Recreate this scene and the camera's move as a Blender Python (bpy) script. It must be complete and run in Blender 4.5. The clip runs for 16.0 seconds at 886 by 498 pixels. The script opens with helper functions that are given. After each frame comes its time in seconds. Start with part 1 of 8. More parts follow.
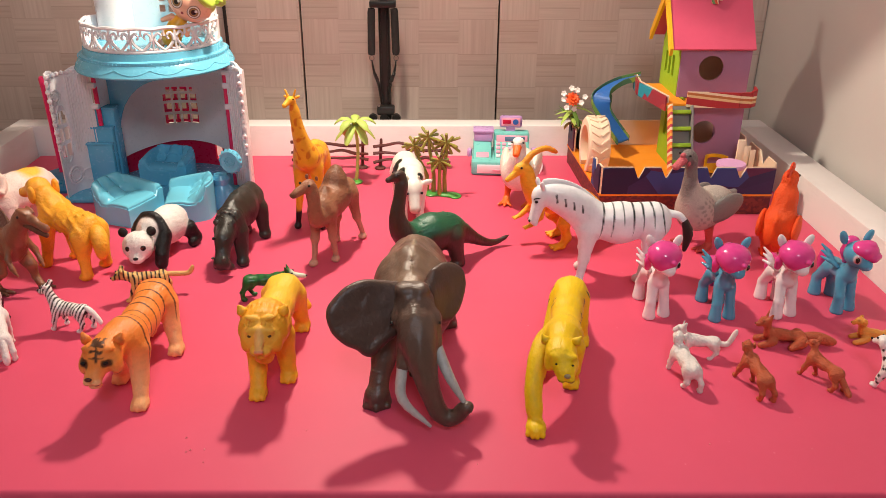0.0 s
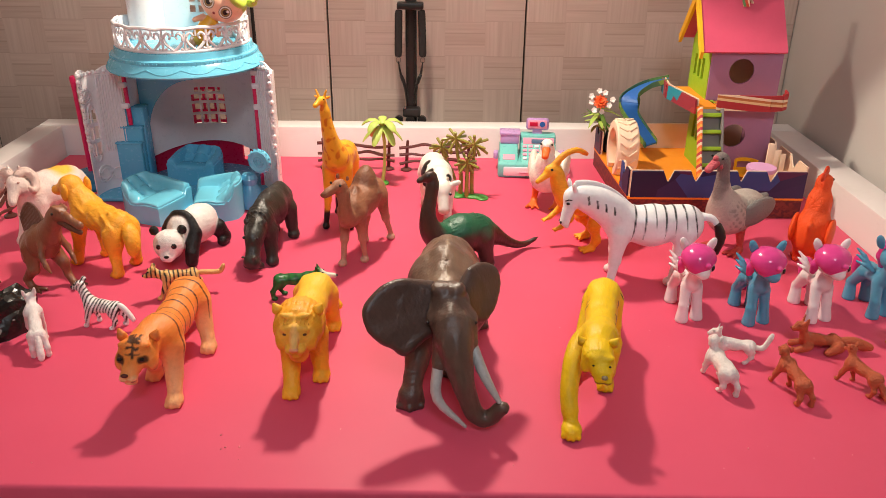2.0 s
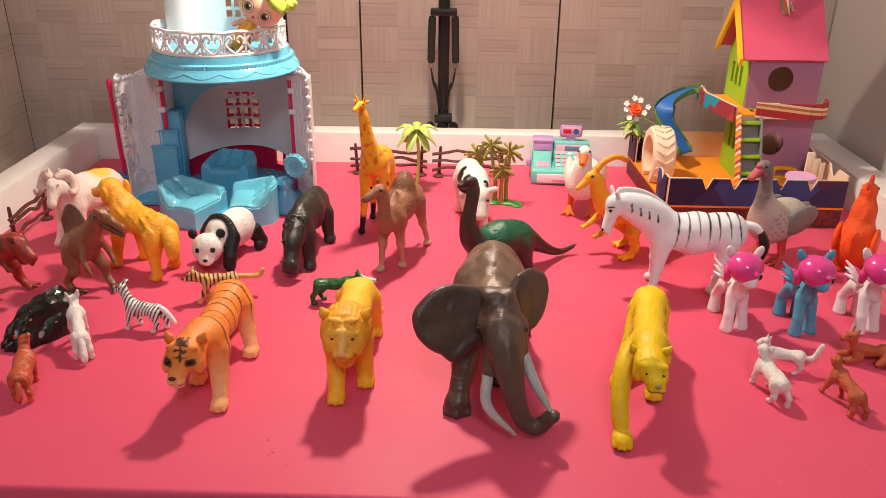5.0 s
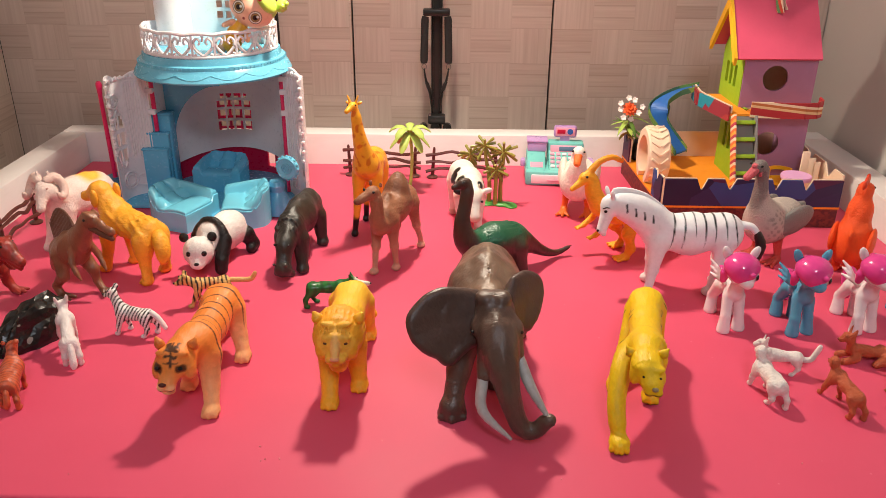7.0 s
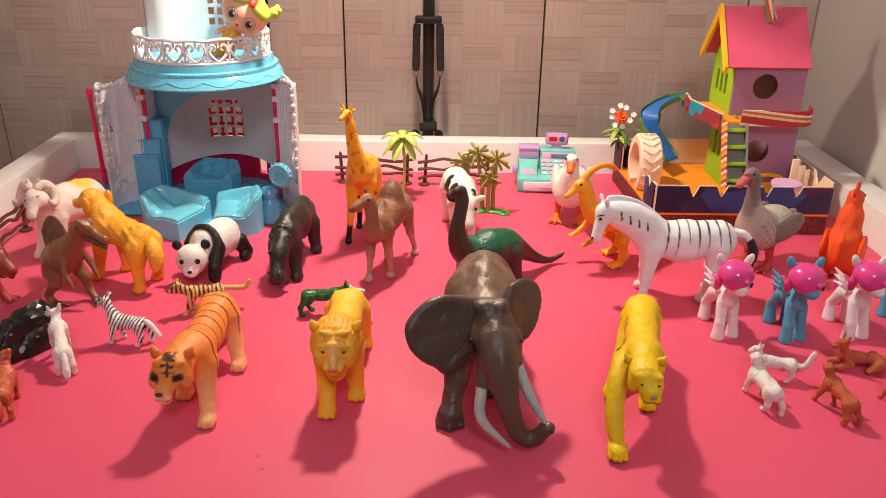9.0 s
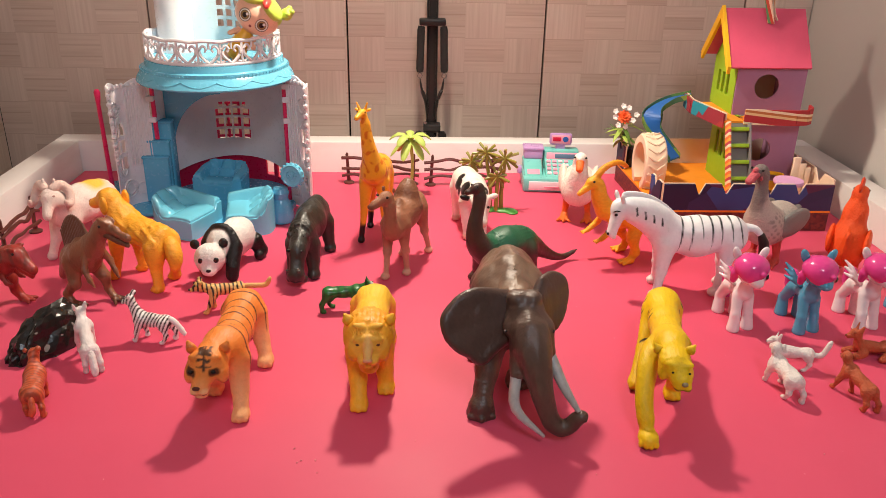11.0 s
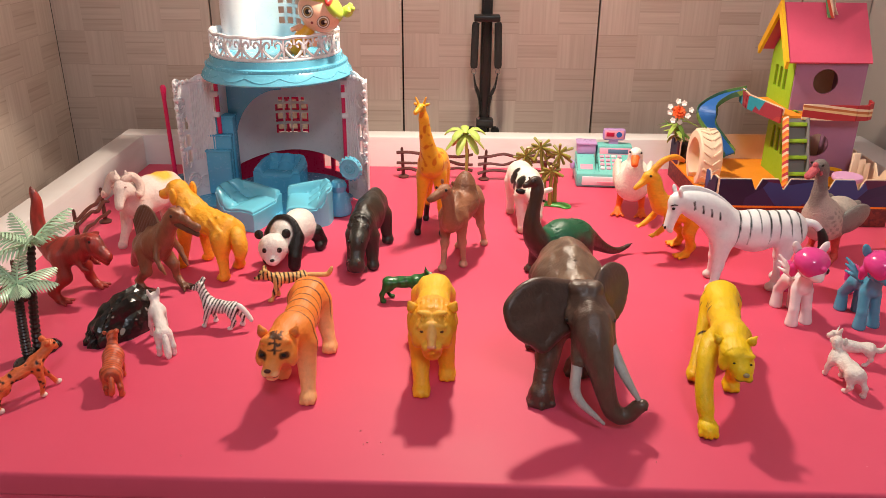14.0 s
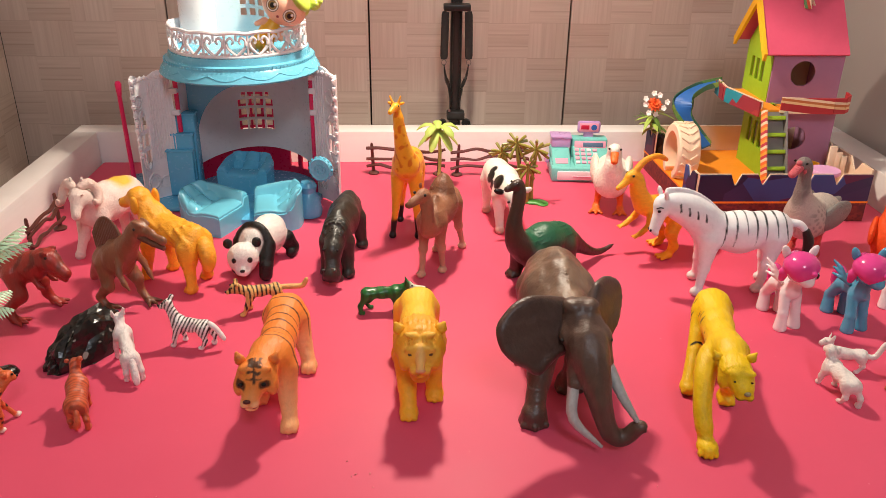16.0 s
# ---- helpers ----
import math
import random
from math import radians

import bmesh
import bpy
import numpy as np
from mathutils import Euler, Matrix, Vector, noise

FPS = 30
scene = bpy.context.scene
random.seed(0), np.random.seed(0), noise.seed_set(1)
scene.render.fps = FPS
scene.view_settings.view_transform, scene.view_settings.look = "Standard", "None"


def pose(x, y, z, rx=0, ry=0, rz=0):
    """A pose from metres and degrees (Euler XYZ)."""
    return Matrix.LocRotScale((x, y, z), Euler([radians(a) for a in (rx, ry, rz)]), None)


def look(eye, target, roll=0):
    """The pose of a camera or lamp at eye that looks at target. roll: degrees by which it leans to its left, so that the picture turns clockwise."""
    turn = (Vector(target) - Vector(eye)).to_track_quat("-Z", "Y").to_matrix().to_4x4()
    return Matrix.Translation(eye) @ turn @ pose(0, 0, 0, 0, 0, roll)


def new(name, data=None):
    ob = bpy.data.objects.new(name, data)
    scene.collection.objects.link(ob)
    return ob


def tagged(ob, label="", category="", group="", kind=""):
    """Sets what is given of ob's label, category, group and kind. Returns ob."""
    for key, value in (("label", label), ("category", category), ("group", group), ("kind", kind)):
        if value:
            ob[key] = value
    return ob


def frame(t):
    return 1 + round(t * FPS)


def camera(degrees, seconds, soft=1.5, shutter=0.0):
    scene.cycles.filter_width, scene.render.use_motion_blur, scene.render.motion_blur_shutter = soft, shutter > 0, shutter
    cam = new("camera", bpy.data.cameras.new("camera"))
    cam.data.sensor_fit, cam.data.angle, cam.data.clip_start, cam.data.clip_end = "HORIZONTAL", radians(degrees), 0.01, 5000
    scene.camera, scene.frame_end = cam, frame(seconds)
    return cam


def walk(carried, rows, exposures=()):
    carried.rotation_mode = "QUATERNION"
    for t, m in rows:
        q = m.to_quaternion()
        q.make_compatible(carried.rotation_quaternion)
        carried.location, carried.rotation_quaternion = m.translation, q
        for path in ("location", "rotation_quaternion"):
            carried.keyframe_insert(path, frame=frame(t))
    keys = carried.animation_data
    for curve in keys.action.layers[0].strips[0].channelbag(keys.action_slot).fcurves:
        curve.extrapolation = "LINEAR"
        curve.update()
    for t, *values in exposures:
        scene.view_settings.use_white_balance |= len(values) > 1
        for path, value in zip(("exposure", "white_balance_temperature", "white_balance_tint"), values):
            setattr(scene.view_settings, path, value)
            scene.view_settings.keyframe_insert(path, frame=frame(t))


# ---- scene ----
cam = camera(58.3, 16.0, soft=0.6)
PATH = [
    (0, (-0.004, 0.031, 0.57), (0.038, 1.839, -0.282), 0.4),
    (0.5, (0.028, 0.04, 0.565), (0.085, 1.85, -0.284), 0.2),
    (1, (0.01, 0.039, 0.56), (0.053, 1.849, -0.292), 0.2),
    (1.5, (-0.019, 0.032, 0.565), (0.003, 1.844, -0.282), 0.4),
    (2, (-0.03, 0.032, 0.563), (-0.021, 1.847, -0.279), 0.5),
    (2.5, (-0.041, 0.034, 0.564), (-0.043, 1.851, -0.271), 0.6),
    (3, (-0.054, 0.036, 0.562), (-0.064, 1.855, -0.27), 0.7),
    (3.5, (-0.064, 0.04, 0.558), (-0.076, 1.861, -0.269), 0.8),
    (4, (-0.073, 0.035, 0.558), (-0.09, 1.858, -0.264), 0.8),
    (6.5, (-0.072, 0.047, 0.552), (-0.09, 1.869, -0.272), 0.5),
    (7, (-0.072, 0.049, 0.553), (-0.079, 1.873, -0.268), 0.5),
    (7.5, (-0.08, 0.049, 0.551), (-0.073, 1.875, -0.266), 0.7),
    (8, (-0.085, 0.05, 0.551), (-0.069, 1.878, -0.261), 0.8),
    (8.5, (-0.087, 0.049, 0.554), (-0.063, 1.877, -0.255), 0.9),
    (9, (-0.086, 0.05, 0.555), (-0.057, 1.88, -0.252), 0.9),
    (11.5, (-0.154, 0.016, 0.545), (-0.052, 1.856, -0.231), 1.0),
    (12, (-0.14, -0.017, 0.583), (-0.027, 1.834, -0.165), 0.8),
    (12.5, (-0.099, -0.042, 0.601), (0.002, 1.817, -0.131), 0.5),
    (13, (-0.071, -0.042, 0.609), (-0.008, 1.819, -0.12), 0.7),
    (13.5, (-0.068, -0.014, 0.575), (-0.054, 1.835, -0.187), 0.7),
    (14, (-0.173, 0.009, 0.546), (-0.191, 1.844, -0.251), 0.4),
    (14.5, (-0.285, 0.021, 0.544), (-0.296, 1.85, -0.264), 0.4),
    (15, (-0.336, 0.007, 0.596), (-0.285, 1.832, -0.221), 0.7),
    (15.5, (-0.286, 0.027, 0.592), (-0.188, 1.848, -0.23), 0.8),
    (16, (-0.206, 0.072, 0.568), (-0.117, 1.881, -0.282), 0.8),
]
walk(cam, [(t, look(eye, target, roll)) for t, eye, target, roll in PATH])

# ---- light: one warm shaded lamp over the toys, an added cool fill light from the front ----
world = bpy.data.worlds.new("room_dark")
world.use_nodes = True
world.node_tree.nodes["Background"].inputs[0].default_value = (0.9, 0.85, 0.8, 1)
world.node_tree.nodes["Background"].inputs[1].default_value = 0.02
scene.world = world


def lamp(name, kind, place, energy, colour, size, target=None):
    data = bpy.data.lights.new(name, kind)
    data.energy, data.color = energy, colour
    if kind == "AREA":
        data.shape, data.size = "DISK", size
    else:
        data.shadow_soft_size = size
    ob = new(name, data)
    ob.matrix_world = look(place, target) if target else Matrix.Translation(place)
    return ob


# a shaded lamp over the back of the bed: its open beam and the glow through its shade; an unseen cool fill is added
# from behind the viewer
LAMP, AIM = (-0.13, 1.42, 0.88), (-0.155, 0.86, 0.0)
beam = lamp("lamp_beam", "SPOT", LAMP, 27.0, (1.0, 0.87, 0.70), 0.036, AIM)
beam.data.spot_size, beam.data.spot_blend = radians(131), 0.07
lamp("lamp_shade_glow", "POINT", LAMP, 9.5, (1.0, 0.87, 0.71), 0.040)
# added fill with no fixture, brightens shadows and faces turned to the viewer
lamp("front_fill_light", "AREA", (0.1, -0.9, 1.85), 15.5, (0.83, 0.90, 1.0), 0.5, (-0.2, 1.4, 0.15))
scene.view_settings.exposure = 0.13


# ---- materials ----
def srgb(r, g, b):
    """A linear colour from 0..255 values."""
    return tuple(((v / 255 + 0.055) / 1.055) ** 2.4 if v > 10 else v / 255 / 12.92 for v in (r, g, b))


class Nodes:
    def __init__(self, name):
        self.mat = bpy.data.materials.new(name)
        self.mat.use_nodes = True
        self.tree = self.mat.node_tree
        self.bsdf = self.tree.nodes["Principled BSDF"]

    def add(self, kind, **values):
        node = self.tree.nodes.new(kind)
        for key, value in values.items():
            if key in node.inputs:
                node.inputs[key].default_value = value
        return node

    def link(self, a, b):
        self.tree.links.new(a, b)

    def coords(self, scale=(1, 1, 1)):
        tc = self.add("ShaderNodeTexCoord")
        mp = self.add("ShaderNodeMapping")
        mp.inputs["Scale"].default_value = scale
        self.link(tc.outputs["Object"], mp.inputs[0])
        return mp.outputs[0]

    def noise(self, vec, scale, detail=3.0, rough=0.5):
        n = self.add("ShaderNodeTexNoise", Scale=scale, Detail=detail, Roughness=rough)
        self.link(vec, n.inputs["Vector"])
        return n.outputs["Fac"]

    def ramp(self, fac, a, b, ca, cb):
        r = self.add("ShaderNodeMapRange")
        for i, v in enumerate((a, b, ca, cb)):
            r.inputs[i + 1].default_value = v
        self.link(fac, r.inputs[0])
        return r.outputs[0]

    def math(self, op, a, b):
        m = self.add("ShaderNodeMath")
        m.operation = op
        for i, v in enumerate((a, b)):
            if isinstance(v, (int, float)):
                m.inputs[i].default_value = v
            else:
                self.link(v, m.inputs[i])
        return m.outputs[0]

    def mix(self, fac, a, b, blend="MIX"):
        m = self.add("ShaderNodeMix")
        m.data_type, m.blend_type = "RGBA", blend
        for sock, v in ((m.inputs[0], fac), (m.inputs[6], a), (m.inputs[7], b)):
            if isinstance(v, (int, float)):
                sock.default_value = v
            elif isinstance(v, tuple):
                sock.default_value = (*v[:3], 1)
            else:
                self.link(v, sock)
        return m.outputs[2]

    def bump(self, height, strength, distance):
        b = self.add("ShaderNodeBump", Strength=strength, Distance=distance)
        self.link(height, b.inputs["Height"])
        self.link(b.outputs[0], self.bsdf.inputs["Normal"])

    def set(self, rough, colour=None, spec=0.5, metal=0.0, coat=0.0, sss=0.0):
        i = self.bsdf.inputs
        if isinstance(rough, float):
            i["Roughness"].default_value = rough
        else:
            self.link(rough, i["Roughness"])
        i["Specular IOR Level"].default_value, i["Metallic"].default_value = spec, metal
        i["Coat Weight"].default_value = coat
        if sss:
            i["Subsurface Weight"].default_value = sss
            i["Subsurface Radius"].default_value = (0.006, 0.003, 0.002)
        if isinstance(colour, tuple):
            i["Base Color"].default_value = (*colour, 1)
        elif colour is not None:
            self.link(colour, i["Base Color"])
        return self.mat


def plastic(name, colour, rough=0.35, grain=0.04, spec=0.5, coat=0.0, bump=0.0, size=160.0):
    """Moulded plastic: slight mottling of tone and gloss, faint mould relief."""
    n = Nodes(name)
    v = n.coords()
    big, fine = n.noise(v, 22.0), n.noise(v, size, 4.0)
    tone = n.ramp(big, 0.3, 0.7, 1 - grain, 1 + grain)
    col = n.mix(1.0, colour, tone, "MULTIPLY")
    n.bump(fine, 0.15 + bump, 0.0004)
    return n.set(n.ramp(fine, 0.3, 0.7, rough - 0.05, rough + 0.08), col, spec, coat=coat)


def painted_toy(name, rough, relief=0.3, size=220.0, stretch=(1, 1, 1), depth=0.0012, grain=0.10, spec=0.45, sss=0.0):
    """Painted vinyl figure: the paint is the mesh's own colour layer, with sculpted fur or hide as relief."""
    n = Nodes(name)
    paint = n.add("ShaderNodeAttribute")
    paint.attribute_name = "paint"
    v = n.coords(stretch)
    fine, big = n.noise(v, size, 5.0, 0.6), n.noise(n.coords(), 30.0)
    tone = n.math("MULTIPLY", n.ramp(big, 0.3, 0.7, 1 - grain, 1 + grain), n.ramp(fine, 0.3, 0.7, 1 - grain * 0.8, 1 + grain * 0.8))
    col = n.mix(1.0, paint.outputs["Color"], tone, "MULTIPLY")
    n.bump(fine, relief, depth)
    return n.set(n.ramp(fine, 0.3, 0.7, rough - 0.06, rough + 0.1), col, spec, sss=sss)


FUR = painted_toy("fur_textured_vinyl", 0.40, 0.6, 260.0, (0.35, 1, 1), 0.0030)
SMOOTH = painted_toy("smooth_vinyl", 0.32, 0.10, 200.0, depth=0.0006, grain=0.05)
TOY_SKIN = painted_toy("lightly_furred_vinyl", 0.46, 0.5, 250.0, (0.30, 1, 1), 0.0024, grain=0.07, spec=0.4)
HIDE = painted_toy("wrinkled_hide_vinyl", 0.36, 0.5, 200.0, (1.8, 1, 0.5), 0.0018, grain=0.14, spec=0.6)
WOOL = painted_toy("woolly_vinyl", 0.50, 0.75, 330.0, depth=0.0034, grain=0.08)
GLOSSY = painted_toy("glossy_plastic_figure", 0.15, 0.03, 120.0, depth=0.0004, grain=0.03, spec=0.6)
ROCKY = painted_toy("glossy_black_rock_plastic", 0.22, 0.25, 180.0, depth=0.0010, grain=0.2, spec=0.6)


# ---- mesh helpers ----
def finish(name, bm, material, parent=None, smooth=True):
    mesh = bpy.data.meshes.new(name)
    bmesh.ops.recalc_face_normals(bm, faces=bm.faces)
    bm.to_mesh(mesh)
    bm.free()
    for m in (material if isinstance(material, (list, tuple)) else [material]):
        mesh.materials.append(m)
    if smooth:
        mesh.shade_smooth()
        mesh.set_sharp_from_angle(angle=radians(35))
    ob = new(name, mesh)
    ob.parent = parent
    return ob


def part(name, bm, material, parent, label=""):
    ob = finish(name, bm, material, parent)
    return tagged(ob, label)


def thing(name, m, label, category, group="", kind=""):
    ob = new(name)
    ob.empty_display_size = 0.02
    ob.matrix_basis = m
    return tagged(ob, label, category, group, kind)


def box(bm, lo, hi, bevel=0.0, m=None, seg=2):
    """A box from corner lo to corner hi, its edges rounded."""
    size = [b - a for a, b in zip(lo, hi)]
    mid = [(a + b) / 2 for a, b in zip(lo, hi)]
    mm = Matrix.Translation(mid) @ Matrix.Diagonal((*size, 1))
    made = bmesh.ops.create_cube(bm, size=1, matrix=(m @ mm) if m else mm)
    if bevel:
        edges = list({e for v in made["verts"] for e in v.link_edges})
        bmesh.ops.bevel(bm, geom=edges, offset=bevel, segments=seg, affect="EDGES", profile=0.5)


def turned(bm, profile, steps=32, m=None, a0=0.0, a1=360.0):
    """A lathe: profile of (radius, height) turned round z from a0 to a1 degrees."""
    full = abs(a1 - a0) >= 359.9
    rings = []
    for i in range(steps if full else steps + 1):
        a = radians(a0 + (a1 - a0) * i / steps)
        ring = [Vector((r * math.cos(a), r * math.sin(a), z)) for r, z in profile]
        rings.append([bm.verts.new(m @ p if m else p) for p in ring])
    for i in range(len(rings) if full else len(rings) - 1):
        a, b = rings[i], rings[(i + 1) % len(rings)]
        for j in range(len(profile) - 1):
            bm.faces.new((a[j], b[j], b[j + 1], a[j + 1]))
    if not full and profile[0] == profile[-1]:
        bm.faces.new(rings[0][:-1])
        bm.faces.new(list(reversed(rings[-1][:-1])))
    bmesh.ops.remove_doubles(bm, verts=[v for r in rings for v in r], dist=1e-5)


def pipe(bm, pts, sides=8, flat=1.0, up=(0, 0, 1)):
    """A tube along points (x, y, z, radius), its ends closed."""
    rings = []
    pos = [Vector(p[:3]) for p in pts]
    for i, p in enumerate(pts):
        d = (pos[min(i + 1, len(pos) - 1)] - pos[max(i - 1, 0)]).normalized()
        ref = Vector(up) if abs(d.dot(Vector(up))) < 0.95 else Vector((1, 0, 0))
        u = d.cross(ref).normalized()
        w = u.cross(d)
        rings.append([bm.verts.new(pos[i] + float(p[3]) * (math.cos(2 * math.pi * j / sides) * u + flat * math.sin(2 * math.pi * j / sides) * w)) for j in range(sides)])
    for a, b in zip(rings, rings[1:]):
        for j in range(sides):
            bm.faces.new((a[j], a[(j + 1) % sides], b[(j + 1) % sides], b[j]))
    bm.faces.new(rings[0])
    bm.faces.new(list(reversed(rings[-1])))


def smooth_path(pts, n=6):
    """Catmull-Rom through points of any width."""
    p = [np.array(q, float) for q in pts]
    p = [2 * p[0] - p[1]] + p + [2 * p[-1] - p[-2]]
    out = []
    for i in range(1, len(p) - 2):
        for k in range(n):
            t = k / n
            a, b, c, d = p[i - 1:i + 3]
            out.append(0.5 * (2 * b + (c - a) * t + (2 * a - 5 * b + 4 * c - d) * t * t + (3 * b - a - 3 * c + d) * t ** 3))
    out.append(p[-2])
    return [tuple(float(v) for v in q) for q in out]


def slab(bm, outline, depth, m=None):
    """A board cut to an outline of (x, y), its thickness along z from 0 to depth."""
    lo = [bm.verts.new((m @ Vector((x, y, 0))) if m else (x, y, 0)) for x, y in outline]
    hi = [bm.verts.new((m @ Vector((x, y, depth))) if m else (x, y, depth)) for x, y in outline]
    n = len(outline)
    bm.faces.new(list(reversed(lo)))
    bm.faces.new(hi)
    for i in range(n):
        bm.faces.new((lo[i], lo[(i + 1) % n], hi[(i + 1) % n], hi[i]))


def ring_board(bm, outer, hole, depth, m=None):
    """A board with one hole; outer and hole have the same number of points."""
    n = len(outer)
    rows = []
    for z in (0, depth):
        for loop in (outer, hole):
            rows.append([bm.verts.new((m @ Vector((x, y, z))) if m else (x, y, z)) for x, y in loop])
    ol, hl, oh, hh = rows
    for i in range(n):
        j = (i + 1) % n
        bm.faces.new((ol[j], ol[i], hl[i], hl[j]))
        bm.faces.new((oh[i], oh[j], hh[j], hh[i]))
        bm.faces.new((ol[i], ol[j], oh[j], oh[i]))
        bm.faces.new((hl[j], hl[i], hh[i], hh[j]))


# ---- clay: figures modelled from blended rounded forms ----
def wave_noise(p, scale, seed=0):
    """A cheap smooth noise in -1..1 at points p."""
    rng = np.random.default_rng(seed)
    total = np.zeros(len(p))
    for _ in range(6):
        total += np.sin(p @ rng.normal(0, scale, 3) + rng.uniform(0, 6.28))
    return total / 3.5


class Clay:
    """x points ahead, y to the figure's left, z up; metres."""

    def __init__(self, step=0.0022, k=0.008, slim=0.0):
        self.step, self.k, self.slim, self.forms = step, k, slim, []
        self.target, self.pieces = self.forms, []

    def on(self, name="", label="", painted=False, mat=None):
        """What follows goes into a piece of its own with that name; with no name, into the body again."""
        self.target = self.forms
        if name:
            piece = Clay(self.step, self.k)
            self.pieces.append((name, label, painted, mat, piece))
            self.target = piece.forms

    def ball(self, c, r, col, k=None, rot=(0, 0, 0), piece="", label=""):
        r = np.array((r, r, r) if isinstance(r, (int, float)) else r, float)
        turn = np.array(Euler([radians(a) for a in rot]).to_matrix())
        form = ("b", np.array(c, float), r, turn, col, self.k if k is None else k)
        if not piece and tuple(col) == INK and r.max() < 0.0045 and k is not None and k <= 0.001:
            piece, label = "eye", "small black eye"
        if piece:
            back = self.target
            self.on(piece, label)
            self.target.append(form)
            self.target = back
        else:
            self.target.append(form)

    def tube(self, pts, col, k=None, flat=1.0, piece="", label=""):
        back = self.target
        if piece:
            self.on(piece, label)
        for a, b in zip(pts, pts[1:]):
            self.target.append(("t", np.array(a, float), np.array(b, float), flat, col, self.k if k is None else k))
        self.target = back

    def balls(self, c, r, col, k=None, rot=(0, 0, 0), piece="", label=""):
        for s in (1, -1):
            self.ball((c[0], s * c[1], c[2]), r, col, k, (s * rot[0], rot[1], s * rot[2]), piece, label)

    def tubes(self, pts, col, k=None, flat=1.0, piece="", label=""):
        for s in (1, -1):
            self.tube([(x, s * y, z, r) for x, y, z, r in pts], col, k, flat, piece, label)

    def mark(self):
        return len(self.forms), len(self.pieces)

    def shift(self, since, by):
        """Move all that was added since a mark."""
        for f in self.forms[since[0]:] + [f for p in self.pieces[since[1]:] for f in p[4].forms]:
            f[1][:3] += by
            if f[0] == "t":
                f[2][:3] += by

    @staticmethod
    def reach(f):
        if f[0] == "b":
            r = np.full(3, f[2].max())
            return f[1] - r, f[1] + r
        a, b = f[1], f[2]
        lo, hi = np.minimum(a[:3] - a[3], b[:3] - b[3]), np.maximum(a[:3] + a[3], b[:3] + b[3])
        grow = max(0, f[3] - 1) * max(a[3], b[3])
        return lo - (0, grow, 0), hi + (0, grow, 0)

    @staticmethod
    def dist(f, p):
        if f[0] == "b":
            q = (p - f[1]) @ f[3]
            k0 = np.linalg.norm(q / f[2], axis=-1)
            k1 = np.linalg.norm(q / f[2] ** 2, axis=-1)
            return k0 * (k0 - 1) / np.maximum(k1, 1e-9)
        a, b, flat = f[1], f[2], f[3]
        s = np.array((1, 1 / flat, 1))
        mid = np.array((0, (a[1] + b[1]) / 2, 0))
        q, aa, bb = (p - mid) * s, (a[:3] - mid) * s, (b[:3] - mid) * s
        ab = bb - aa
        h = np.clip((q - aa) @ ab / max(ab @ ab, 1e-9), 0, 1)
        d = np.linalg.norm(q - aa - h[..., None] * ab, axis=-1) - (a[3] + h * (b[3] - a[3]))
        return d * min(1, flat)

    def mesh(self, name, paint=None, rough=0.0, floor=True):
        st = self.step
        spans = [self.reach(f) for f in self.forms]
        lo = np.min([s[0] for s in spans], 0) - 3 * st
        hi = np.max([s[1] for s in spans], 0) + 3 * st
        if floor:
            lo[2] = -2.5 * st
        n = np.ceil((hi - lo) / st).astype(int) + 1
        axes = [lo[i] + st * np.arange(n[i]) for i in range(3)]
        field = np.full(n, 0.05)
        for f, (a, b) in zip(self.forms, spans):
            k = f[5]
            i0 = np.clip(np.floor((a - k - 2 * st - lo) / st).astype(int), 0, n - 1)
            i1 = np.clip(np.ceil((b + k + 2 * st - lo) / st).astype(int) + 1, 1, n)
            if (i1 <= i0).any():
                continue
            cut = tuple(slice(u, v) for u, v in zip(i0, i1))
            grid = np.stack(np.meshgrid(*[ax[c] for ax, c in zip(axes, cut)], indexing="ij"), -1)
            d, old = self.dist(f, grid), field[cut]
            h = np.maximum(k - np.abs(d - old), 0) / max(k, 1e-6)
            field[cut] = np.minimum(d, old) - h * h * k * 0.25
        field += self.slim
        if rough:
            grid = np.stack(np.meshgrid(*axes, indexing="ij"), -1).reshape(-1, 3)
            field = field + rough * wave_noise(grid, 260.0, 5).reshape(field.shape)
        if floor:
            field = np.maximum(field, -axes[2][None, None, :])
        inside = field < 0
        count = np.zeros(tuple(n - 1), int)
        for dx in (0, 1):
            for dy in (0, 1):
                for dz in (0, 1):
                    count += inside[dx:n[0] - 1 + dx, dy:n[1] - 1 + dy, dz:n[2] - 1 + dz]
        cells = np.argwhere((count > 0) & (count < 8))
        index = np.full(tuple(n - 1), -1)
        index[tuple(cells.T)] = np.arange(len(cells))
        total, hits = np.zeros((len(cells), 3)), np.zeros(len(cells))
        corner = [np.array((i, j, k)) for i in (0, 1) for j in (0, 1) for k in (0, 1)]
        for a in corner:
            for b in corner:
                if (b - a).sum() == 1 and (b >= a).all():
                    fa, fb = field[tuple((cells + a).T)], field[tuple((cells + b).T)]
                    cross = (fa < 0) != (fb < 0)
                    t = np.where(cross, fa / np.where(cross, fa - fb, 1), 0)
                    total += np.where(cross[:, None], a + t[:, None] * (b - a), 0)
                    hits += cross
        verts = lo + st * (cells + total / hits[:, None])
        quads = []
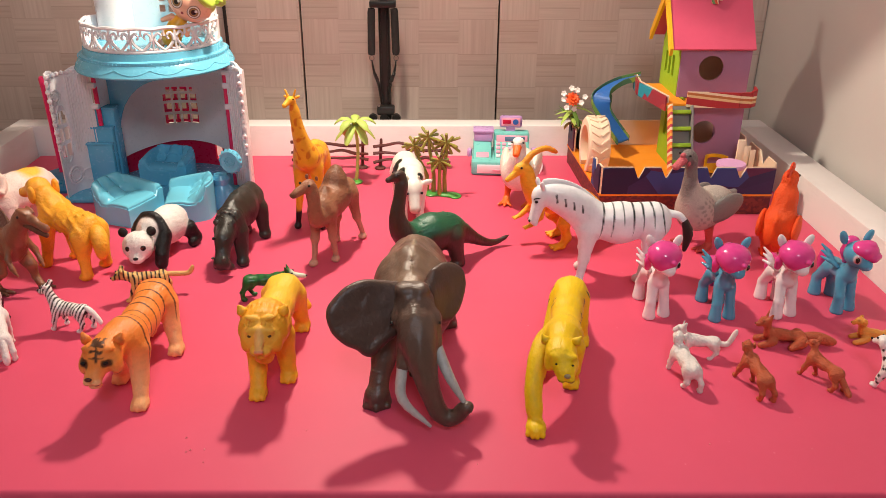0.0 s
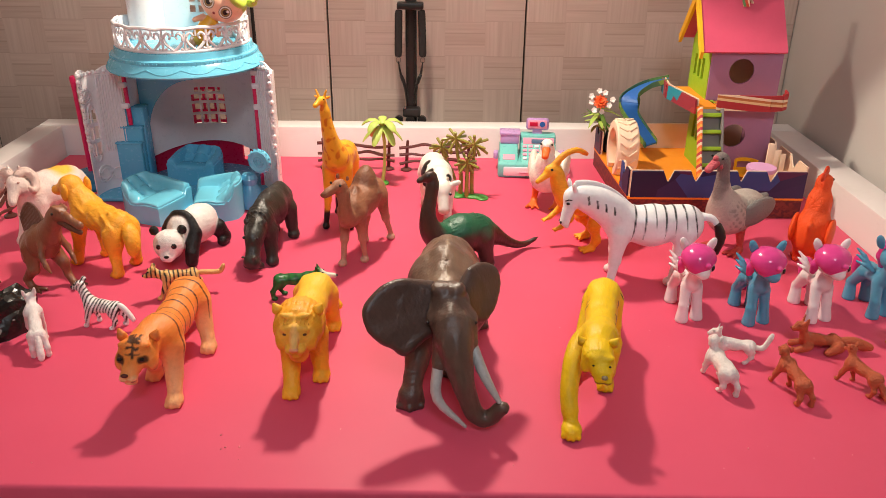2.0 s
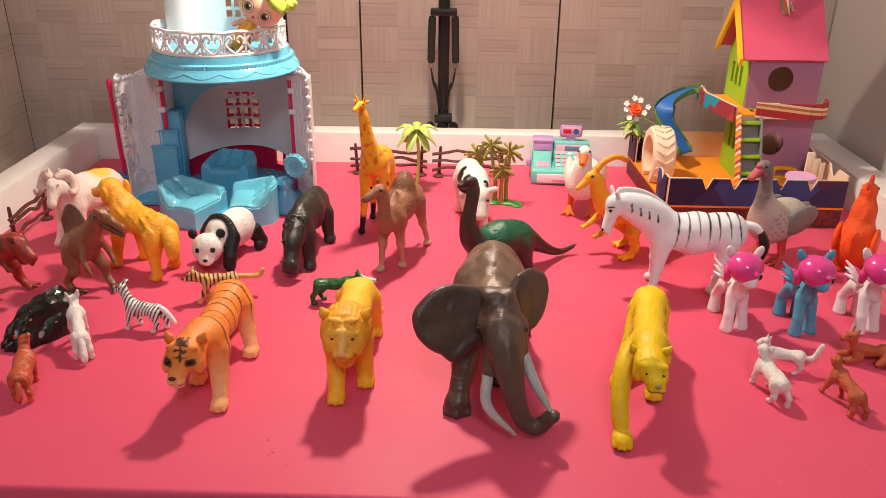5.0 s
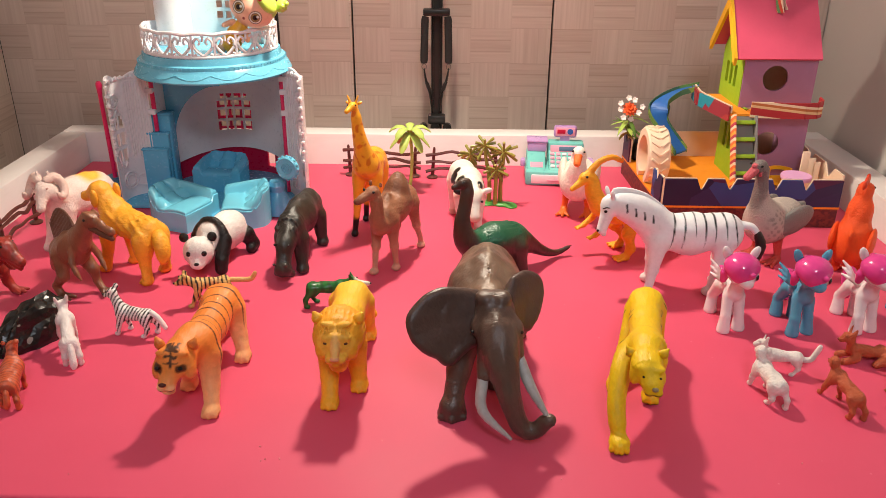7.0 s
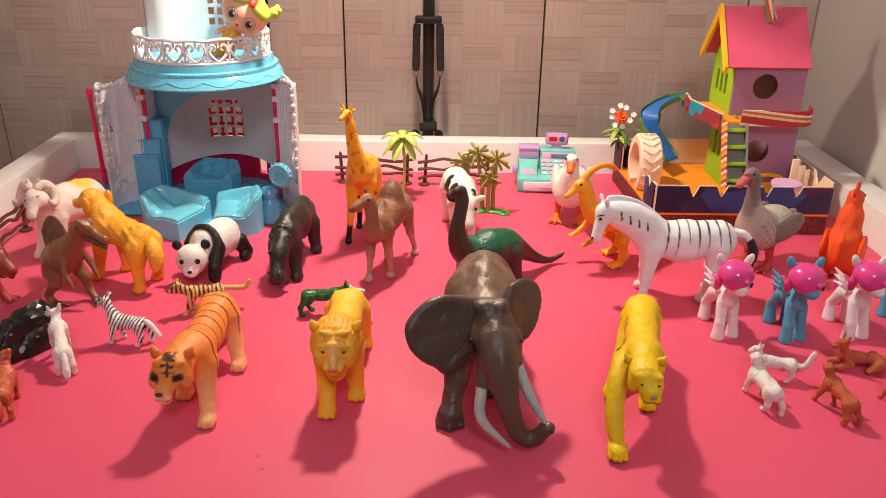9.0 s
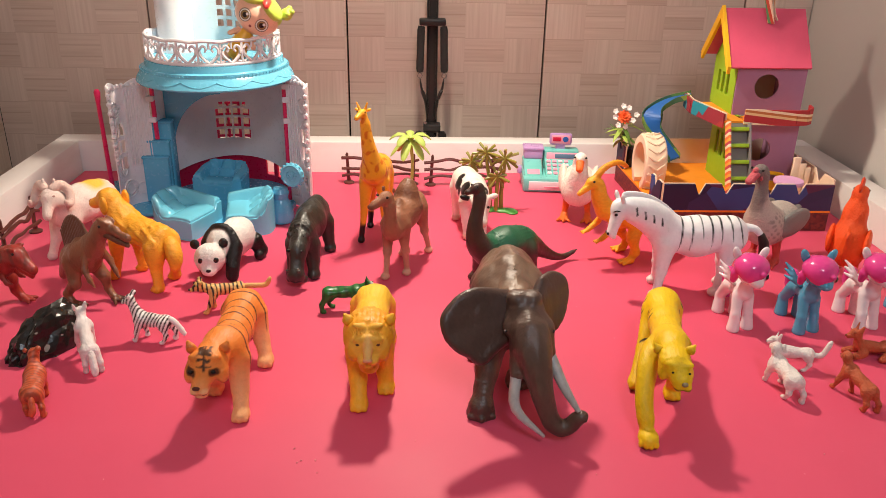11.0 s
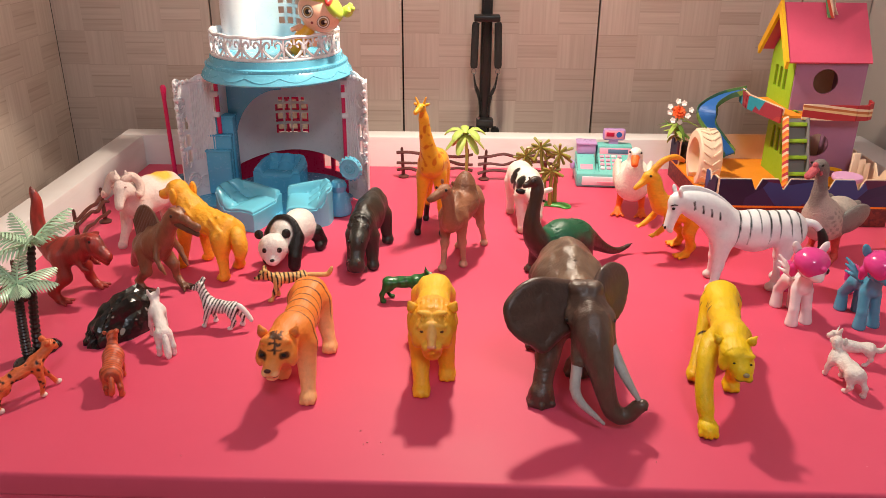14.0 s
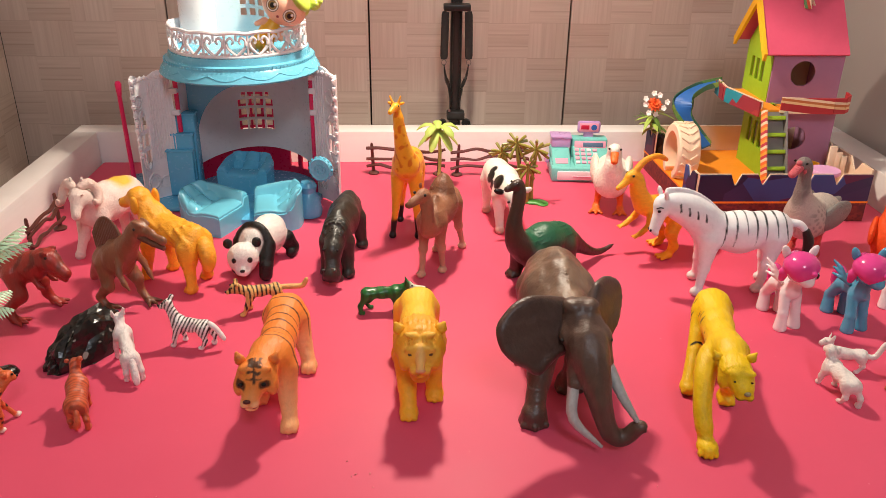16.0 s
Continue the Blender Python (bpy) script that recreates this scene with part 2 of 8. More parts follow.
        for ax in range(3):
            u, v = [(1, 2), (2, 0), (0, 1)][ax]
            cut_a, cut_b = [slice(None)] * 3, [slice(None)] * 3
            cut_a[ax], cut_b[ax] = slice(0, -1), slice(1, None)
            sa, sb = inside[tuple(cut_a)], inside[tuple(cut_b)]
            e = np.argwhere(sa != sb)
            e = e[(e[:, u] > 0) & (e[:, v] > 0) & (e[:, u] < n[u] - 1) & (e[:, v] < n[v] - 1)]
            du, dv = np.zeros(3, int), np.zeros(3, int)
            du[u], dv[v] = 1, 1
            q = np.stack([index[tuple((e - o).T)] for o in (du + dv, dv, 0 * du, du)], 1)
            flip = ~sa[tuple(e.T)]
            q[flip] = q[flip][:, ::-1]
            quads.append(q)
        quads = np.concatenate(quads)
        quads = quads[(quads >= 0).all(1)]
        # the colour of the nearest form, softly blended
        near, best = np.zeros((len(verts), 3)), np.zeros(len(verts))
        ds = np.stack([self.dist(f, verts) for f in self.forms], 1)
        w = np.exp(-(ds - ds.min(1, keepdims=True)) / 0.0005)
        near = (w @ np.array([f[4] for f in self.forms])) / w.sum(1, keepdims=True)
        if paint:
            near = paint(verts, near)
        data = bpy.data.meshes.new(name)
        data.vertices.add(len(verts))
        data.vertices.foreach_set("co", verts.astype(np.float32).ravel())
        data.loops.add(quads.size)
        data.loops.foreach_set("vertex_index", quads.astype(np.int32).ravel())
        data.polygons.add(len(quads))
        data.polygons.foreach_set("loop_start", np.arange(0, quads.size, 4, dtype=np.int32))
        data.update(calc_edges=True)
        data.validate()
        layer = data.color_attributes.new("paint", "FLOAT_COLOR", "POINT")
        layer.data.foreach_set("color", np.concatenate([near, np.ones((len(near), 1))], 1).astype(np.float32).ravel())
        data.shade_smooth()
        return data

    def figure(self, name, m, mat, label, category, group="", paint=None, rough=0.0):
        root = thing(name, m, label, category, group)
        for part_name, part_label, painted, own, clay in [("body", "", True, None, self)] + self.pieces:
            if clay is not self:
                spans = [self.reach(f) for f in clay.forms]
                size = np.max([b for _, b in spans], 0) - np.min([a for a, _ in spans], 0)
                clay.step = max(0.0005, min(self.step, float(size.min()) / 7))
            data = clay.mesh(part_name, paint if painted else None, rough if painted else 0.0)
            data.materials.append(own or mat)
            ob = new(part_name, data)
            ob.parent = root
            tagged(ob, part_label)
        return root


def over(base, colour, mask):
    """Paint colour over base where mask is 1."""
    m = np.clip(mask, 0, 1)[:, None]
    return base * (1 - m) + np.array(colour) * m


def soft(v, edge, width):
    return np.clip((v - edge) / width + 0.5, 0, 1)


# ---- materials of the room ----
def weave_laminate(name, axis):
    """Printed laminate: blocks of wood strips laid across and along in turn, like a basket weave. axis: the wall's own level axis."""
    n = Nodes(name)
    tc = n.add("ShaderNodeTexCoord")
    sep = n.add("ShaderNodeSeparateXYZ")
    n.link(tc.outputs["Object"], sep.inputs[0])
    u, w = sep.outputs[axis], sep.outputs[2]
    comb = n.add("ShaderNodeCombineXYZ")
    n.link(u, comb.inputs[0])
    n.link(w, comb.inputs[1])
    BW, BH = 0.092, 0.078
    cu = n.math("DIVIDE", n.math("ADD", u, 10 * BW + 0.02), BW)
    cv = n.math("DIVIDE", n.math("ADD", w, 20 * BH + 0.01), BH)
    iu, iv = n.math("FLOOR", cu, 0), n.math("FLOOR", cv, 0)
    fu, fv = n.math("FRACT", cu, 0), n.math("FRACT", cv, 0)
    odd = n.math("MODULO", n.math("ADD", iu, iv), 2.0)

    def strips(along, across, f, seed):
        """Long grain: noise drawn out along the strip, with three strips to a block."""
        st = n.math("FLOOR", n.math("MULTIPLY", f, 3.0), 0)
        c = n.add("ShaderNodeCombineXYZ")
        n.link(n.math("MULTIPLY", along, 6.0), c.inputs[0])
        n.link(n.math("MULTIPLY", across, 160.0), c.inputs[1])
        n.link(n.math("ADD", n.math("MULTIPLY", st, 3.7), seed), c.inputs[2])
        grain = n.noise(c.outputs[0], 1.0, 4.0, 0.6)
        c2 = n.add("ShaderNodeCombineXYZ")
        n.link(n.math("ADD", iu, n.math("MULTIPLY", st, 0.37)), c2.inputs[0])
        n.link(n.math("ADD", iv, seed), c2.inputs[1])
        wn = n.add("ShaderNodeTexWhiteNoise")
        wn.noise_dimensions = "2D"
        n.link(c2.outputs[0], wn.inputs["Vector"])
        edge = n.math("ABSOLUTE", n.math("SUBTRACT", n.math("FRACT", n.math("MULTIPLY", f, 3.0), 0), 0.5), 0)
        line = n.ramp(edge, 0.40, 0.5, 0.0, 1.0)
        return grain, wn.outputs["Value"], line

    ga, ra, la = strips(u, w, fv, 1.0)
    gb, rb, lb = strips(w, u, fu, 5.0)
    grain = n.add("ShaderNodeMix")
    n.link(odd, grain.inputs[0]); n.link(gb, grain.inputs[2]); n.link(ga, grain.inputs[3])
    tone = n.add("ShaderNodeMix")
    n.link(odd, tone.inputs[0]); n.link(n.math("MULTIPLY", rb, 0.45), tone.inputs[2]); n.link(n.math("ADD", n.math("MULTIPLY", ra, 0.9), 0.05), tone.inputs[3])
    line = n.add("ShaderNodeMix")
    n.link(odd, line.inputs[0]); n.link(n.math("MULTIPLY", lb, 0.12), line.inputs[2]); n.link(n.math("MULTIPLY", la, 0.38), line.inputs[3])
    mask = n.math("ADD", n.math("MULTIPLY", n.ramp(grain.outputs[0], 0.35, 0.7, 0.0, 0.55), 0.5), n.math("ADD", n.math("MULTIPLY", tone.outputs[0], 0.38), 0.06))
    col = n.mix(n.math("MINIMUM", mask, 1.0), srgb(214, 196, 184), srgb(168, 142, 126))
    col = n.mix(line.outputs[0], col, srgb(150, 122, 104))
    n.bump(grain.outputs[0], 0.12, 0.0006)
    return n.set(n.ramp(grain.outputs[0], 0.3, 0.7, 0.42, 0.55), col, 0.4)


def wall_paint(name, colour):
    n = Nodes(name)
    v = n.coords()
    stain, fine = n.noise(v, 2.5, 4.0), n.noise(v, 240.0, 3.0)
    col = n.mix(n.ramp(stain, 0.35, 0.75, 0.0, 0.35), colour, tuple(c * 0.86 for c in colour))
    n.bump(fine, 0.25, 0.0008)
    return n.set(0.7, col, 0.3)


def board_paint():
    """White lacquered board with faint scuffs."""
    n = Nodes("white_lacquered_board")
    v = n.coords((1, 1, 4))
    scuff, fine = n.noise(v, 9.0, 5.0, 0.65), n.noise(v, 120.0)
    col = n.mix(n.ramp(scuff, 0.5, 0.8, 0.0, 0.4), srgb(236, 229, 226), srgb(214, 203, 199))
    n.bump(fine, 0.08, 0.0005)
    return n.set(n.ramp(scuff, 0.3, 0.7, 0.30, 0.45), col, 0.45)


def sheet_vinyl():
    """Hot pink coated cover: satin, with faint creases and specks of dust."""
    n = Nodes("hot_pink_coated_fabric")
    v = n.coords()
    soft_, fine = n.noise(v, 5.0, 3.0), n.noise(v, 900.0, 2.0)
    speck = n.add("ShaderNodeTexVoronoi", Scale=24.0)
    n.link(v, speck.inputs["Vector"])
    dust = n.ramp(speck.outputs["Distance"], 0.0, 0.035, 1.0, 0.0)
    col = n.mix(n.ramp(soft_, 0.3, 0.7, 0.0, 1.0), srgb(224, 82, 112), srgb(230, 88, 118))
    col = n.mix(n.math("MULTIPLY", dust, 0.55), col, srgb(250, 170, 180))
    height = n.math("ADD", n.math("MULTIPLY", soft_, 1.0), n.math("MULTIPLY", fine, 0.02))
    n.bump(height, 0.25, 0.004)
    return n.set(n.ramp(soft_, 0.3, 0.7, 0.50, 0.60), col, 0.35)


WEAVE_BACK, WEAVE_SIDE = weave_laminate("basket_weave_laminate_back", 0), weave_laminate("basket_weave_laminate_side", 1)
WALL, CEIL = wall_paint("pale_wall_paint", srgb(206, 200, 195)), wall_paint("ceiling_paint", srgb(238, 234, 228))
BOARD, PINK = board_paint(), sheet_vinyl()
DARK_GAP = plastic("dark_gap", srgb(36, 28, 24), 0.7)
FLOOR_MAT = wall_paint("floor_tile_paint", srgb(180, 165, 150))
BLACK = plastic("black_plastic", srgb(28, 25, 24), 0.4)
FOAM = plastic("black_foam", srgb(32, 28, 27), 0.8, bump=0.5)
STEEL = Nodes("dull_steel").set(0.35, srgb(150, 145, 140), metal=1.0)

# ---- the room: closed all round; its ceiling and front walls are unseen, added to bounce light ----
LEFT, RIGHT, BACK, FRONT, LOW, HIGH = -1.10, 0.782, 1.90, -1.6, -0.50, 2.0


def setting(name, lo, hi, material, label, category, bevel=0.0):
    bm = bmesh.new()
    box(bm, lo, hi, bevel)
    return tagged(finish(name, bm, material), label, category, kind="structure")


setting("floor", (LEFT - 0.1, FRONT - 0.1, LOW - 0.1), (2.2, BACK + 0.2, LOW), FLOOR_MAT, "plain beige floor of the room", "floor")
setting("ceiling", (LEFT - 0.1, FRONT - 0.1, HIGH), (2.2, BACK + 0.2, HIGH + 0.1), CEIL, "plain white ceiling of the room, unseen, added to bounce light", "ceiling")
setting("wall_right", (RIGHT, 0.45, LOW), (RIGHT + 0.1, BACK + 0.1, HIGH), WALL, "pale painted wall beside the toy bed", "wall")
setting("wall_right_return", (RIGHT + 0.1, 0.45, LOW), (2.2, 0.55, HIGH), WALL, "pale painted wall return of the room", "wall")
setting("wall_far_right", (2.1, FRONT, LOW), (2.2, 0.45, HIGH), WALL, "pale painted side wall of the room", "wall")
setting("wall_front", (LEFT, FRONT - 0.1, LOW), (2.2, FRONT, HIGH), WALL, "pale painted wall behind the viewer", "wall")


def wardrobe_back():
    """A run of tall wardrobe doors with dark joints between them."""
    root = thing("wardrobe", Matrix.Translation((0, BACK, LOW)), "wall of wardrobe doors in beige basket-weave laminate", "wardrobe")
    bm = bmesh.new()
    box(bm, (LEFT, 0.022, 0), (RIGHT, 0.06, HIGH - LOW))
    part("carcass", bm, DARK_GAP, root, "dark carcass behind the door joints")
    edges = [LEFT, -0.733, -0.289, 0.164, 0.622, RIGHT]
    for a, b in zip(edges, edges[1:]):
        bm = bmesh.new()
        box(bm, (a + (0.0004 if a == LEFT else 0.0020), 0.0, 0.0), (b - 0.0020, 0.020, HIGH - LOW), 0.001)
        part("door", bm, WEAVE_BACK, root)
    return root


def wardrobe_side():
    root = thing("wardrobe", Matrix.Translation((LEFT, 0, LOW)), "side wardrobe with basket-weave laminate doors", "wardrobe")
    bm = bmesh.new()
    box(bm, (-0.06, FRONT, 0), (-0.022, BACK, HIGH - LOW))
    part("carcass", bm, DARK_GAP, root, "dark carcass behind the door joints")
    edges = [FRONT, -0.79, -0.33, 0.13, 0.585, 1.03, 1.479, BACK]
    for a, b in zip(edges, edges[1:]):
        bm = bmesh.new()
        box(bm, (-0.020, a + 0.0016, 0.0), (0.0, b - (0.0004 if b == BACK else 0.0016), HIGH - LOW), 0.001)
        part("door", bm, WEAVE_SIDE, root)
    return root


wardrobe_back()
wardrobe_side()


def toy_bed():
    """A low bed: white side boards round a pink covered mattress."""
    root = thing("bed_frame", Matrix.Translation((0, 0, LOW)), "white lacquered bed frame with raised side boards", "bed frame")
    top = 0.067 - LOW
    boards = (("back_board", (-0.917, 1.738, 0.16), (0.762, 1.790, top)),
              ("side_board", (-0.917, 0.55, 0.16), (-0.864, 1.7355, top)),
              ("side_board", (0.697, 0.55, 0.16), (0.762, 1.7355, top)))
    for name, lo, hi in boards:
        bm = bmesh.new()
        box(bm, lo, hi, 0.003)
        part(name, bm, BOARD, root)
    bm = bmesh.new()
    box(bm, (-0.86, 0.62, 0.16), (0.69, 1.734, 0.28), 0.004)
    part("base", bm, BOARD, root)
    for x in (-0.84, 0.64):
        for y in (0.66, 1.66):
            bm = bmesh.new()
            box(bm, (x, y, 0), (x + 0.05, y + 0.05, 0.16), 0.003)
            part("leg", bm, BOARD, root)
    # the mattress: a top panel over a slightly set-back side band
    root = thing("mattress", Matrix.Translation((0, 0, 0)), "mattress in a smooth hot pink cover on the bed", "mattress")
    for name, inset, low, high, round_ in (("top_panel", 0.0, -0.030, 0.0, 0.005), ("side_band", 0.003, LOW + 0.282, -0.0285, 0.003)):
        bm = bmesh.new()
        box(bm, (-0.862 + inset, 0.657 + inset, low), (0.695 - inset, 1.736 - inset, high))
        for v in bm.verts:
            if v.co.y < 1.0:
                v.co.y -= 0.0172 * v.co.x
        bmesh.ops.bevel(bm, geom=list(bm.edges), offset=round_, segments=4, affect="EDGES", profile=0.5)
        part(name, bm, PINK, root)


toy_bed()


def exercise_bar():
    """Dark upright bar before the wardrobe with two foam grips hanging from a crosspiece on rings and straps."""
    root = thing("exercise_bar", Matrix.Translation((-0.098, 1.835, LOW)), "black upright exercise bar with two foam grips", "exercise bar")
    z0 = -LOW
    bm = bmesh.new()
    box(bm, (-0.011, 0.0, 0.0), (0.014, 0.022, z0 + 0.95), 0.004)
    box(bm, (-0.006, -0.004, 0.1), (0.009, 0.001, z0 + 0.95), 0.001)
    part("upright", bm, BLACK, root)
    bm = bmesh.new()
    box(bm, (-0.028, -0.030, z0 + 0.309), (0.030, 0.0, z0 + 0.323), 0.003)
    part("crosspiece", bm, BLACK, root)
    for s, x in ((-1, -0.023), (1, 0.025)):
        bm = bmesh.new()
        pipe(bm, [(x, -0.022, z0 + 0.307, 0.0075), (x + s * 0.001, -0.022, z0 + 0.3, 0.0085), (x + s * 0.003, -0.022, z0 + 0.215, 0.0085), (x + s * 0.003, -0.022, z0 + 0.208, 0.007)], 14)
        part("foam_grip", bm, FOAM, root)
        bm = bmesh.new()
        pts = smooth_path([(x + s * 0.003 + 0.005 * math.cos(a), -0.022, z0 + 0.2 + 0.006 * math.sin(a), 0.0011) for a in np.linspace(0, 6.28, 13)], 2)
        pipe(bm, pts, 6)
        part("ring", bm, STEEL, root, "small steel ring")
        bm = bmesh.new()
        pipe(bm, smooth_path([(x + s * 0.003, -0.022, z0 + 0.196, 0.003), (x * 0.95, -0.02, z0 + 0.17, 0.007), (x * 0.55, -0.015, z0 + 0.14, 0.009), (x * 0.35, -0.012, z0 + 0.10, 0.006)], 5), 8, 0.4)
        part("strap", bm, BLACK, root)
    bm = bmesh.new()
    box(bm, (-0.018, -0.025, z0 + 0.070), (0.022, 0.002, z0 + 0.090), 0.004)
    for x in (-0.028, -0.002, 0.026):
        pipe(bm, [(x, -0.024, z0 + 0.062, 0.010), (x, -0.012, z0 + 0.062, 0.010)], 14, up=(0, 0, 1))
    part("roller_base", bm, BLACK, root)
    bm = bmesh.new()
    pipe(bm, [(-0.013, -0.028, z0 + 0.094, 0.003), (-0.013, -0.022, z0 + 0.094, 0.003)], 8)
    part("screw", bm, STEEL, root, "bright steel screw")


exercise_bar()

bm = bmesh.new()
pipe(bm, [(-0.457, 1.888, LOW, 0.004), (-0.457, 1.888, 0.2, 0.004), (-0.46, 1.888, 0.6, 0.004), (-0.462, 1.888, HIGH, 0.004)], 8)
tagged(finish("cable", bm, BLACK), "black cable running down the wardrobe door", "cable")


# ---- the toy animals ----
def at(x, y, yaw, z=0.0):
    return pose(x, y, z, 0, 0, yaw)


INK, WHITE = srgb(22, 18, 16), srgb(240, 236, 232)


def legs(c, feet, tops, col, r=(0.013, 0.009, 0.0085), foot=(0.013, 0.009, 0.008), hoof=None, bend=0.0, toe=0.004):
    """Four legs: feet (x, y) on the ground, tops (x, y, z); thigh, knee and ankle radii; a rounded paw or hoof."""
    for (fx, fy), (tx, ty, tz) in zip(feet, tops):
        kx, ky, kz = (fx + tx) / 2 + bend, (fy + ty) / 2, tz * 0.48
        c.tube([(tx, ty, tz, r[0]), (kx, ky, kz, r[1])], col, 0.008)
        c.tube([(kx, ky, kz, r[1]), (fx, fy, foot[2] * 1.1, r[2])], col, 0.003)
        c.ball((fx + toe, fy, foot[2] * 0.75), foot, hoof or col, 0.003)
        if toe > 0.0035:
            for q in (-0.5, 0.0, 0.5):
                c.ball((fx + toe + foot[0] * (0.78 - 0.3 * abs(q)), fy + q * foot[1] * 1.15, foot[2] * 0.55), foot[1] * 0.34, hoof or col, 0.0012)


def tiger():
    o, pale, nosed = srgb(240, 138, 58), srgb(246, 188, 134), srgb(92, 44, 34)
    c = Clay(0.0015, 0.010, 0.0004)
    c.tube([(-0.078, 0, 0.069, 0.0225), (-0.02, 0, 0.066, 0.0215), (0.035, 0, 0.070, 0.0235)], o, flat=0.95)
    c.balls((-0.074, 0.012, 0.062), (0.022, 0.012, 0.024), o)
    c.balls((0.036, 0.013, 0.064), (0.020, 0.011, 0.024), o)
    # neck and a broad lowered head with full cheeks
    c.tube([(0.034, 0, 0.078, 0.0215), (0.064, -0.006, 0.081, 0.0190)], o)
    c.ball((0.080, -0.009, 0.079), (0.0185, 0.0225, 0.0190), o, 0.006)
    c.tube([(0.088, -0.011, 0.074, 0.0128), (0.102, -0.014, 0.063, 0.0090)], o, 0.006, 1.15)
    for s in (1, -1):
        c.ball((0.087, -0.010 + s * 0.0180, 0.069), (0.0095, 0.0065, 0.0110), o, 0.006)
        c.ball((0.106, -0.0145 + s * 0.0048, 0.0595), (0.0062, 0.0056, 0.0052), pale, 0.003)
        c.ball((0.0890, -0.010 + s * 0.0100, 0.0925), (0.0050, 0.0080, 0.0036), o, 0.004, (s * -10, 20, 0))
    c.ball((0.101, -0.0140, 0.0520), (0.0072, 0.0080, 0.0042), pale, 0.002)
    for s in (1, -1):
        c.on("ear", painted=True)
        c.ball((0.0735, -0.009 + s * 0.0180, 0.0930), (0.0034, 0.0068, 0.0068), o, 0.002, (s * -20, 0, 0))
        c.tube([(0.0735, -0.009 + s * 0.0185, 0.0950, 0.0046), (0.0725, -0.009 + s * 0.0215, 0.1010, 0.0022)], o, 0.003)
        c.ball((0.0762, -0.009 + s * 0.0190, 0.0945), (0.0016, 0.0040, 0.0048), srgb(206, 104, 52), 0.001)
        c.on()
        c.ball((0.0985, -0.0115 + s * 0.0125, 0.0785), (0.0022, 0.0030, 0.0024), INK, 0.0006)
    c.ball((0.1115, -0.0160, 0.0655), (0.0022, 0.0046, 0.0026), nosed, 0.0008, piece="nose", label="dark brown nose")
    legs(c, [(0.070, 0.020), (0.015, -0.021), (-0.048, 0.029), (-0.095, -0.022)],
         [(0.042, 0.015, 0.06), (0.035, -0.015, 0.06), (-0.072, 0.016, 0.06), (-0.075, -0.016, 0.06)], o, (0.0150, 0.0104, 0.0092), (0.0130, 0.0112, 0.0088))
    c.tube(smooth_path([(-0.098, 0, 0.072, 0.0055), (-0.112, -0.002, 0.050, 0.0048), (-0.118, -0.004, 0.026, 0.0045), (-0.122, -0.004, 0.010, 0.0045)], 3), o, piece="tail")

    def paint(p, col):
        x, y, z = p.T
        warp = 0.0022 * wave_noise(p, 60, 2)
        col = over(col, pale, soft(-z, -0.046, 0.008) * soft(0.012 - np.abs(y), 0, 0.006) * (x < 0.05))
        col = over(col, pale, 0.75 * soft(-z, -0.058, 0.035) * (x < 0.12))
        u = (x + warp - 0.30 * (0.09 - z) + 0.2) / 0.0180
        lane = np.abs(u - np.round(u)) * 0.0180
        wide = 0.0010 * soft(z, 0.048, 0.03) + 0.0002 + 0.0004 * wave_noise(p, 120, 7)
        body = soft(z, 0.046 + 0.012 * wave_noise(p, 45, 3), 0.004) * (x < 0.048) * (x > -0.105)
        col = over(col, srgb(74, 40, 24), soft(wide - lane, 0, 0.0008) * body)
        # a comb of bars up the brow, smudged eye sockets, a dark mouth line, hatching on the nape
        yy = y + 0.0095
        head = (x > 0.076) * (x < 0.112)
        ragged = 0.0012 * wave_noise(p, 420, 5)
        mid = soft(0.0014 - np.abs(yy + ragged * 0.5), 0, 0.0008) * soft(z, 0.0800, 0.002) * head
        bars = soft(np.sin((z - 0.083 + ragged) * 1050 + 60 * np.abs(yy)), 0.15, 0.5) * soft(0.0078 - np.abs(yy) + ragged, 0, 0.0020) * soft(z, 0.0835, 0.002) * head
        col = over(col, INK, 0.92 * np.maximum(mid, bars))
        for s in (1, -1):
            d = np.hypot((yy - s * 0.0125 + 0.002) / 1.25, z - 0.0772)
            col = over(col, srgb(40, 24, 18), 0.9 * soft(0.0046 + ragged - d, 0, 0.0016) * (x > 0.088))
        lip = np.abs(z - 0.0565 - 0.5 * np.maximum(0, 0.100 - x)) + 0.3 * ragged
        col = over(col, srgb(96, 44, 30), 0.85 * soft(0.0010 - lip, 0, 0.0008) * (x > 0.088) * (np.abs(y + 0.014) > 0.004))
        return col

    c.figure("toy_tiger", at(-0.36, 0.878, -90), TOY_SKIN, "orange plastic toy tiger with black stripes on the pink mattress", "toy tiger", paint=paint, rough=0.0003)


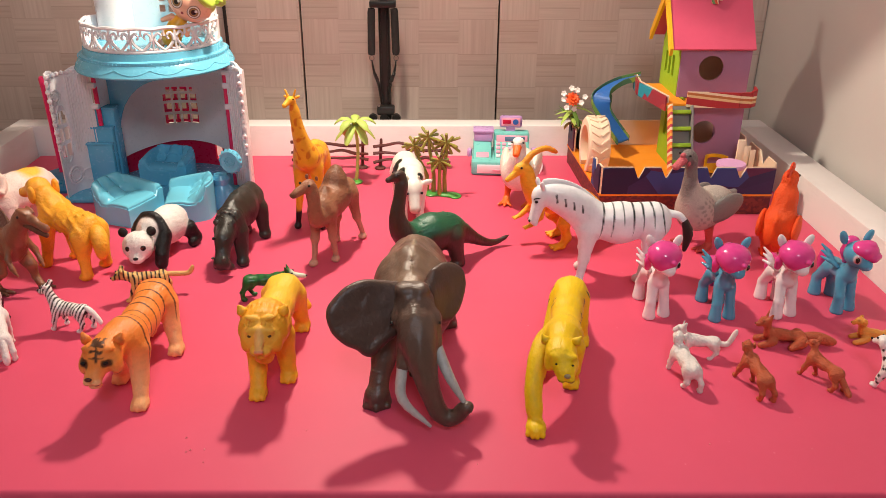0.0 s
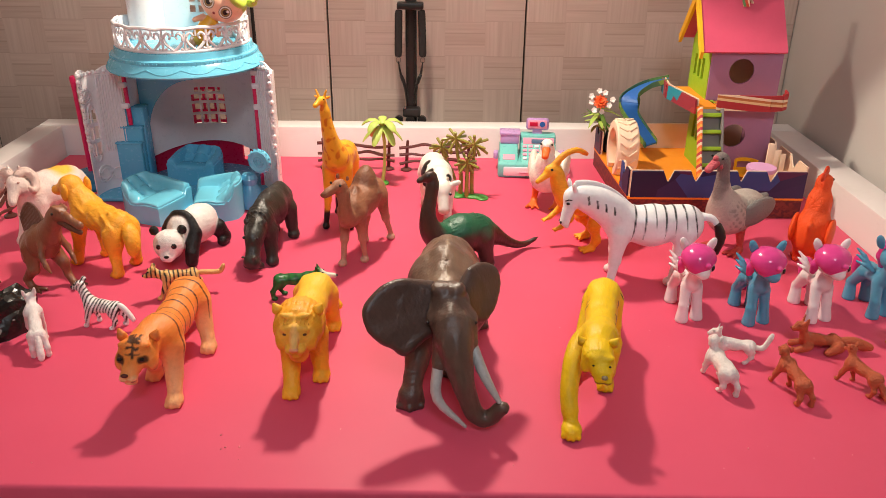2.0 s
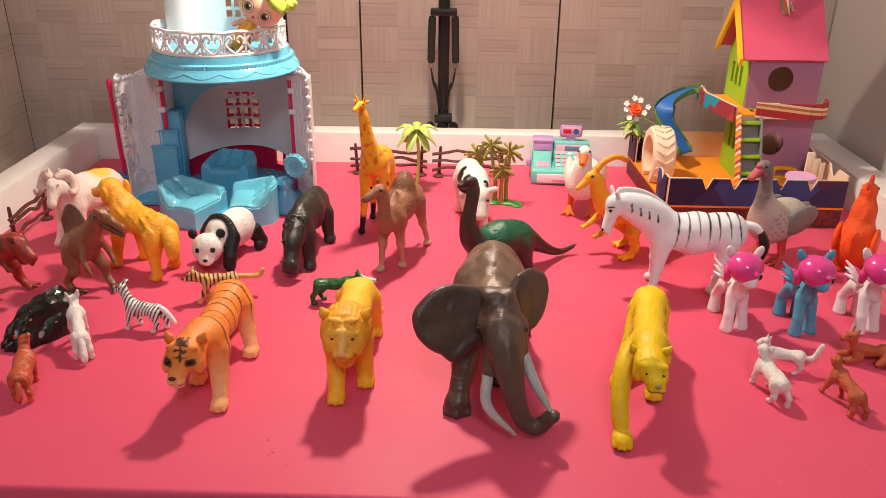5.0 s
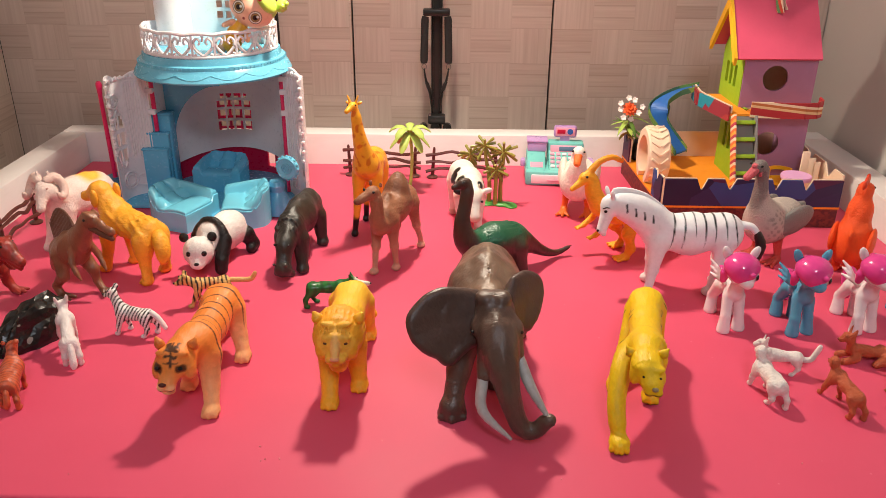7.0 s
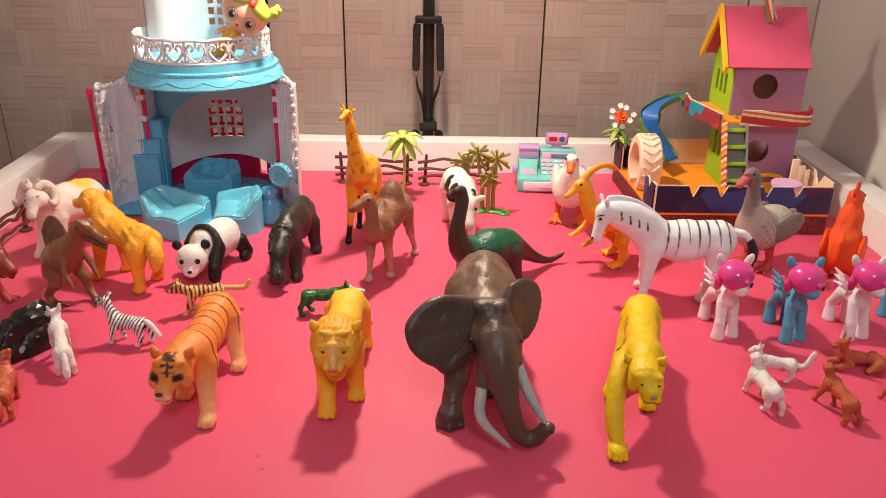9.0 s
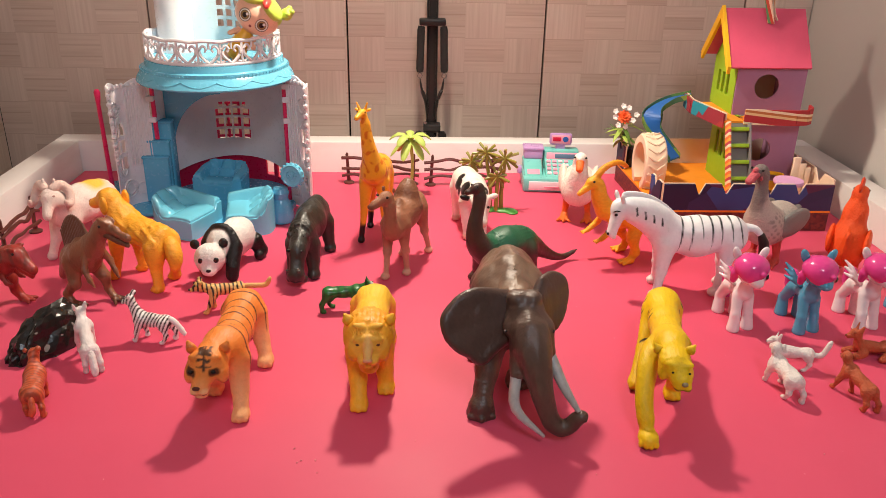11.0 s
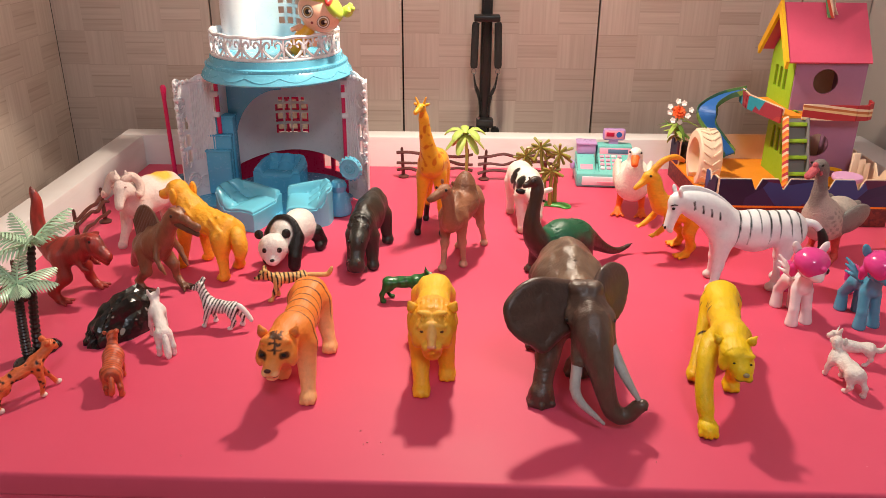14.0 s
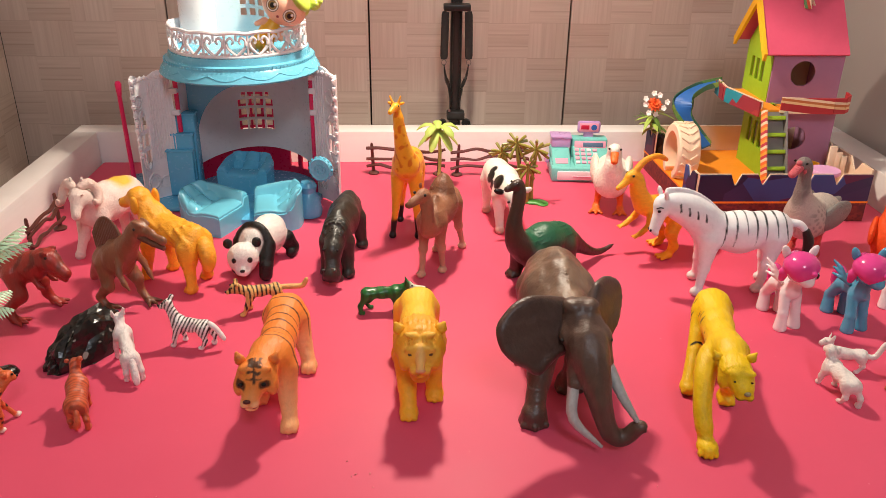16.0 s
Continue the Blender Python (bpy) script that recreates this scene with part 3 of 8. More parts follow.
def lion():
    o, d, f = srgb(250, 182, 42), srgb(242, 168, 42), srgb(246, 184, 66)
    c = Clay(0.0014, 0.009, 0.0003)
    c.tube([(-0.068, 0.003, 0.072, 0.0215), (-0.02, 0.001, 0.072, 0.0205), (0.03, 0, 0.076, 0.0230)], o)
    c.balls((-0.066, 0.012, 0.064), (0.020, 0.010, 0.024), o)
    c.balls((0.030, 0.014, 0.060), (0.020, 0.011, 0.024), o)
    # the mane: a wide hood with a rim behind the ears, drawn to a point under the chin
    head = c.mark()
    c.ball((0.042, 0.001, 0.080), (0.022, 0.0295, 0.0295), d, 0.004)
    c.ball((0.062, 0.002, 0.083), (0.020, 0.0285, 0.0265), d, 0.006)
    c.tube([(0.064, 0.002, 0.076, 0.0255), (0.070, 0.002, 0.052, 0.0120)], d, 0.008)
    for k in range(25):
        a = -2.5 + 5.0 * k / 24
        wob = 0.0012 * math.sin(k * 2.7)
        c.tube([(0.068, 0.002 + 0.0268 * math.sin(a), 0.082 + 0.0246 * math.cos(a), 0.0016), (0.050 + wob, 0.002 + 0.0282 * math.sin(a), 0.081 + 0.0268 * math.cos(a), 0.0022), (0.030 + 2 * wob, 0.001 + 0.0278 * math.sin(a), 0.078 + 0.0268 * math.cos(a), 0.0014)], d, 0.0030)
    # face: two brow tufts, small deep eyes, a broad wedge of a nose, full muzzle
    c.ball((0.078, 0.002, 0.080), (0.0110, 0.0205, 0.0200), f, 0.005)
    for s in (1, -1):
        c.ball((0.0850, 0.002 + s * 0.0080, 0.0930), (0.0034, 0.0088, 0.0040), f, 0.005, (s * -8, 0, 0))
        c.ball((0.0760, 0.002 + s * 0.0095, 0.1045), (0.0046, 0.0086, 0.0036), f, 0.003, (s * 14, 0, 0))
        for q in range(4):
            c.tube([(0.0800 + 0.0010 * q, 0.002 + s * (0.003 + 0.0040 * q), 0.1085 - 0.001 * q, 0.0010), (0.0850, 0.002 + s * (0.003 + 0.0044 * q), 0.1010 - 0.001 * q, 0.0013)], f, 0.0010)
        c.ball((0.0865, 0.002 + s * 0.0112, 0.0868), (0.0020, 0.0026, 0.0018), srgb(96, 58, 20), 0.0005, piece="eye", label="small brown eye")
        c.ball((0.0900, 0.002 + s * 0.0058, 0.0690), (0.0064, 0.0066, 0.0062), f, 0.003)
        c.ball((0.0780, 0.002 + s * 0.0170, 0.0720), (0.0080, 0.0070, 0.0110), d, 0.006)
        c.on("ear")
        c.ball((0.0580, 0.002 + s * 0.0230, 0.1020), (0.0044, 0.0070, 0.0066), o, 0.002, (s * -30, 0, 0))
        c.tube([(0.0580, 0.002 + s * 0.0240, 0.1030, 0.0050), (0.0570, 0.002 + s * 0.0268, 0.1085, 0.0026)], o, 0.003)
        c.ball((0.0618, 0.002 + s * 0.0238, 0.1020), (0.0018, 0.0042, 0.0042), d, 0.001)
        c.on()
    c.tube([(0.0850, 0.002, 0.0925, 0.0044), (0.0925, 0.002, 0.0800, 0.0046), (0.0965, 0.002, 0.0745, 0.0046)], srgb(246, 190, 108), 0.003)
    c.ball((0.0990, 0.002, 0.0735), (0.0026, 0.0058, 0.0030), srgb(238, 166, 120), 0.001, piece="nose", label="pale pinkish nose")
    c.ball((0.0870, 0.002, 0.0610), (0.0062, 0.0070, 0.0045), d, 0.003)
    c.shift(head, (0.005, 0.0, 0.010))
    legs(c, [(0.070, -0.011), (0.034, 0.020), (-0.088, 0.020), (-0.055, -0.022)],
         [(0.04, -0.014, 0.06), (0.03, 0.016, 0.06), (-0.075, 0.016, 0.06), (-0.075, -0.016, 0.06)], o, (0.0150, 0.0110, 0.0100), (0.0130, 0.0115, 0.0088))
    c.tube([(-0.10, 0, 0.07, 0.0045), (-0.118, 0.014, 0.040, 0.004), (-0.112, 0.024, 0.022, 0.006)], o, piece="tail")

    def paint(p, col):
        x, y, z = p.T
        return over(col, srgb(252, 202, 62), 0.7 * soft(-x, -0.012, 0.02) * soft(z, 0.06, 0.02))

    c.figure("toy_lion", at(-0.195, 0.897, -90), TOY_SKIN, "amber yellow plastic toy lion with a short mane", "toy lion", paint=paint, rough=0.0002)


def elephant():
    g, dk, tusk = srgb(92, 69, 58), srgb(78, 55, 47), srgb(186, 184, 180)
    c = Clay(0.0017, 0.010, 0.0006)
    # barrel with a sharp spine that slopes to the shoulder
    c.tube([(-0.078, 0.004, 0.100, 0.041), (-0.02, 0, 0.100, 0.049), (0.032, 0, 0.100, 0.040)], g, flat=0.96)
    c.tube([(-0.07, 0.003, 0.134, 0.014), (-0.015, 0, 0.142, 0.0150), (0.045, 0, 0.128, 0.014)], g)
    c.tube([(0.040, 0, 0.114, 0.028), (0.066, 0.003, 0.120, 0.023)], g, 0.008)
    # head: twin domes over a broad smooth forehead, cheeks running down to the tusks
    c.ball((0.082, 0.003, 0.130), (0.0240, 0.0245, 0.0265), g, 0.006)
    c.ball((0.086, -0.007, 0.1515), (0.0130, 0.0110, 0.0085), g, 0.007)
    c.ball((0.088, 0.011, 0.1520), (0.0130, 0.0110, 0.0085), g, 0.007)
    c.ball((0.100, 0.006, 0.124), (0.0180, 0.0255, 0.0220), g, 0.010)
    c.ball((0.110, 0.008, 0.105), (0.0170, 0.0225, 0.0220), g, 0.010)
    for s in (1, -1):
        c.ball((0.103, 0.006 + s * 0.0215, 0.123), (0.0100, 0.0070, 0.0075), g, 0.008)
    trunk = [(0.110, 0.006, 0.122, 0.0225), (0.128, 0.010, 0.103, 0.0195), (0.141, 0.017, 0.074, 0.0134), (0.144, 0.023, 0.051, 0.0108), (0.146, 0.030, 0.032, 0.0094), (0.148, 0.040, 0.0215, 0.0084), (0.149, 0.051, 0.025, 0.0074), (0.150, 0.058, 0.035, 0.0068), (0.153, 0.064, 0.041, 0.0058)]
    path = smooth_path(trunk, 4)
    c.tube([(x, y, z, r * 0.95) for x, y, z, r in path], g, 0.005)
    for i in range(6, len(path) - 2):
        x, y, z, r = path[i]
        c.ball((x, y, z), (r * 0.975, r * 0.975, 0.0010), g, 0.0010, (0, 35 + 2.2 * i, 0))
    c.ball((0.158, 0.066, 0.0385), (0.0034, 0.0030, 0.0030), dk, 0.001)
    c.ball((0.116, 0.008, 0.086), (0.012, 0.010, 0.011), g, 0.006)
    for base, mid, tip in (((0.133, -0.009, 0.079), (0.147, -0.009, 0.047), (0.156, 0.022, 0.017)), ((0.118, 0.029, 0.098), (0.138, 0.043, 0.070), (0.154, 0.064, 0.038))):
        c.tube([(base[0] - 0.016, base[1] + 0.2 * (0.006 - base[1]), base[2] + 0.022, 0.0095), (base[0] - 0.001, base[1], base[2] + 0.003, 0.0078)], g, 0.006)
        c.tube(smooth_path([(*base, 0.0064), (*mid, 0.0056), (*tip, 0.0020)], 4), tusk, 0.0006, piece="tusk", label="smooth grey tusk")
    # ears: thin fans spread from the side of the head, scalloped along the lower edge
    left = [(0.08, -0.04, 0.156), (0.087, -0.057, 0.16), (0.097, -0.074, 0.156), (0.108, -0.087, 0.145), (0.115, -0.091, 0.135), (0.12, -0.087, 0.12), (0.122, -0.078, 0.11), (0.121, -0.069, 0.102), (0.119, -0.058, 0.096), (0.119, -0.051, 0.089), (0.117, -0.045, 0.088), (0.109, -0.037, 0.097)]
    right = [(0.051, 0.026, 0.158), (0.032, 0.042, 0.157), (0.020, 0.057, 0.146), (0.019, 0.062, 0.131), (0.026, 0.061, 0.118), (0.040, 0.056, 0.105), (0.055, 0.045, 0.095)]
    for rim, top, low in ((left, (0.074, -0.018, 0.148), (0.096, -0.020, 0.104)), (right, (0.062, 0.020, 0.143), (0.068, 0.026, 0.100))):
        c.on("ear")
        edge = smooth_path([[0.5 * (a + b) + 0.93 * (v - 0.5 * (a + b)) for v, a, b in zip(q, top, low)] for q in rim], 5)
        for i, q in enumerate(edge):
            t = i / (len(edge) - 1)
            root = [a + (b - a) * t for a, b in zip(top, low)]
            wave = 0.0011 * math.sin(1.9 * i) * (t > 0.42)
            mid = [(a + b) / 2 for a, b in zip(root, q)]
            c.tube([(*root, 0.0056), (mid[0] - 0.001, mid[1], mid[2], 0.0036), (q[0], q[1], q[2] + wave, 0.0038)], dk, 0.0058)
        c.on()
    for s in (1, -1):
        c.ball((0.1105, 0.006 + s * 0.0265, 0.1225), (0.0026, 0.0020, 0.0020), INK, 0.0008)
    for (fx, fy), (tx, ty, tz) in zip([(0.090, -0.041), (0.024, 0.012), (-0.042, -0.032), (-0.095, 0.044)], [(0.045, -0.025, 0.09), (0.035, 0.025, 0.09), (-0.065, -0.023, 0.09), (-0.07, 0.027, 0.09)]):
        c.tube([(tx, ty, tz, 0.0245), ((fx + tx) / 2, (fy + ty) / 2, 0.05, 0.0132), (fx, fy, 0.014, 0.0124)], g, 0.010)
        c.tube([(fx, fy, 0.003, 0.0178), (fx, fy, 0.010, 0.0160)], dk, 0.004)
        for k in range(3):
            c.ball((fx + (tx - fx) * 0.1 * k, fy + (ty - fy) * 0.1 * k, 0.020 + 0.011 * k), (0.0134, 0.0134, 0.0009), g, 0.0010)
        for q in (-50, 0, 50):
            c.ball((fx + 0.0165 * math.cos(radians(q)), fy + 0.0165 * math.sin(radians(q)), 0.004), (0.004, 0.005, 0.005), dk, 0.0012)
    c.tube([(-0.118, 0.004, 0.12, 0.005), (-0.132, 0.01, 0.08, 0.004), (-0.132, 0.012, 0.05, 0.005)], g, piece="tail")
    # the mould seam stands up along the spine, the ridge's highlight put into its paler colour
    c.tube([(0.076, 0.003, 0.1540, 0.0014), (0.046, 0.001, 0.1420, 0.0014), (0.01, 0.001, 0.1530, 0.0014), (-0.02, 0.002, 0.1570, 0.0014), (-0.06, 0.003, 0.1495, 0.0014)], srgb(150, 128, 108), 0.0015)

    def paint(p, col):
        # lamp light on the back put into the colour: paler patches towards the top
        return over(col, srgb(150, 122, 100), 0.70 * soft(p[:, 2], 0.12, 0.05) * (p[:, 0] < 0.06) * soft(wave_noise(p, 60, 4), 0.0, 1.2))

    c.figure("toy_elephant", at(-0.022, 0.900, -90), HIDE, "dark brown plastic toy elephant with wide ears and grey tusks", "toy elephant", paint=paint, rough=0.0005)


def cheetah():
    o, dk = srgb(240, 198, 16), srgb(96, 72, 12)
    c = Clay(0.0015, 0.009, 0.0003)
    c.tube([(-0.085, 0.006, 0.074, 0.0205), (-0.03, 0.003, 0.072, 0.0185), (0.03, 0, 0.076, 0.0200)], o)
    c.ball((-0.080, 0.018, 0.064), (0.021, 0.009, 0.024), o)
    c.ball((-0.080, -0.006, 0.064), (0.021, 0.010, 0.024), o)
    c.ball((0.044, -0.014, 0.076), (0.019, 0.012, 0.021), o, 0.008)
    c.tube([(0.035, 0.000, 0.085, 0.0185), (0.062, -0.002, 0.092, 0.0170), (0.088, -0.004, 0.092, 0.0160)], o)
    # a round head, flat between the ears, with a short blunt muzzle
    head = c.mark()
    c.ball((0.078, 0.000, 0.079), (0.0195, 0.0182, 0.0168), o, 0.006)
    c.ball((0.094, 0.005, 0.071), (0.0125, 0.0122, 0.0105), o, 0.006)
    for s in (1, -1):
        c.ball((0.1010, 0.0070 + s * 0.0046, 0.0645), (0.0054, 0.0054, 0.0050), o, 0.003)
        c.ball((0.0900, 0.003 + s * 0.0085, 0.0865), (0.0045, 0.0066, 0.0028), o, 0.005)
        c.ball((0.0820, 0.001 + s * 0.0140, 0.0700), (0.0090, 0.0054, 0.0085), o, 0.005)
        c.on("ear")
        ex, ez = (0.0690, 0.0925) if s > 0 else (0.0640, 0.0880)
        c.ball((ex, -0.001 + s * 0.0165, ez), (0.0034, 0.0060, 0.0048), o, 0.002, (s * -40, 0, 0))
        c.tube([(ex, -0.001 + s * 0.0175, ez + 0.0015, 0.0040), (ex - 0.001, -0.001 + s * 0.0215, ez + 0.0070, 0.0014)], o, 0.003)
        c.ball((ex + 0.003, -0.001 + s * 0.0175, ez + 0.0008), (0.0014, 0.0034, 0.0034), srgb(206, 160, 20), 0.001)
        c.on()
        c.ball((0.0972, 0.004 + s * 0.0088, 0.0800), (0.0013, 0.0015, 0.0011), INK, 0.0005)
    c.ball((0.1056, 0.0078, 0.0712), (0.0028, 0.0038, 0.0028), srgb(158, 140, 104), 0.0006, piece="nose", label="pale greyish nose")
    for k in range(15):
        a = -1.25 + 2.5 * k / 14
        c.tube([(0.087, -0.001 + 0.0165 * math.sin(a), 0.079 + 0.0150 * math.cos(a), 0.0009), (0.066, -0.001 + 0.0180 * math.sin(a), 0.080 + 0.0166 * math.cos(a), 0.0009)], o, 0.0016)
    c.shift(head, (0.022, -0.003, 0.011))
    for k in range(13):
        a = -1.5 + 3.0 * k / 12
        c.tube([(0.060, 0.000 + 0.0185 * math.sin(a), 0.090 + 0.0180 * math.cos(a), 0.0024), (0.034, 0.002 + 0.0205 * math.sin(a), 0.077 + 0.0205 * math.cos(a), 0.0018)], o, 0.0018)
    # the long reaching foreleg, of even thickness, and its heavy paw
    c.tube(smooth_path([(0.048, -0.019, 0.078, 0.0135), (0.076, -0.028, 0.066, 0.0105), (0.100, -0.031, 0.042, 0.0086), (0.117, -0.027, 0.018, 0.0082)], 4), o, 0.006)
    c.ball((0.126, -0.025, 0.0095), (0.0145, 0.0120, 0.0092), o, 0.005)
    for q in (-1.5, -0.5, 0.5, 1.5):
        c.ball((0.1375 - 0.0012 * q * q, -0.025 + q * 0.0056, 0.0062), (0.0046, 0.0034, 0.0052), o, 0.0012)
    legs(c, [(0.022, 0.013), (0.006, -0.028), (-0.078, 0.026)],
         [(0.035, 0.014, 0.062), (-0.075, -0.008, 0.066), (-0.08, 0.020, 0.066)], o, (0.0128, 0.0098, 0.0090), (0.0138, 0.0112, 0.0092), bend=0.004)
    c.tube(smooth_path([(-0.104, 0.006, 0.080, 0.0050), (-0.13, 0.01, 0.05, 0.0045), (-0.15, 0.018, 0.03, 0.004)], 3), o, piece="tail")

    def paint(p, col):
        x, y, z = p.T
        rng = np.random.default_rng(3)
        m = np.zeros(len(p))
        for _ in range(46):
            sx, sz, s = rng.uniform(-0.105, 0.030), rng.uniform(0.045, 0.082), rng.choice((-1, 1))
            lean, ln, wd = rng.uniform(-0.5, 0.5), rng.uniform(0.0035, 0.0065), rng.uniform(0.0009, 0.0017)
            along, across = (z - sz) + lean * (x - sx), (x - sx) - lean * (z - sz)
            d = np.hypot(across / wd, along / ln)
            m = np.maximum(m, soft(1.0 - d, 0, 0.35) * (s * (y - 0.003) > 0.010))
        col = over(col, INK, m)
        mouth = soft(0.0010 - np.abs(z - 0.0740 - 6.0 * (y - 0.0040) ** 2), 0, 0.0009) * (x > 0.112) * (np.abs(y - 0.0040) < 0.010)
        col = over(col, dk, 0.85 * mouth)
        return over(col, srgb(70, 52, 16), soft(-z, -0.0045, 0.004) * 0.85)

    c.figure("toy_cheetah", at(0.165, 0.870, -100), TOY_SKIN, "bright yellow plastic toy cheetah with a few black spots, striding", "toy cheetah", paint=paint, rough=0.0002)


def panda():
    w, b = srgb(238, 232, 226), srgb(24, 20, 19)
    c = Clay(0.0017, 0.008)
    c.ball((-0.028, 0, 0.044), (0.046, 0.0285, 0.031), w)
    c.ball((0.010, 0, 0.046), (0.028, 0.0280, 0.030), w)
    for s, fx in ((-1, 0.030), (1, 0.040)):
        c.tube([(0.018, s * 0.025, 0.046, 0.0125), (fx - 0.004, s * 0.028, 0.022, 0.0105), (fx, s * 0.028, 0.010, 0.0105)], b, 0.004)
    c.tube(smooth_path([(0.018, -0.026, 0.05, 0.010), (0.014, -0.015, 0.070, 0.0065), (0.014, 0, 0.0755, 0.0055), (0.014, 0.015, 0.070, 0.0065), (0.018, 0.026, 0.05, 0.010)], 3), b, 0.003)
    c.tubes([(-0.055, 0.021, 0.030, 0.0145), (-0.064, 0.028, 0.012, 0.0105), (-0.052, 0.030, 0.008, 0.0090)], b, 0.004)
    turn = radians(24)
    hx, hy, hz = 0.054, -0.002, 0.040
    def on_head(f, s, z):
        return (hx + f * math.cos(turn) - s * math.sin(turn), hy + f * math.sin(turn) + s * math.cos(turn), hz + z)
    c.ball((hx, hy, hz), (0.0225, 0.0250, 0.0230), w, 0.005, (0, 0, 24))
    c.ball(on_head(0.017, 0, -0.013), (0.0112, 0.0122, 0.0092), w, 0.006, (0, 0, 24))
    c.ball(on_head(0.0272, 0, -0.010), (0.0026, 0.0044, 0.0026), b, 0.0006, (0, 0, 24), piece="nose", label="black nose")
    for s in (1, -1):
        c.ball(on_head(-0.008, s * 0.0225, 0.0200), (0.0050, 0.0078, 0.0078), b, 0.0015, (0, 0, 24), piece="ear", label="round black ear")
        c.ball(on_head(0.0172, s * 0.0108, 0.0030), (0.0042, 0.0058, 0.0052), b, 0.0006, (0, 0, 24), piece="eye", label="black eye patch")
        c.ball(on_head(0.0208, s * 0.0105, 0.0035), (0.0014, 0.0017, 0.0017), srgb(90, 30, 20), 0.0004, piece="pupil", label="reddish pupil")
    c.figure("toy_panda", at(-0.438, 1.216, -107) @ Matrix.Diagonal((0.96, 0.94, 1.04, 1)), FUR, "black and white plastic toy panda on all fours", "toy panda", rough=0.0005)


def hippo():
    d, p2 = srgb(46, 43, 38), srgb(60, 54, 50)
    c = Clay(0.0019, 0.010, 0.0005)
    c.tube([(-0.062, 0, 0.066, 0.0245), (-0.01, 0, 0.067, 0.0285), (0.04, 0, 0.066, 0.0245)], d, flat=0.92)
    c.tube([(-0.055, 0, 0.085, 0.012), (0.03, 0, 0.088, 0.013)], d)
    c.tube([(0.045, 0, 0.070, 0.0215), (0.072, 0.002, 0.060, 0.0175)], d)
    c.ball((0.082, 0.002, 0.054), (0.0185, 0.0160, 0.0175), d, 0.006)
    c.tube([(0.088, 0.002, 0.046, 0.0135), (0.100, 0.003, 0.028, 0.0125)], d, 0.005)
    c.ball((0.104, 0.003, 0.024), (0.0120, 0.0155, 0.0120), d, 0.005)
    c.tube([(0.098, -0.010, 0.016, 0.006), (0.098, 0.016, 0.016, 0.006)], d, 0.004)
    c.balls((0.1105, 0.0095, 0.0345), (0.0036, 0.0034, 0.0028), p2, 0.002)
    c.balls((0.068, 0.0155, 0.0740), (0.0042, 0.0048, 0.0062), p2, 0.002)
    c.balls((0.0935, 0.0115, 0.0590), (0.0026, 0.0026, 0.0024), INK, 0.001)
    for k in range(7):
        x = 0.036 + 0.008 * k
        zc, r = 0.070 - 0.10 * max(0, x - 0.045), 0.0225 - 0.08 * max(0, x - 0.045)
        c.tube([(x, r * math.sin(a), zc + r * math.cos(a), 0.0009) for a in np.linspace(-1.2, 1.2, 7)], d, 0.0040)
    legs(c, [(0.055, -0.017), (0.058, 0.021), (-0.052, 0.024), (-0.07, -0.020)], [(0.045, -0.016, 0.05), (0.045, 0.016, 0.05), (-0.055, 0.017, 0.05), (-0.055, -0.017, 0.05)], d, (0.0155, 0.0112, 0.0100), (0.0120, 0.0118, 0.0085), toe=0.0015)
    c.tube([(-0.084, 0, 0.07, 0.004), (-0.091, 0, 0.05, 0.003)], d)
    c.figure("toy_hippo", at(-0.310, 1.243, -97) @ Matrix.Diagonal((1, 0.92, 1.03, 1)), HIDE, "dark grey plastic toy hippopotamus with glossy wrinkled hide", "toy hippo", rough=0.0006)


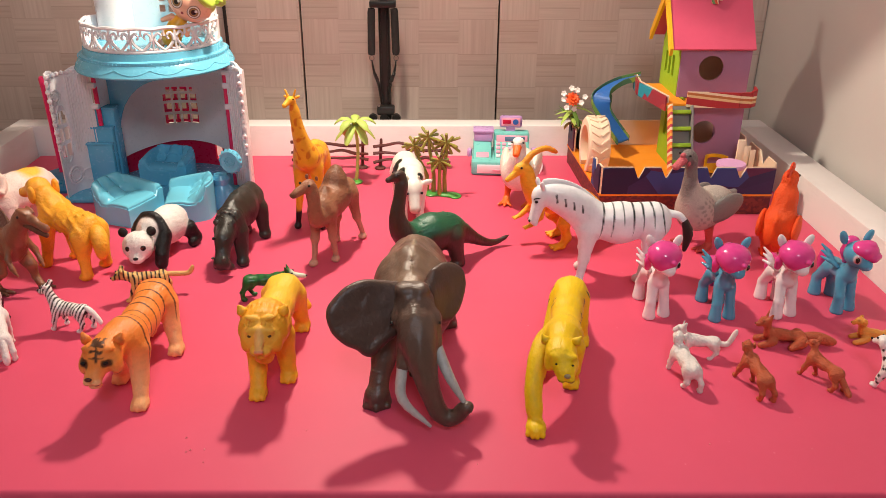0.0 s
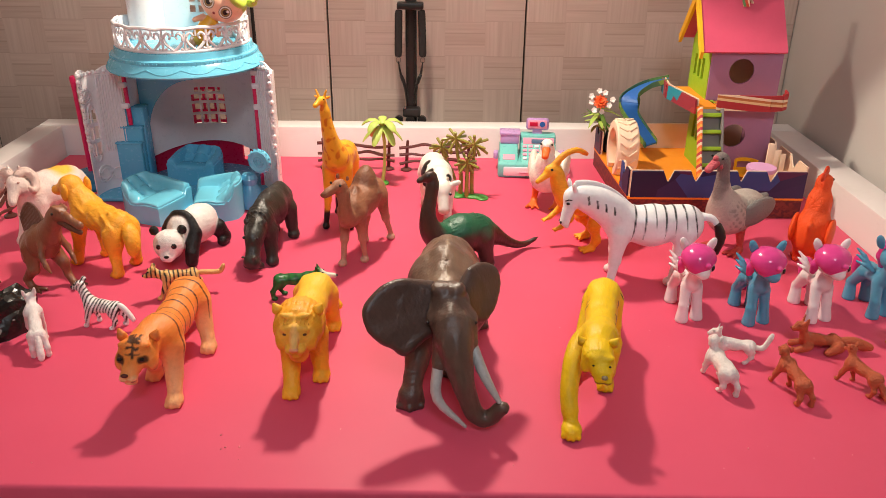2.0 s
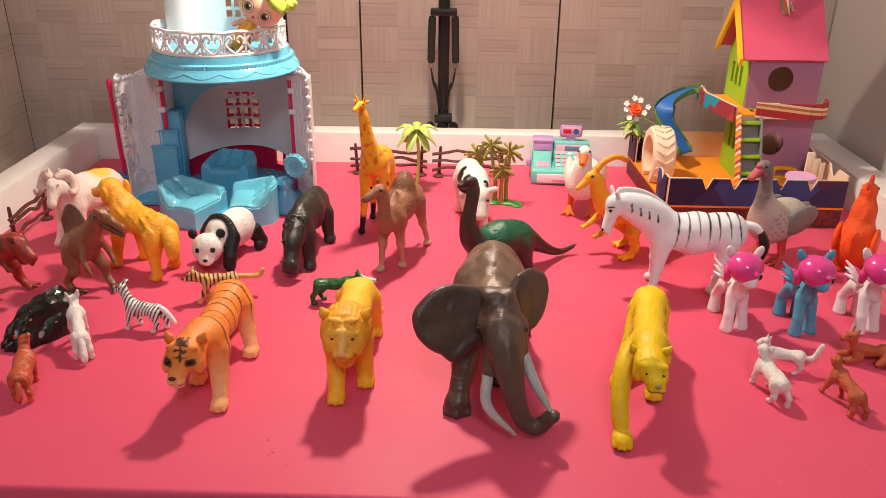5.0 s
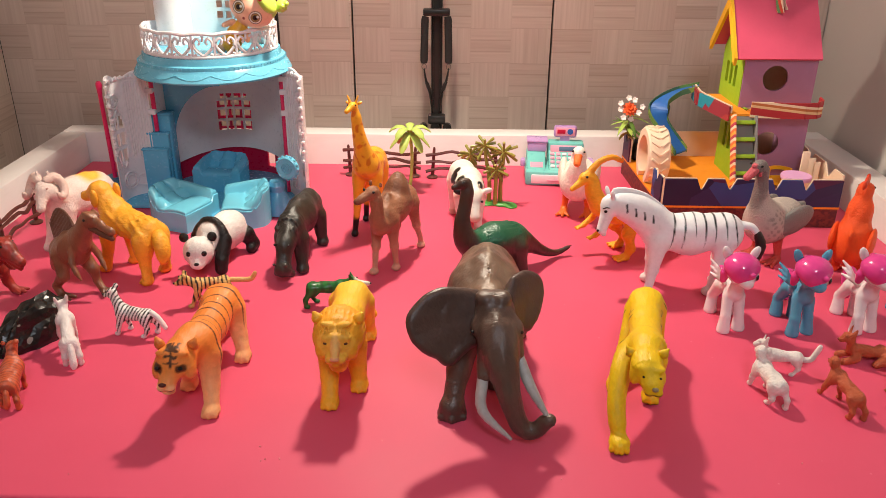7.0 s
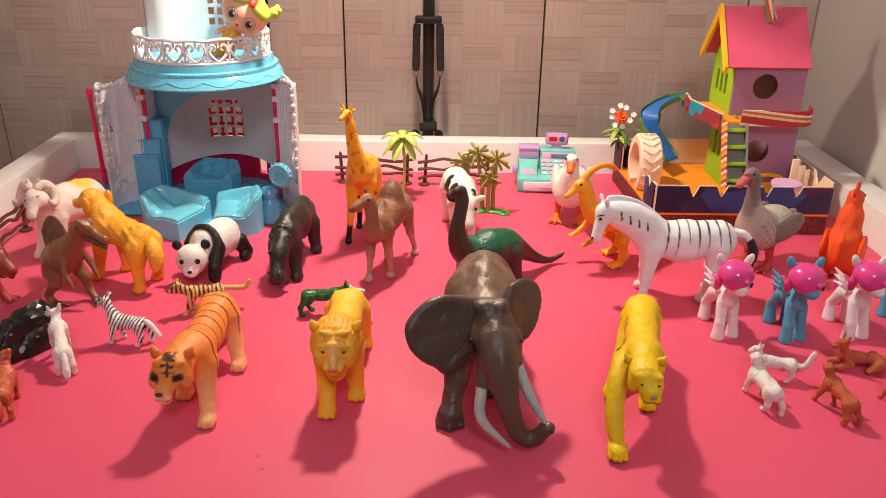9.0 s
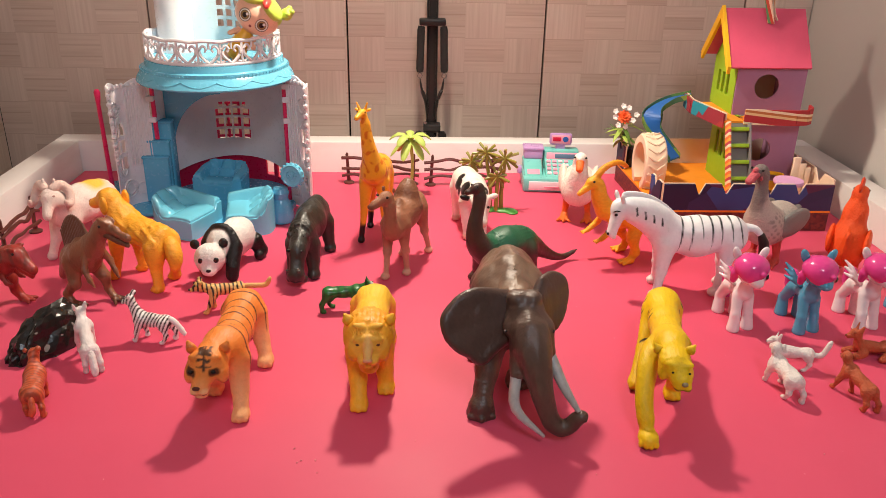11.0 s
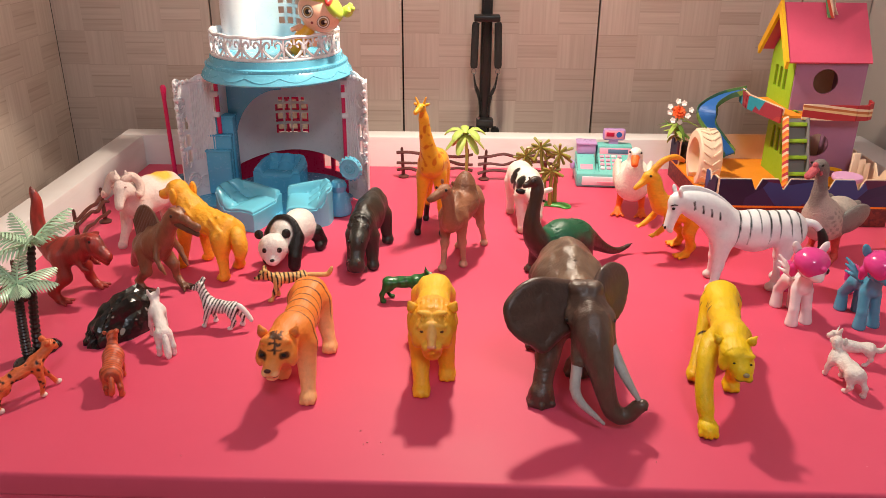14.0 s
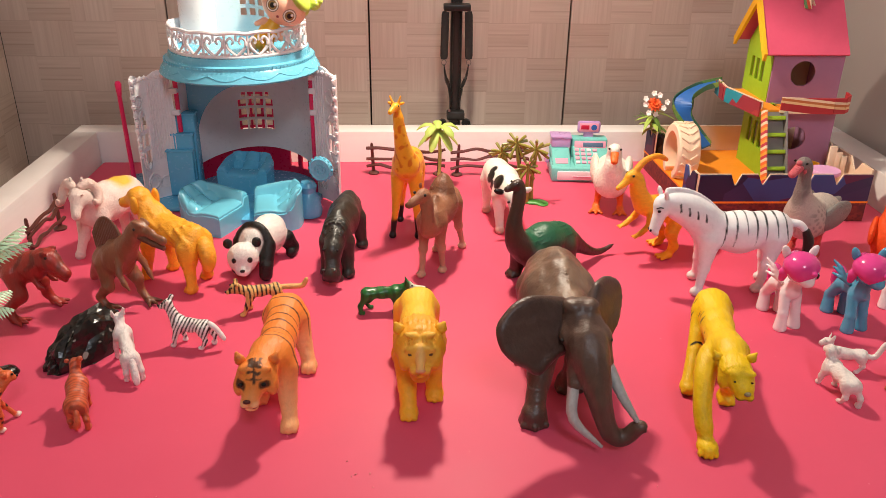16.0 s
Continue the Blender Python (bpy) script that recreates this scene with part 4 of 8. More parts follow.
def camel():
    b, dk, lt = srgb(156, 104, 76), srgb(128, 82, 58), srgb(214, 166, 140)
    c = Clay(0.0017, 0.009, 0.0004)
    c.tube([(-0.045, 0, 0.096, 0.0225), (0, 0, 0.094, 0.0260), (0.033, 0, 0.094, 0.0230)], b, flat=0.92)
    c.tube([(-0.012, 0, 0.106, 0.0240), (-0.016, 0, 0.126, 0.0160), (-0.020, 0, 0.140, 0.0075)], dk, 0.012)
    c.tube([(0.026, 0, 0.112, 0.010), (0.020, 0, 0.122, 0.005)], dk, 0.008)
    c.tube(smooth_path([(0.038, 0, 0.090, 0.0175), (0.055, 0.003, 0.082, 0.0125), (0.064, 0.004, 0.098, 0.0095), (0.064, 0.003, 0.120, 0.0085), (0.064, 0, 0.136, 0.0092)], 3), b, 0.006)
    c.ball((0.067, -0.003, 0.1420), (0.0125, 0.0105, 0.0100), b, 0.004)
    c.tube([(0.073, -0.006, 0.1400, 0.0082), (0.086, -0.014, 0.1345, 0.0068)], b, 0.004)
    c.ball((0.091, -0.017, 0.1325), (0.0045, 0.0062, 0.0055), dk, 0.002)
    c.ball((0.058, 0.007, 0.1515), (0.0026, 0.0034, 0.0052), b, 0.002)
    c.ball((0.055, -0.011, 0.1515), (0.0026, 0.0034, 0.0052), b, 0.002)
    c.ball((0.0760, 0.0035, 0.1455), 0.0022, INK, 0.0006)
    c.ball((0.0700, -0.0150, 0.1455), 0.0022, INK, 0.0006)
    legs(c, [(0.053, -0.010), (0.026, 0.016), (-0.072, 0.018), (-0.044, -0.018)], [(0.036, -0.012, 0.085), (0.034, 0.012, 0.085), (-0.045, 0.012, 0.088), (-0.042, -0.012, 0.088)], b, (0.0130, 0.0060, 0.0046), (0.0088, 0.0078, 0.0060), lt, toe=0.003)
    for x, y, z in ((0.044, -0.011, 0.043), (0.030, 0.014, 0.043), (-0.058, 0.015, 0.046), (-0.043, -0.015, 0.046)):
        c.ball((x, y, z), 0.0076, b, 0.004)
    c.tube([(-0.064, 0, 0.10, 0.003), (-0.074, 0, 0.07, 0.0028), (-0.072, 0, 0.05, 0.004)], dk, piece="tail")

    def paint(p, col):
        return over(col, lt, 0.6 * soft(-p[:, 2], -0.052, 0.03))

    c.figure("toy_camel", at(-0.156, 1.228, -111), FUR, "brown plastic toy camel with one tall hump", "toy camel", paint=paint, rough=0.0005)


def giraffe():
    o, sp = srgb(250, 176, 44), srgb(222, 112, 22)
    c = Clay(0.0017, 0.0084, 0.0007)
    c.tube([(-0.040, 0, 0.122, 0.024), (0, 0, 0.128, 0.0255), (0.02, 0, 0.132, 0.024)], o)
    c.tube(smooth_path([(0.022, 0, 0.135, 0.0185), (0.032, -0.003, 0.162, 0.0112), (0.038, -0.007, 0.190, 0.0084), (0.041, -0.011, 0.232, 0.0064)], 3), o, 0.010)
    c.ball((0.044, -0.013, 0.238), (0.0095, 0.0074, 0.0066), o, 0.004)
    c.tube([(0.048, -0.015, 0.237, 0.0062), (0.060, -0.020, 0.232, 0.0046)], o, 0.003)
    for s in (1, -1):
        c.tube([(0.041, -0.0135 + s * 0.0040, 0.241, 0.0024), (0.039, -0.0145 + s * 0.0085, 0.2525, 0.0015)], o, 0.0012, piece="horn")
        c.ball((0.036, -0.0135 + s * 0.0092, 0.2405), (0.0028, 0.0052, 0.0026), o, 0.002, (s * 24, 0, 0), piece="ear")
        c.ball((0.049, -0.0142 + s * 0.0064, 0.2400), 0.0014, INK, 0.0005)
    legs(c, [(0.020, -0.024), (0.018, 0.020), (-0.056, 0.018), (-0.052, -0.020)], [(0.014, -0.014, 0.112), (0.014, 0.014, 0.112), (-0.04, 0.013, 0.108), (-0.04, -0.013, 0.108)], o, (0.0140, 0.0070, 0.0052), (0.0078, 0.0072, 0.0065), INK, toe=0.002)
    c.tube([(-0.062, 0, 0.12, 0.004), (-0.075, 0, 0.09, 0.003), (-0.076, 0, 0.07, 0.0045)], sp)

    def paint(p, col):
        x, y, z = p.T
        v = wave_noise(p * (1, 1, 0.8), 270, 8)
        col = over(col, sp, soft(v, 0.42, 0.14) * soft(z, 0.12, 0.02) * (z < 0.230) * 0.9)
        return over(col, INK, soft(-z, -0.036 + 0.004 * v, 0.01))

    c.figure("toy_giraffe", at(-0.205, 1.348, -97), SMOOTH, "orange-yellow plastic toy giraffe with brown patches and dark hooves", "toy giraffe", paint=paint)


def long_neck_dinosaur():
    b, g = srgb(66, 44, 36), srgb(22, 92, 62)
    c = Clay(0.0019, 0.0091, 0.0004)
    c.tube([(-0.030, 0, 0.056, 0.029), (0.0, 0, 0.058, 0.031), (0.03, 0, 0.056, 0.026)], b)
    c.tube(smooth_path([(0.036, 0, 0.058, 0.021), (0.055, -0.002, 0.074, 0.0140), (0.060, -0.004, 0.102, 0.0092), (0.052, -0.006, 0.135, 0.0070), (0.048, -0.008, 0.156, 0.0068)], 3), b, 0.010)
    c.ball((0.053, -0.009, 0.162), (0.0115, 0.0082, 0.0080), b, 0.004)
    c.tube([(0.056, -0.010, 0.160, 0.0066), (0.069, -0.014, 0.156, 0.0048)], b, 0.004)
    for s in (1, -1):
        c.ball((0.058, -0.010 + s * 0.0070, 0.1655), 0.0018, INK, 0.001)
    c.tube(smooth_path([(-0.045, 0, 0.052, 0.021), (-0.072, 0.002, 0.036, 0.0110), (-0.102, 0.004, 0.018, 0.0060), (-0.13, 0.002, 0.009, 0.0034), (-0.155, 0.008, 0.018, 0.0016)], 3), b, 0.008)
    legs(c, [(0.032, -0.026), (0.050, 0.018), (-0.036, 0.026), (-0.030, -0.028)], [(0.03, -0.02, 0.048), (0.03, 0.02, 0.048), (-0.03, 0.02, 0.048), (-0.03, -0.02, 0.048)], b, (0.017, 0.012, 0.0105), (0.0125, 0.0115, 0.008))
    for i in range(198):
        a, u = -1.0 + 2.0 * (i % 11) / 10, -0.036 + 0.0042 * (i // 11)
        c.ball((u + 0.0012 * math.sin(i * 1.7), 0.0290 * math.sin(a), 0.0568 + 0.0300 * math.cos(a)), (0.0019, 0.0013, 0.0015), g, 0.0010)

    def paint(p, col):
        x, y, z = p.T
        return over(col, g, soft(z - 0.35 * np.abs(y), 0.056 + 0.005 * wave_noise(p, 90, 3), 0.012) * soft(0.042 - x, 0, 0.01) * soft(x + 0.09, 0, 0.03))

    c.figure("toy_dinosaur", at(0.004, 1.178, -146), HIDE, "long-necked toy dinosaur, brown with a dark green back", "toy dinosaur", paint=paint)


def cow():
    w = srgb(240, 234, 222)
    c = Clay(0.0018, 0.0084, 0.0007)
    c.tube([(-0.050, 0, 0.080, 0.0255), (0, 0, 0.080, 0.0275), (0.038, 0, 0.080, 0.025)], w)
    c.tube([(0.04, 0, 0.086, 0.021), (0.066, 0, 0.080, 0.0165)], w)
    c.ball((0.074, 0, 0.079), (0.0155, 0.0165, 0.0155), w, 0.006)
    c.tube([(0.080, 0, 0.072, 0.0125), (0.093, 0, 0.052, 0.0105)], w, 0.006)
    c.ball((0.097, 0, 0.047), (0.0075, 0.0105, 0.0075), srgb(222, 190, 168), 0.004)
    c.balls((0.068, 0.024, 0.086), (0.005, 0.011, 0.006), w, 0.004, (15, 0, 0))
    c.balls((0.070, 0.010, 0.096), (0.003, 0.003, 0.005), srgb(200, 190, 170), 0.003)
    c.balls((0.088, 0.0125, 0.074), 0.0024, INK, 0.001)
    legs(c, [(0.048, -0.015), (0.046, 0.014), (-0.058, 0.016), (-0.050, -0.016)], [(0.036, -0.016, 0.066), (0.036, 0.016, 0.066), (-0.048, 0.016, 0.066), (-0.048, -0.016, 0.066)], w, (0.0145, 0.0088, 0.0075), (0.0088, 0.0085, 0.008), srgb(214, 190, 170), toe=0.001)
    c.tube([(-0.074, 0, 0.095, 0.0035), (-0.082, 0, 0.06, 0.003), (-0.08, 0, 0.04, 0.0045)], w)

    def paint(p, col):
        v = wave_noise(p, 52, 31)
        x, y, z = p.T
        m = soft(v, 0.30, 0.08) * soft(np.abs(y), 0.012, 0.006) * (x < 0.03) * (z > 0.035)
        for cx, cy, cz, r in ((0.040, -0.024, 0.096, 0.016), (0.058, 0.016, 0.094, 0.008), (0.066, -0.026, 0.088, 0.010), (0.000, -0.018, 0.101, 0.011), (0.008, -0.025, 0.092, 0.013), (0.022, -0.026, 0.084, 0.008), (0.020, -0.027, 0.075, 0.007), (-0.030, 0.026, 0.085, 0.018)):
            m = np.maximum(m, soft(r + 0.002 * v - np.sqrt((x - cx) ** 2 + (y - cy) ** 2 + (z - cz) ** 2), 0, 0.0012))
        return over(col, INK, m)

    c.figure("toy_cow", at(-0.036, 1.395, -82), SMOOTH, "white plastic toy cow with black patches", "toy cow", paint=paint)


def waterbird(name, m, label, body, wing, head, beak, feet, tall, lean, knob=False, mat=FUR):
    """A standing duck or goose: pear body, wings, S-neck, flat beak, webbed feet."""
    c = Clay(0.0019, 0.009, 0.0006)
    c.ball((-0.012, 0, 0.068), (0.052, 0.034, 0.033), body, 0.012, (0, 14, 0))
    c.ball((0.018, 0, 0.066), (0.030, 0.031, 0.032), body, 0.012)
    if knob:
        c.ball((0.024, 0, 0.078), (0.027, 0.030, 0.034), body, 0.012)
        c.tube([(0.032, 0, 0.096, 0.0200), (0.041, 0, 0.124, 0.0095)], body, 0.010)
    c.tube([(-0.05, 0, 0.072, 0.018), (-0.082, 0, 0.080, 0.006)], wing, 0.010)
    c.balls((-0.020, 0.030, 0.074), (0.042, 0.009, 0.022), wing, 0.004, (0, 12, -4), piece="wing")
    c.tube(smooth_path([(0.028, 0, 0.078, 0.021), (0.040, 0, 0.105, 0.0112 if knob else 0.0118), (0.042 + lean, 0, tall - 0.026, 0.0078 if knob else 0.0090), (0.050 + lean, 0, tall - 0.010, 0.0088 if knob else 0.0100)], 3), head, 0.010)
    c.ball((0.054 + lean, 0, tall - 0.010), (0.0135, 0.0108, 0.0110), head, 0.004)
    c.tube([(0.064 + lean, 0, tall - 0.014, 0.0062), (0.080 + lean, 0, tall - 0.023, 0.0052)], beak, 0.0015, 1.25, piece="beak", label="orange-red beak")
    if knob:
        c.ball((0.066 + lean, 0, tall - 0.007), 0.0050, beak, 0.002)
        c.balls((0.060 + lean, 0.009, tall - 0.020), (0.0035, 0.003, 0.0045), beak, 0.001)
    c.balls((0.061 + lean, 0.0100, tall - 0.006), 0.0020, INK, 0.0005)
    for s in (1, -1):
        c.tube([(0.0, s * 0.018, 0.045, 0.009), (-0.002, s * 0.022, 0.010, 0.0055)], feet, 0.004)
        for a in (-24, 0, 24):
            c.tube([(0.0, s * 0.022, 0.006, 0.0045), (0.028 * math.cos(radians(a)), s * 0.022 + 0.028 * math.sin(radians(a)), 0.0035, 0.0032)], feet, 0.007)

    def paint(p, col):
        v = np.sin(p[:, 0] * 520 + 3 * wave_noise(p, 120, 4)) * np.sin(p[:, 2] * 460)
        on = soft(np.abs(p[:, 1]), 0.022, 0.008) * (p[:, 2] > 0.04) * (p[:, 2] < 0.1)
        return over(col, np.array(wing) * 0.62, soft(v, 0.3, 0.4) * on * 0.5)

    c.figure(name, m, mat, label, name.replace("_", " "), paint=paint)


def crested_dinosaur():
    y, o = srgb(248, 172, 36), srgb(238, 120, 20)
    c = Clay(0.0018, 0.0084, 0.0010)
    c.tube([(-0.020, 0, 0.076, 0.0235), (0.020, 0, 0.080, 0.0225), (0.050, 0, 0.090, 0.0180)], y)
    c.tube(smooth_path([(0.054, 0, 0.094, 0.0150), (0.066, 0, 0.116, 0.0115), (0.070, 0, 0.138, 0.0100)], 3), y, 0.008)
    c.ball((0.079, 0, 0.143), (0.0145, 0.0102, 0.0102), y, 0.005)
    c.tube([(0.084, 0, 0.139, 0.0085), (0.104, 0, 0.125, 0.0050)], y, 0.004)
    c.tube(smooth_path([(0.076, 0, 0.150, 0.0065), (0.060, 0, 0.166, 0.0055), (0.038, 0, 0.172, 0.005), (0.020, 0, 0.164, 0.0045)], 3), srgb(240, 152, 32), 0.003)
    c.balls((0.084, 0.0092, 0.146), 0.0021, INK, 0.001)
    c.tube(smooth_path([(-0.035, 0, 0.074, 0.020), (-0.065, 0, 0.054, 0.0125), (-0.10, -0.004, 0.030, 0.008), (-0.135, -0.014, 0.010, 0.004)], 3), y, 0.008)
    for s, fx, fy in ((1, 0.010, 0.026), (-1, -0.008, -0.026)):
        c.tube([(-0.008, s * 0.018, 0.075, 0.017), (0.008, s * 0.023, 0.045, 0.0105), (fx - 0.008, fy, 0.02, 0.0075), (fx, fy, 0.007, 0.007)], y, 0.008)
        for a in (-26, 0, 26):
            c.tube([(fx, fy, 0.006, 0.006), (fx + 0.02 * math.cos(radians(a)), fy + 0.02 * math.sin(radians(a)), 0.0045, 0.0036)], y, 0.004)
        c.tube([(0.046, s * 0.014, 0.080, 0.0080), (0.052, s * 0.022, 0.062, 0.0060), (0.068, s * 0.022, 0.050, 0.0056)], y, 0.004)
        for a in (-30, 0, 30):
            c.tube([(0.068, s * 0.022, 0.050, 0.0040), (0.080, s * 0.022 + 0.009 * math.sin(radians(a)), 0.046, 0.0026)], y, 0.0015)

    def paint(p, col):
        x, yy, z = p.T
        return over(col, o, soft(z - 0.4 * np.abs(yy), 0.094 + 0.25 * np.minimum(x, 0), 0.012) * (x < 0.03) * soft(wave_noise(p, 110, 3), -0.2, 0.4))

    c.figure("toy_dinosaur", at(0.226, 1.268, -162), FUR, "yellow-orange crested toy dinosaur walking on two legs", "toy dinosaur", paint=paint)


def zebra():
    w, ink = srgb(240, 240, 242), srgb(40, 48, 50)
    c = Clay(0.0016, 0.009, 0.0004)
    c.tube([(-0.056, 0, 0.097, 0.0275), (-0.005, 0, 0.091, 0.0312), (0.042, 0, 0.096, 0.0275)], w, flat=0.88)
    c.balls((-0.056, 0.010, 0.090), (0.024, 0.012, 0.024), w)
    c.balls((0.044, 0.009, 0.090), (0.018, 0.011, 0.024), w)
    c.tube(smooth_path([(0.046, 0, 0.106, 0.0255), (0.077, 0, 0.128, 0.0225), (0.106, 0.001, 0.140, 0.0172)], 3), w, 0.008, 0.85)
    c.ball((0.1185, 0.002, 0.1380), (0.0140, 0.0115, 0.0150), w, 0.005)
    c.tube([(0.1200, 0.003, 0.1320, 0.0112), (0.1270, 0.006, 0.1060, 0.0082)], w, 0.005)
    c.ball((0.1285, 0.0065, 0.1000), (0.0078, 0.0082, 0.0070), w, 0.003)
    c.tube([(0.1260, 0.002, 0.0945, 0.0042), (0.1260, 0.010, 0.0945, 0.0042)], srgb(226, 218, 216), 0.003)
    for s, ex in ((1, 0.118), (-1, 0.122)):
        c.ball((ex, 0.002 + s * 0.0090, 0.1550), (0.0038, 0.0044, 0.0092), w, 0.002, (s * -14, 14, 0))
        c.ball((ex + 0.0028, 0.002 + s * 0.0095, 0.1552), (0.0018, 0.0026, 0.0056), srgb(222, 160, 158), 0.0006, (s * -14, 14, 0))
        c.ball((0.1265, 0.004 + s * 0.0092, 0.1310), (0.0028, 0.0018, 0.0022), INK, 0.0006)
        c.tube([(0.121, 0.003 + s * 0.0105, 0.1365, 0.0009), (0.126, 0.003 + s * 0.0105, 0.1372, 0.0009), (0.130, 0.003 + s * 0.0085, 0.1350, 0.0009)], INK, 0.0003, piece="brow", label="thin black brow line")
        c.ball((0.1350, 0.0065 + s * 0.0042, 0.1000), (0.0018, 0.0018, 0.0024), INK, 0.0006, piece="nostril", label="black nostril")
    c.on("mane")
    for i in range(21):
        t = i / 20
        c.ball((0.114 - 0.080 * t, 0.001, 0.1555 + 0.013 * t - 0.046 * t * t), (0.0042, 0.0034, 0.0082), w, 0.0016)
    c.on()
    legs(c, [(0.056, 0.028), (0.042, -0.026), (-0.062, -0.020), (-0.040, 0.020)], [(0.044, 0.014, 0.084), (0.042, -0.014, 0.084), (-0.056, -0.014, 0.086), (-0.056, 0.014, 0.086)], w, (0.0165, 0.0086, 0.0060), (0.0098, 0.0088, 0.0078), srgb(228, 224, 222), toe=0.003)
    for x, y, z in ((0.049, 0.020, 0.042), (0.042, -0.020, 0.042), (-0.058, -0.017, 0.044), (-0.047, 0.017, 0.044)):
        c.ball((x, y, z), 0.0086, w, 0.004)
    c.tube(smooth_path([(-0.078, 0, 0.106, 0.0060), (-0.094, 0.004, 0.104, 0.0052), (-0.104, 0.008, 0.094, 0.0046)], 3), w, 0.003)
    c.tube(smooth_path([(-0.104, 0.008, 0.094, 0.0058), (-0.110, 0.010, 0.076, 0.0078), (-0.107, 0.012, 0.050, 0.0036)], 3), srgb(44, 30, 26), 0.001, piece="tail_tuft", label="dark brown tail tuft")

    def paint(p, col):
        x, y, z = p.T
        m = np.zeros(len(p))
        for i in range(7):
            x0 = 0.024 - 0.0148 * i
            bow = x0 + 0.16 * (0.118 - z) * (0.5 - i / 6) * 1.6 + 0.0006 * wave_noise(p, 120, i)
            low = 0.084 - 0.008 * math.sin(i * 2.3) - (0.012 if i == 0 else 0.0)
            wide = 0.0013 * np.clip((z - low) / 0.03 + 0.15, 0, 1)
            m = np.maximum(m, soft(wide - np.abs(x - bow), 0, 0.0007) * (z > low))
        for i in range(4):
            x0, z0 = 0.058 + 0.0130 * i, 0.122 + 0.0052 * i
            across = (x - x0) * 0.80 - (z - z0) * 0.10
            along = (z - z0) * 0.9 + (x - x0) * 0.2
            m = np.maximum(m, soft(0.0011 - np.abs(across + 3.0 * along ** 2), 0, 0.0006) * (np.abs(along) < 0.0058) * (np.abs(y) > 0.004))
        return over(col, ink, m)

    c.figure("toy_zebra", at(0.286, 1.140, 181), SMOOTH, "large white plastic toy zebra with thin black stripes", "toy zebra", paint=paint, rough=0.0003)


def hen():
    o, d = srgb(240, 84, 22), srgb(222, 62, 16)
    c = Clay(0.0019, 0.0098, 0.0005)
    c.ball((-0.002, 0, 0.052), (0.033, 0.030, 0.036), o, 0.012)
    c.tube([(0.002, 0, 0.074, 0.0245), (0.010, 0, 0.106, 0.0165), (0.014, 0, 0.132, 0.0120)], o, 0.012)
    c.ball((0.016, 0, 0.138), (0.0145, 0.012, 0.0135), o, 0.005)
    c.on("comb")
    for i in range(5):
        c.ball((0.022 - 0.008 * i, 0, 0.154 + 0.003 * math.sin(i * 1.4)), (0.005, 0.003, 0.008), d, 0.003)
    c.on()
    c.tube([(0.028, 0, 0.137, 0.005), (0.040, 0, 0.132, 0.002)], d, 0.002, piece="beak")
    c.balls((0.027, 0.005, 0.122), (0.005, 0.003, 0.008), d, 0.002)
    c.balls((0.024, 0.0105, 0.141), 0.0022, INK, 0.001)
    c.balls((-0.006, 0.027, 0.062), (0.027, 0.006, 0.022), o, 0.004, (0, -18, 0), piece="wing")
    c.tube([(-0.022, 0, 0.062, 0.018), (-0.036, 0, 0.078, 0.008)], o, 0.010, 0.6)
    for s in (1, -1):
        c.tube([(0.0, s * 0.014, 0.035, 0.011), (0.002, s * 0.016, 0.008, 0.006)], d, 0.005)
        for a in (-28, 0, 28):
            c.tube([(0.0, s * 0.016, 0.005, 0.0045), (0.025 * math.cos(radians(a)), s * 0.016 + 0.025 * math.sin(radians(a)), 0.0035, 0.003)], d, 0.003)
    c.figure("toy_hen", at(0.567, 1.198, 55), WOOL, "orange plastic toy hen with textured feathers", "toy hen", rough=0.0007)


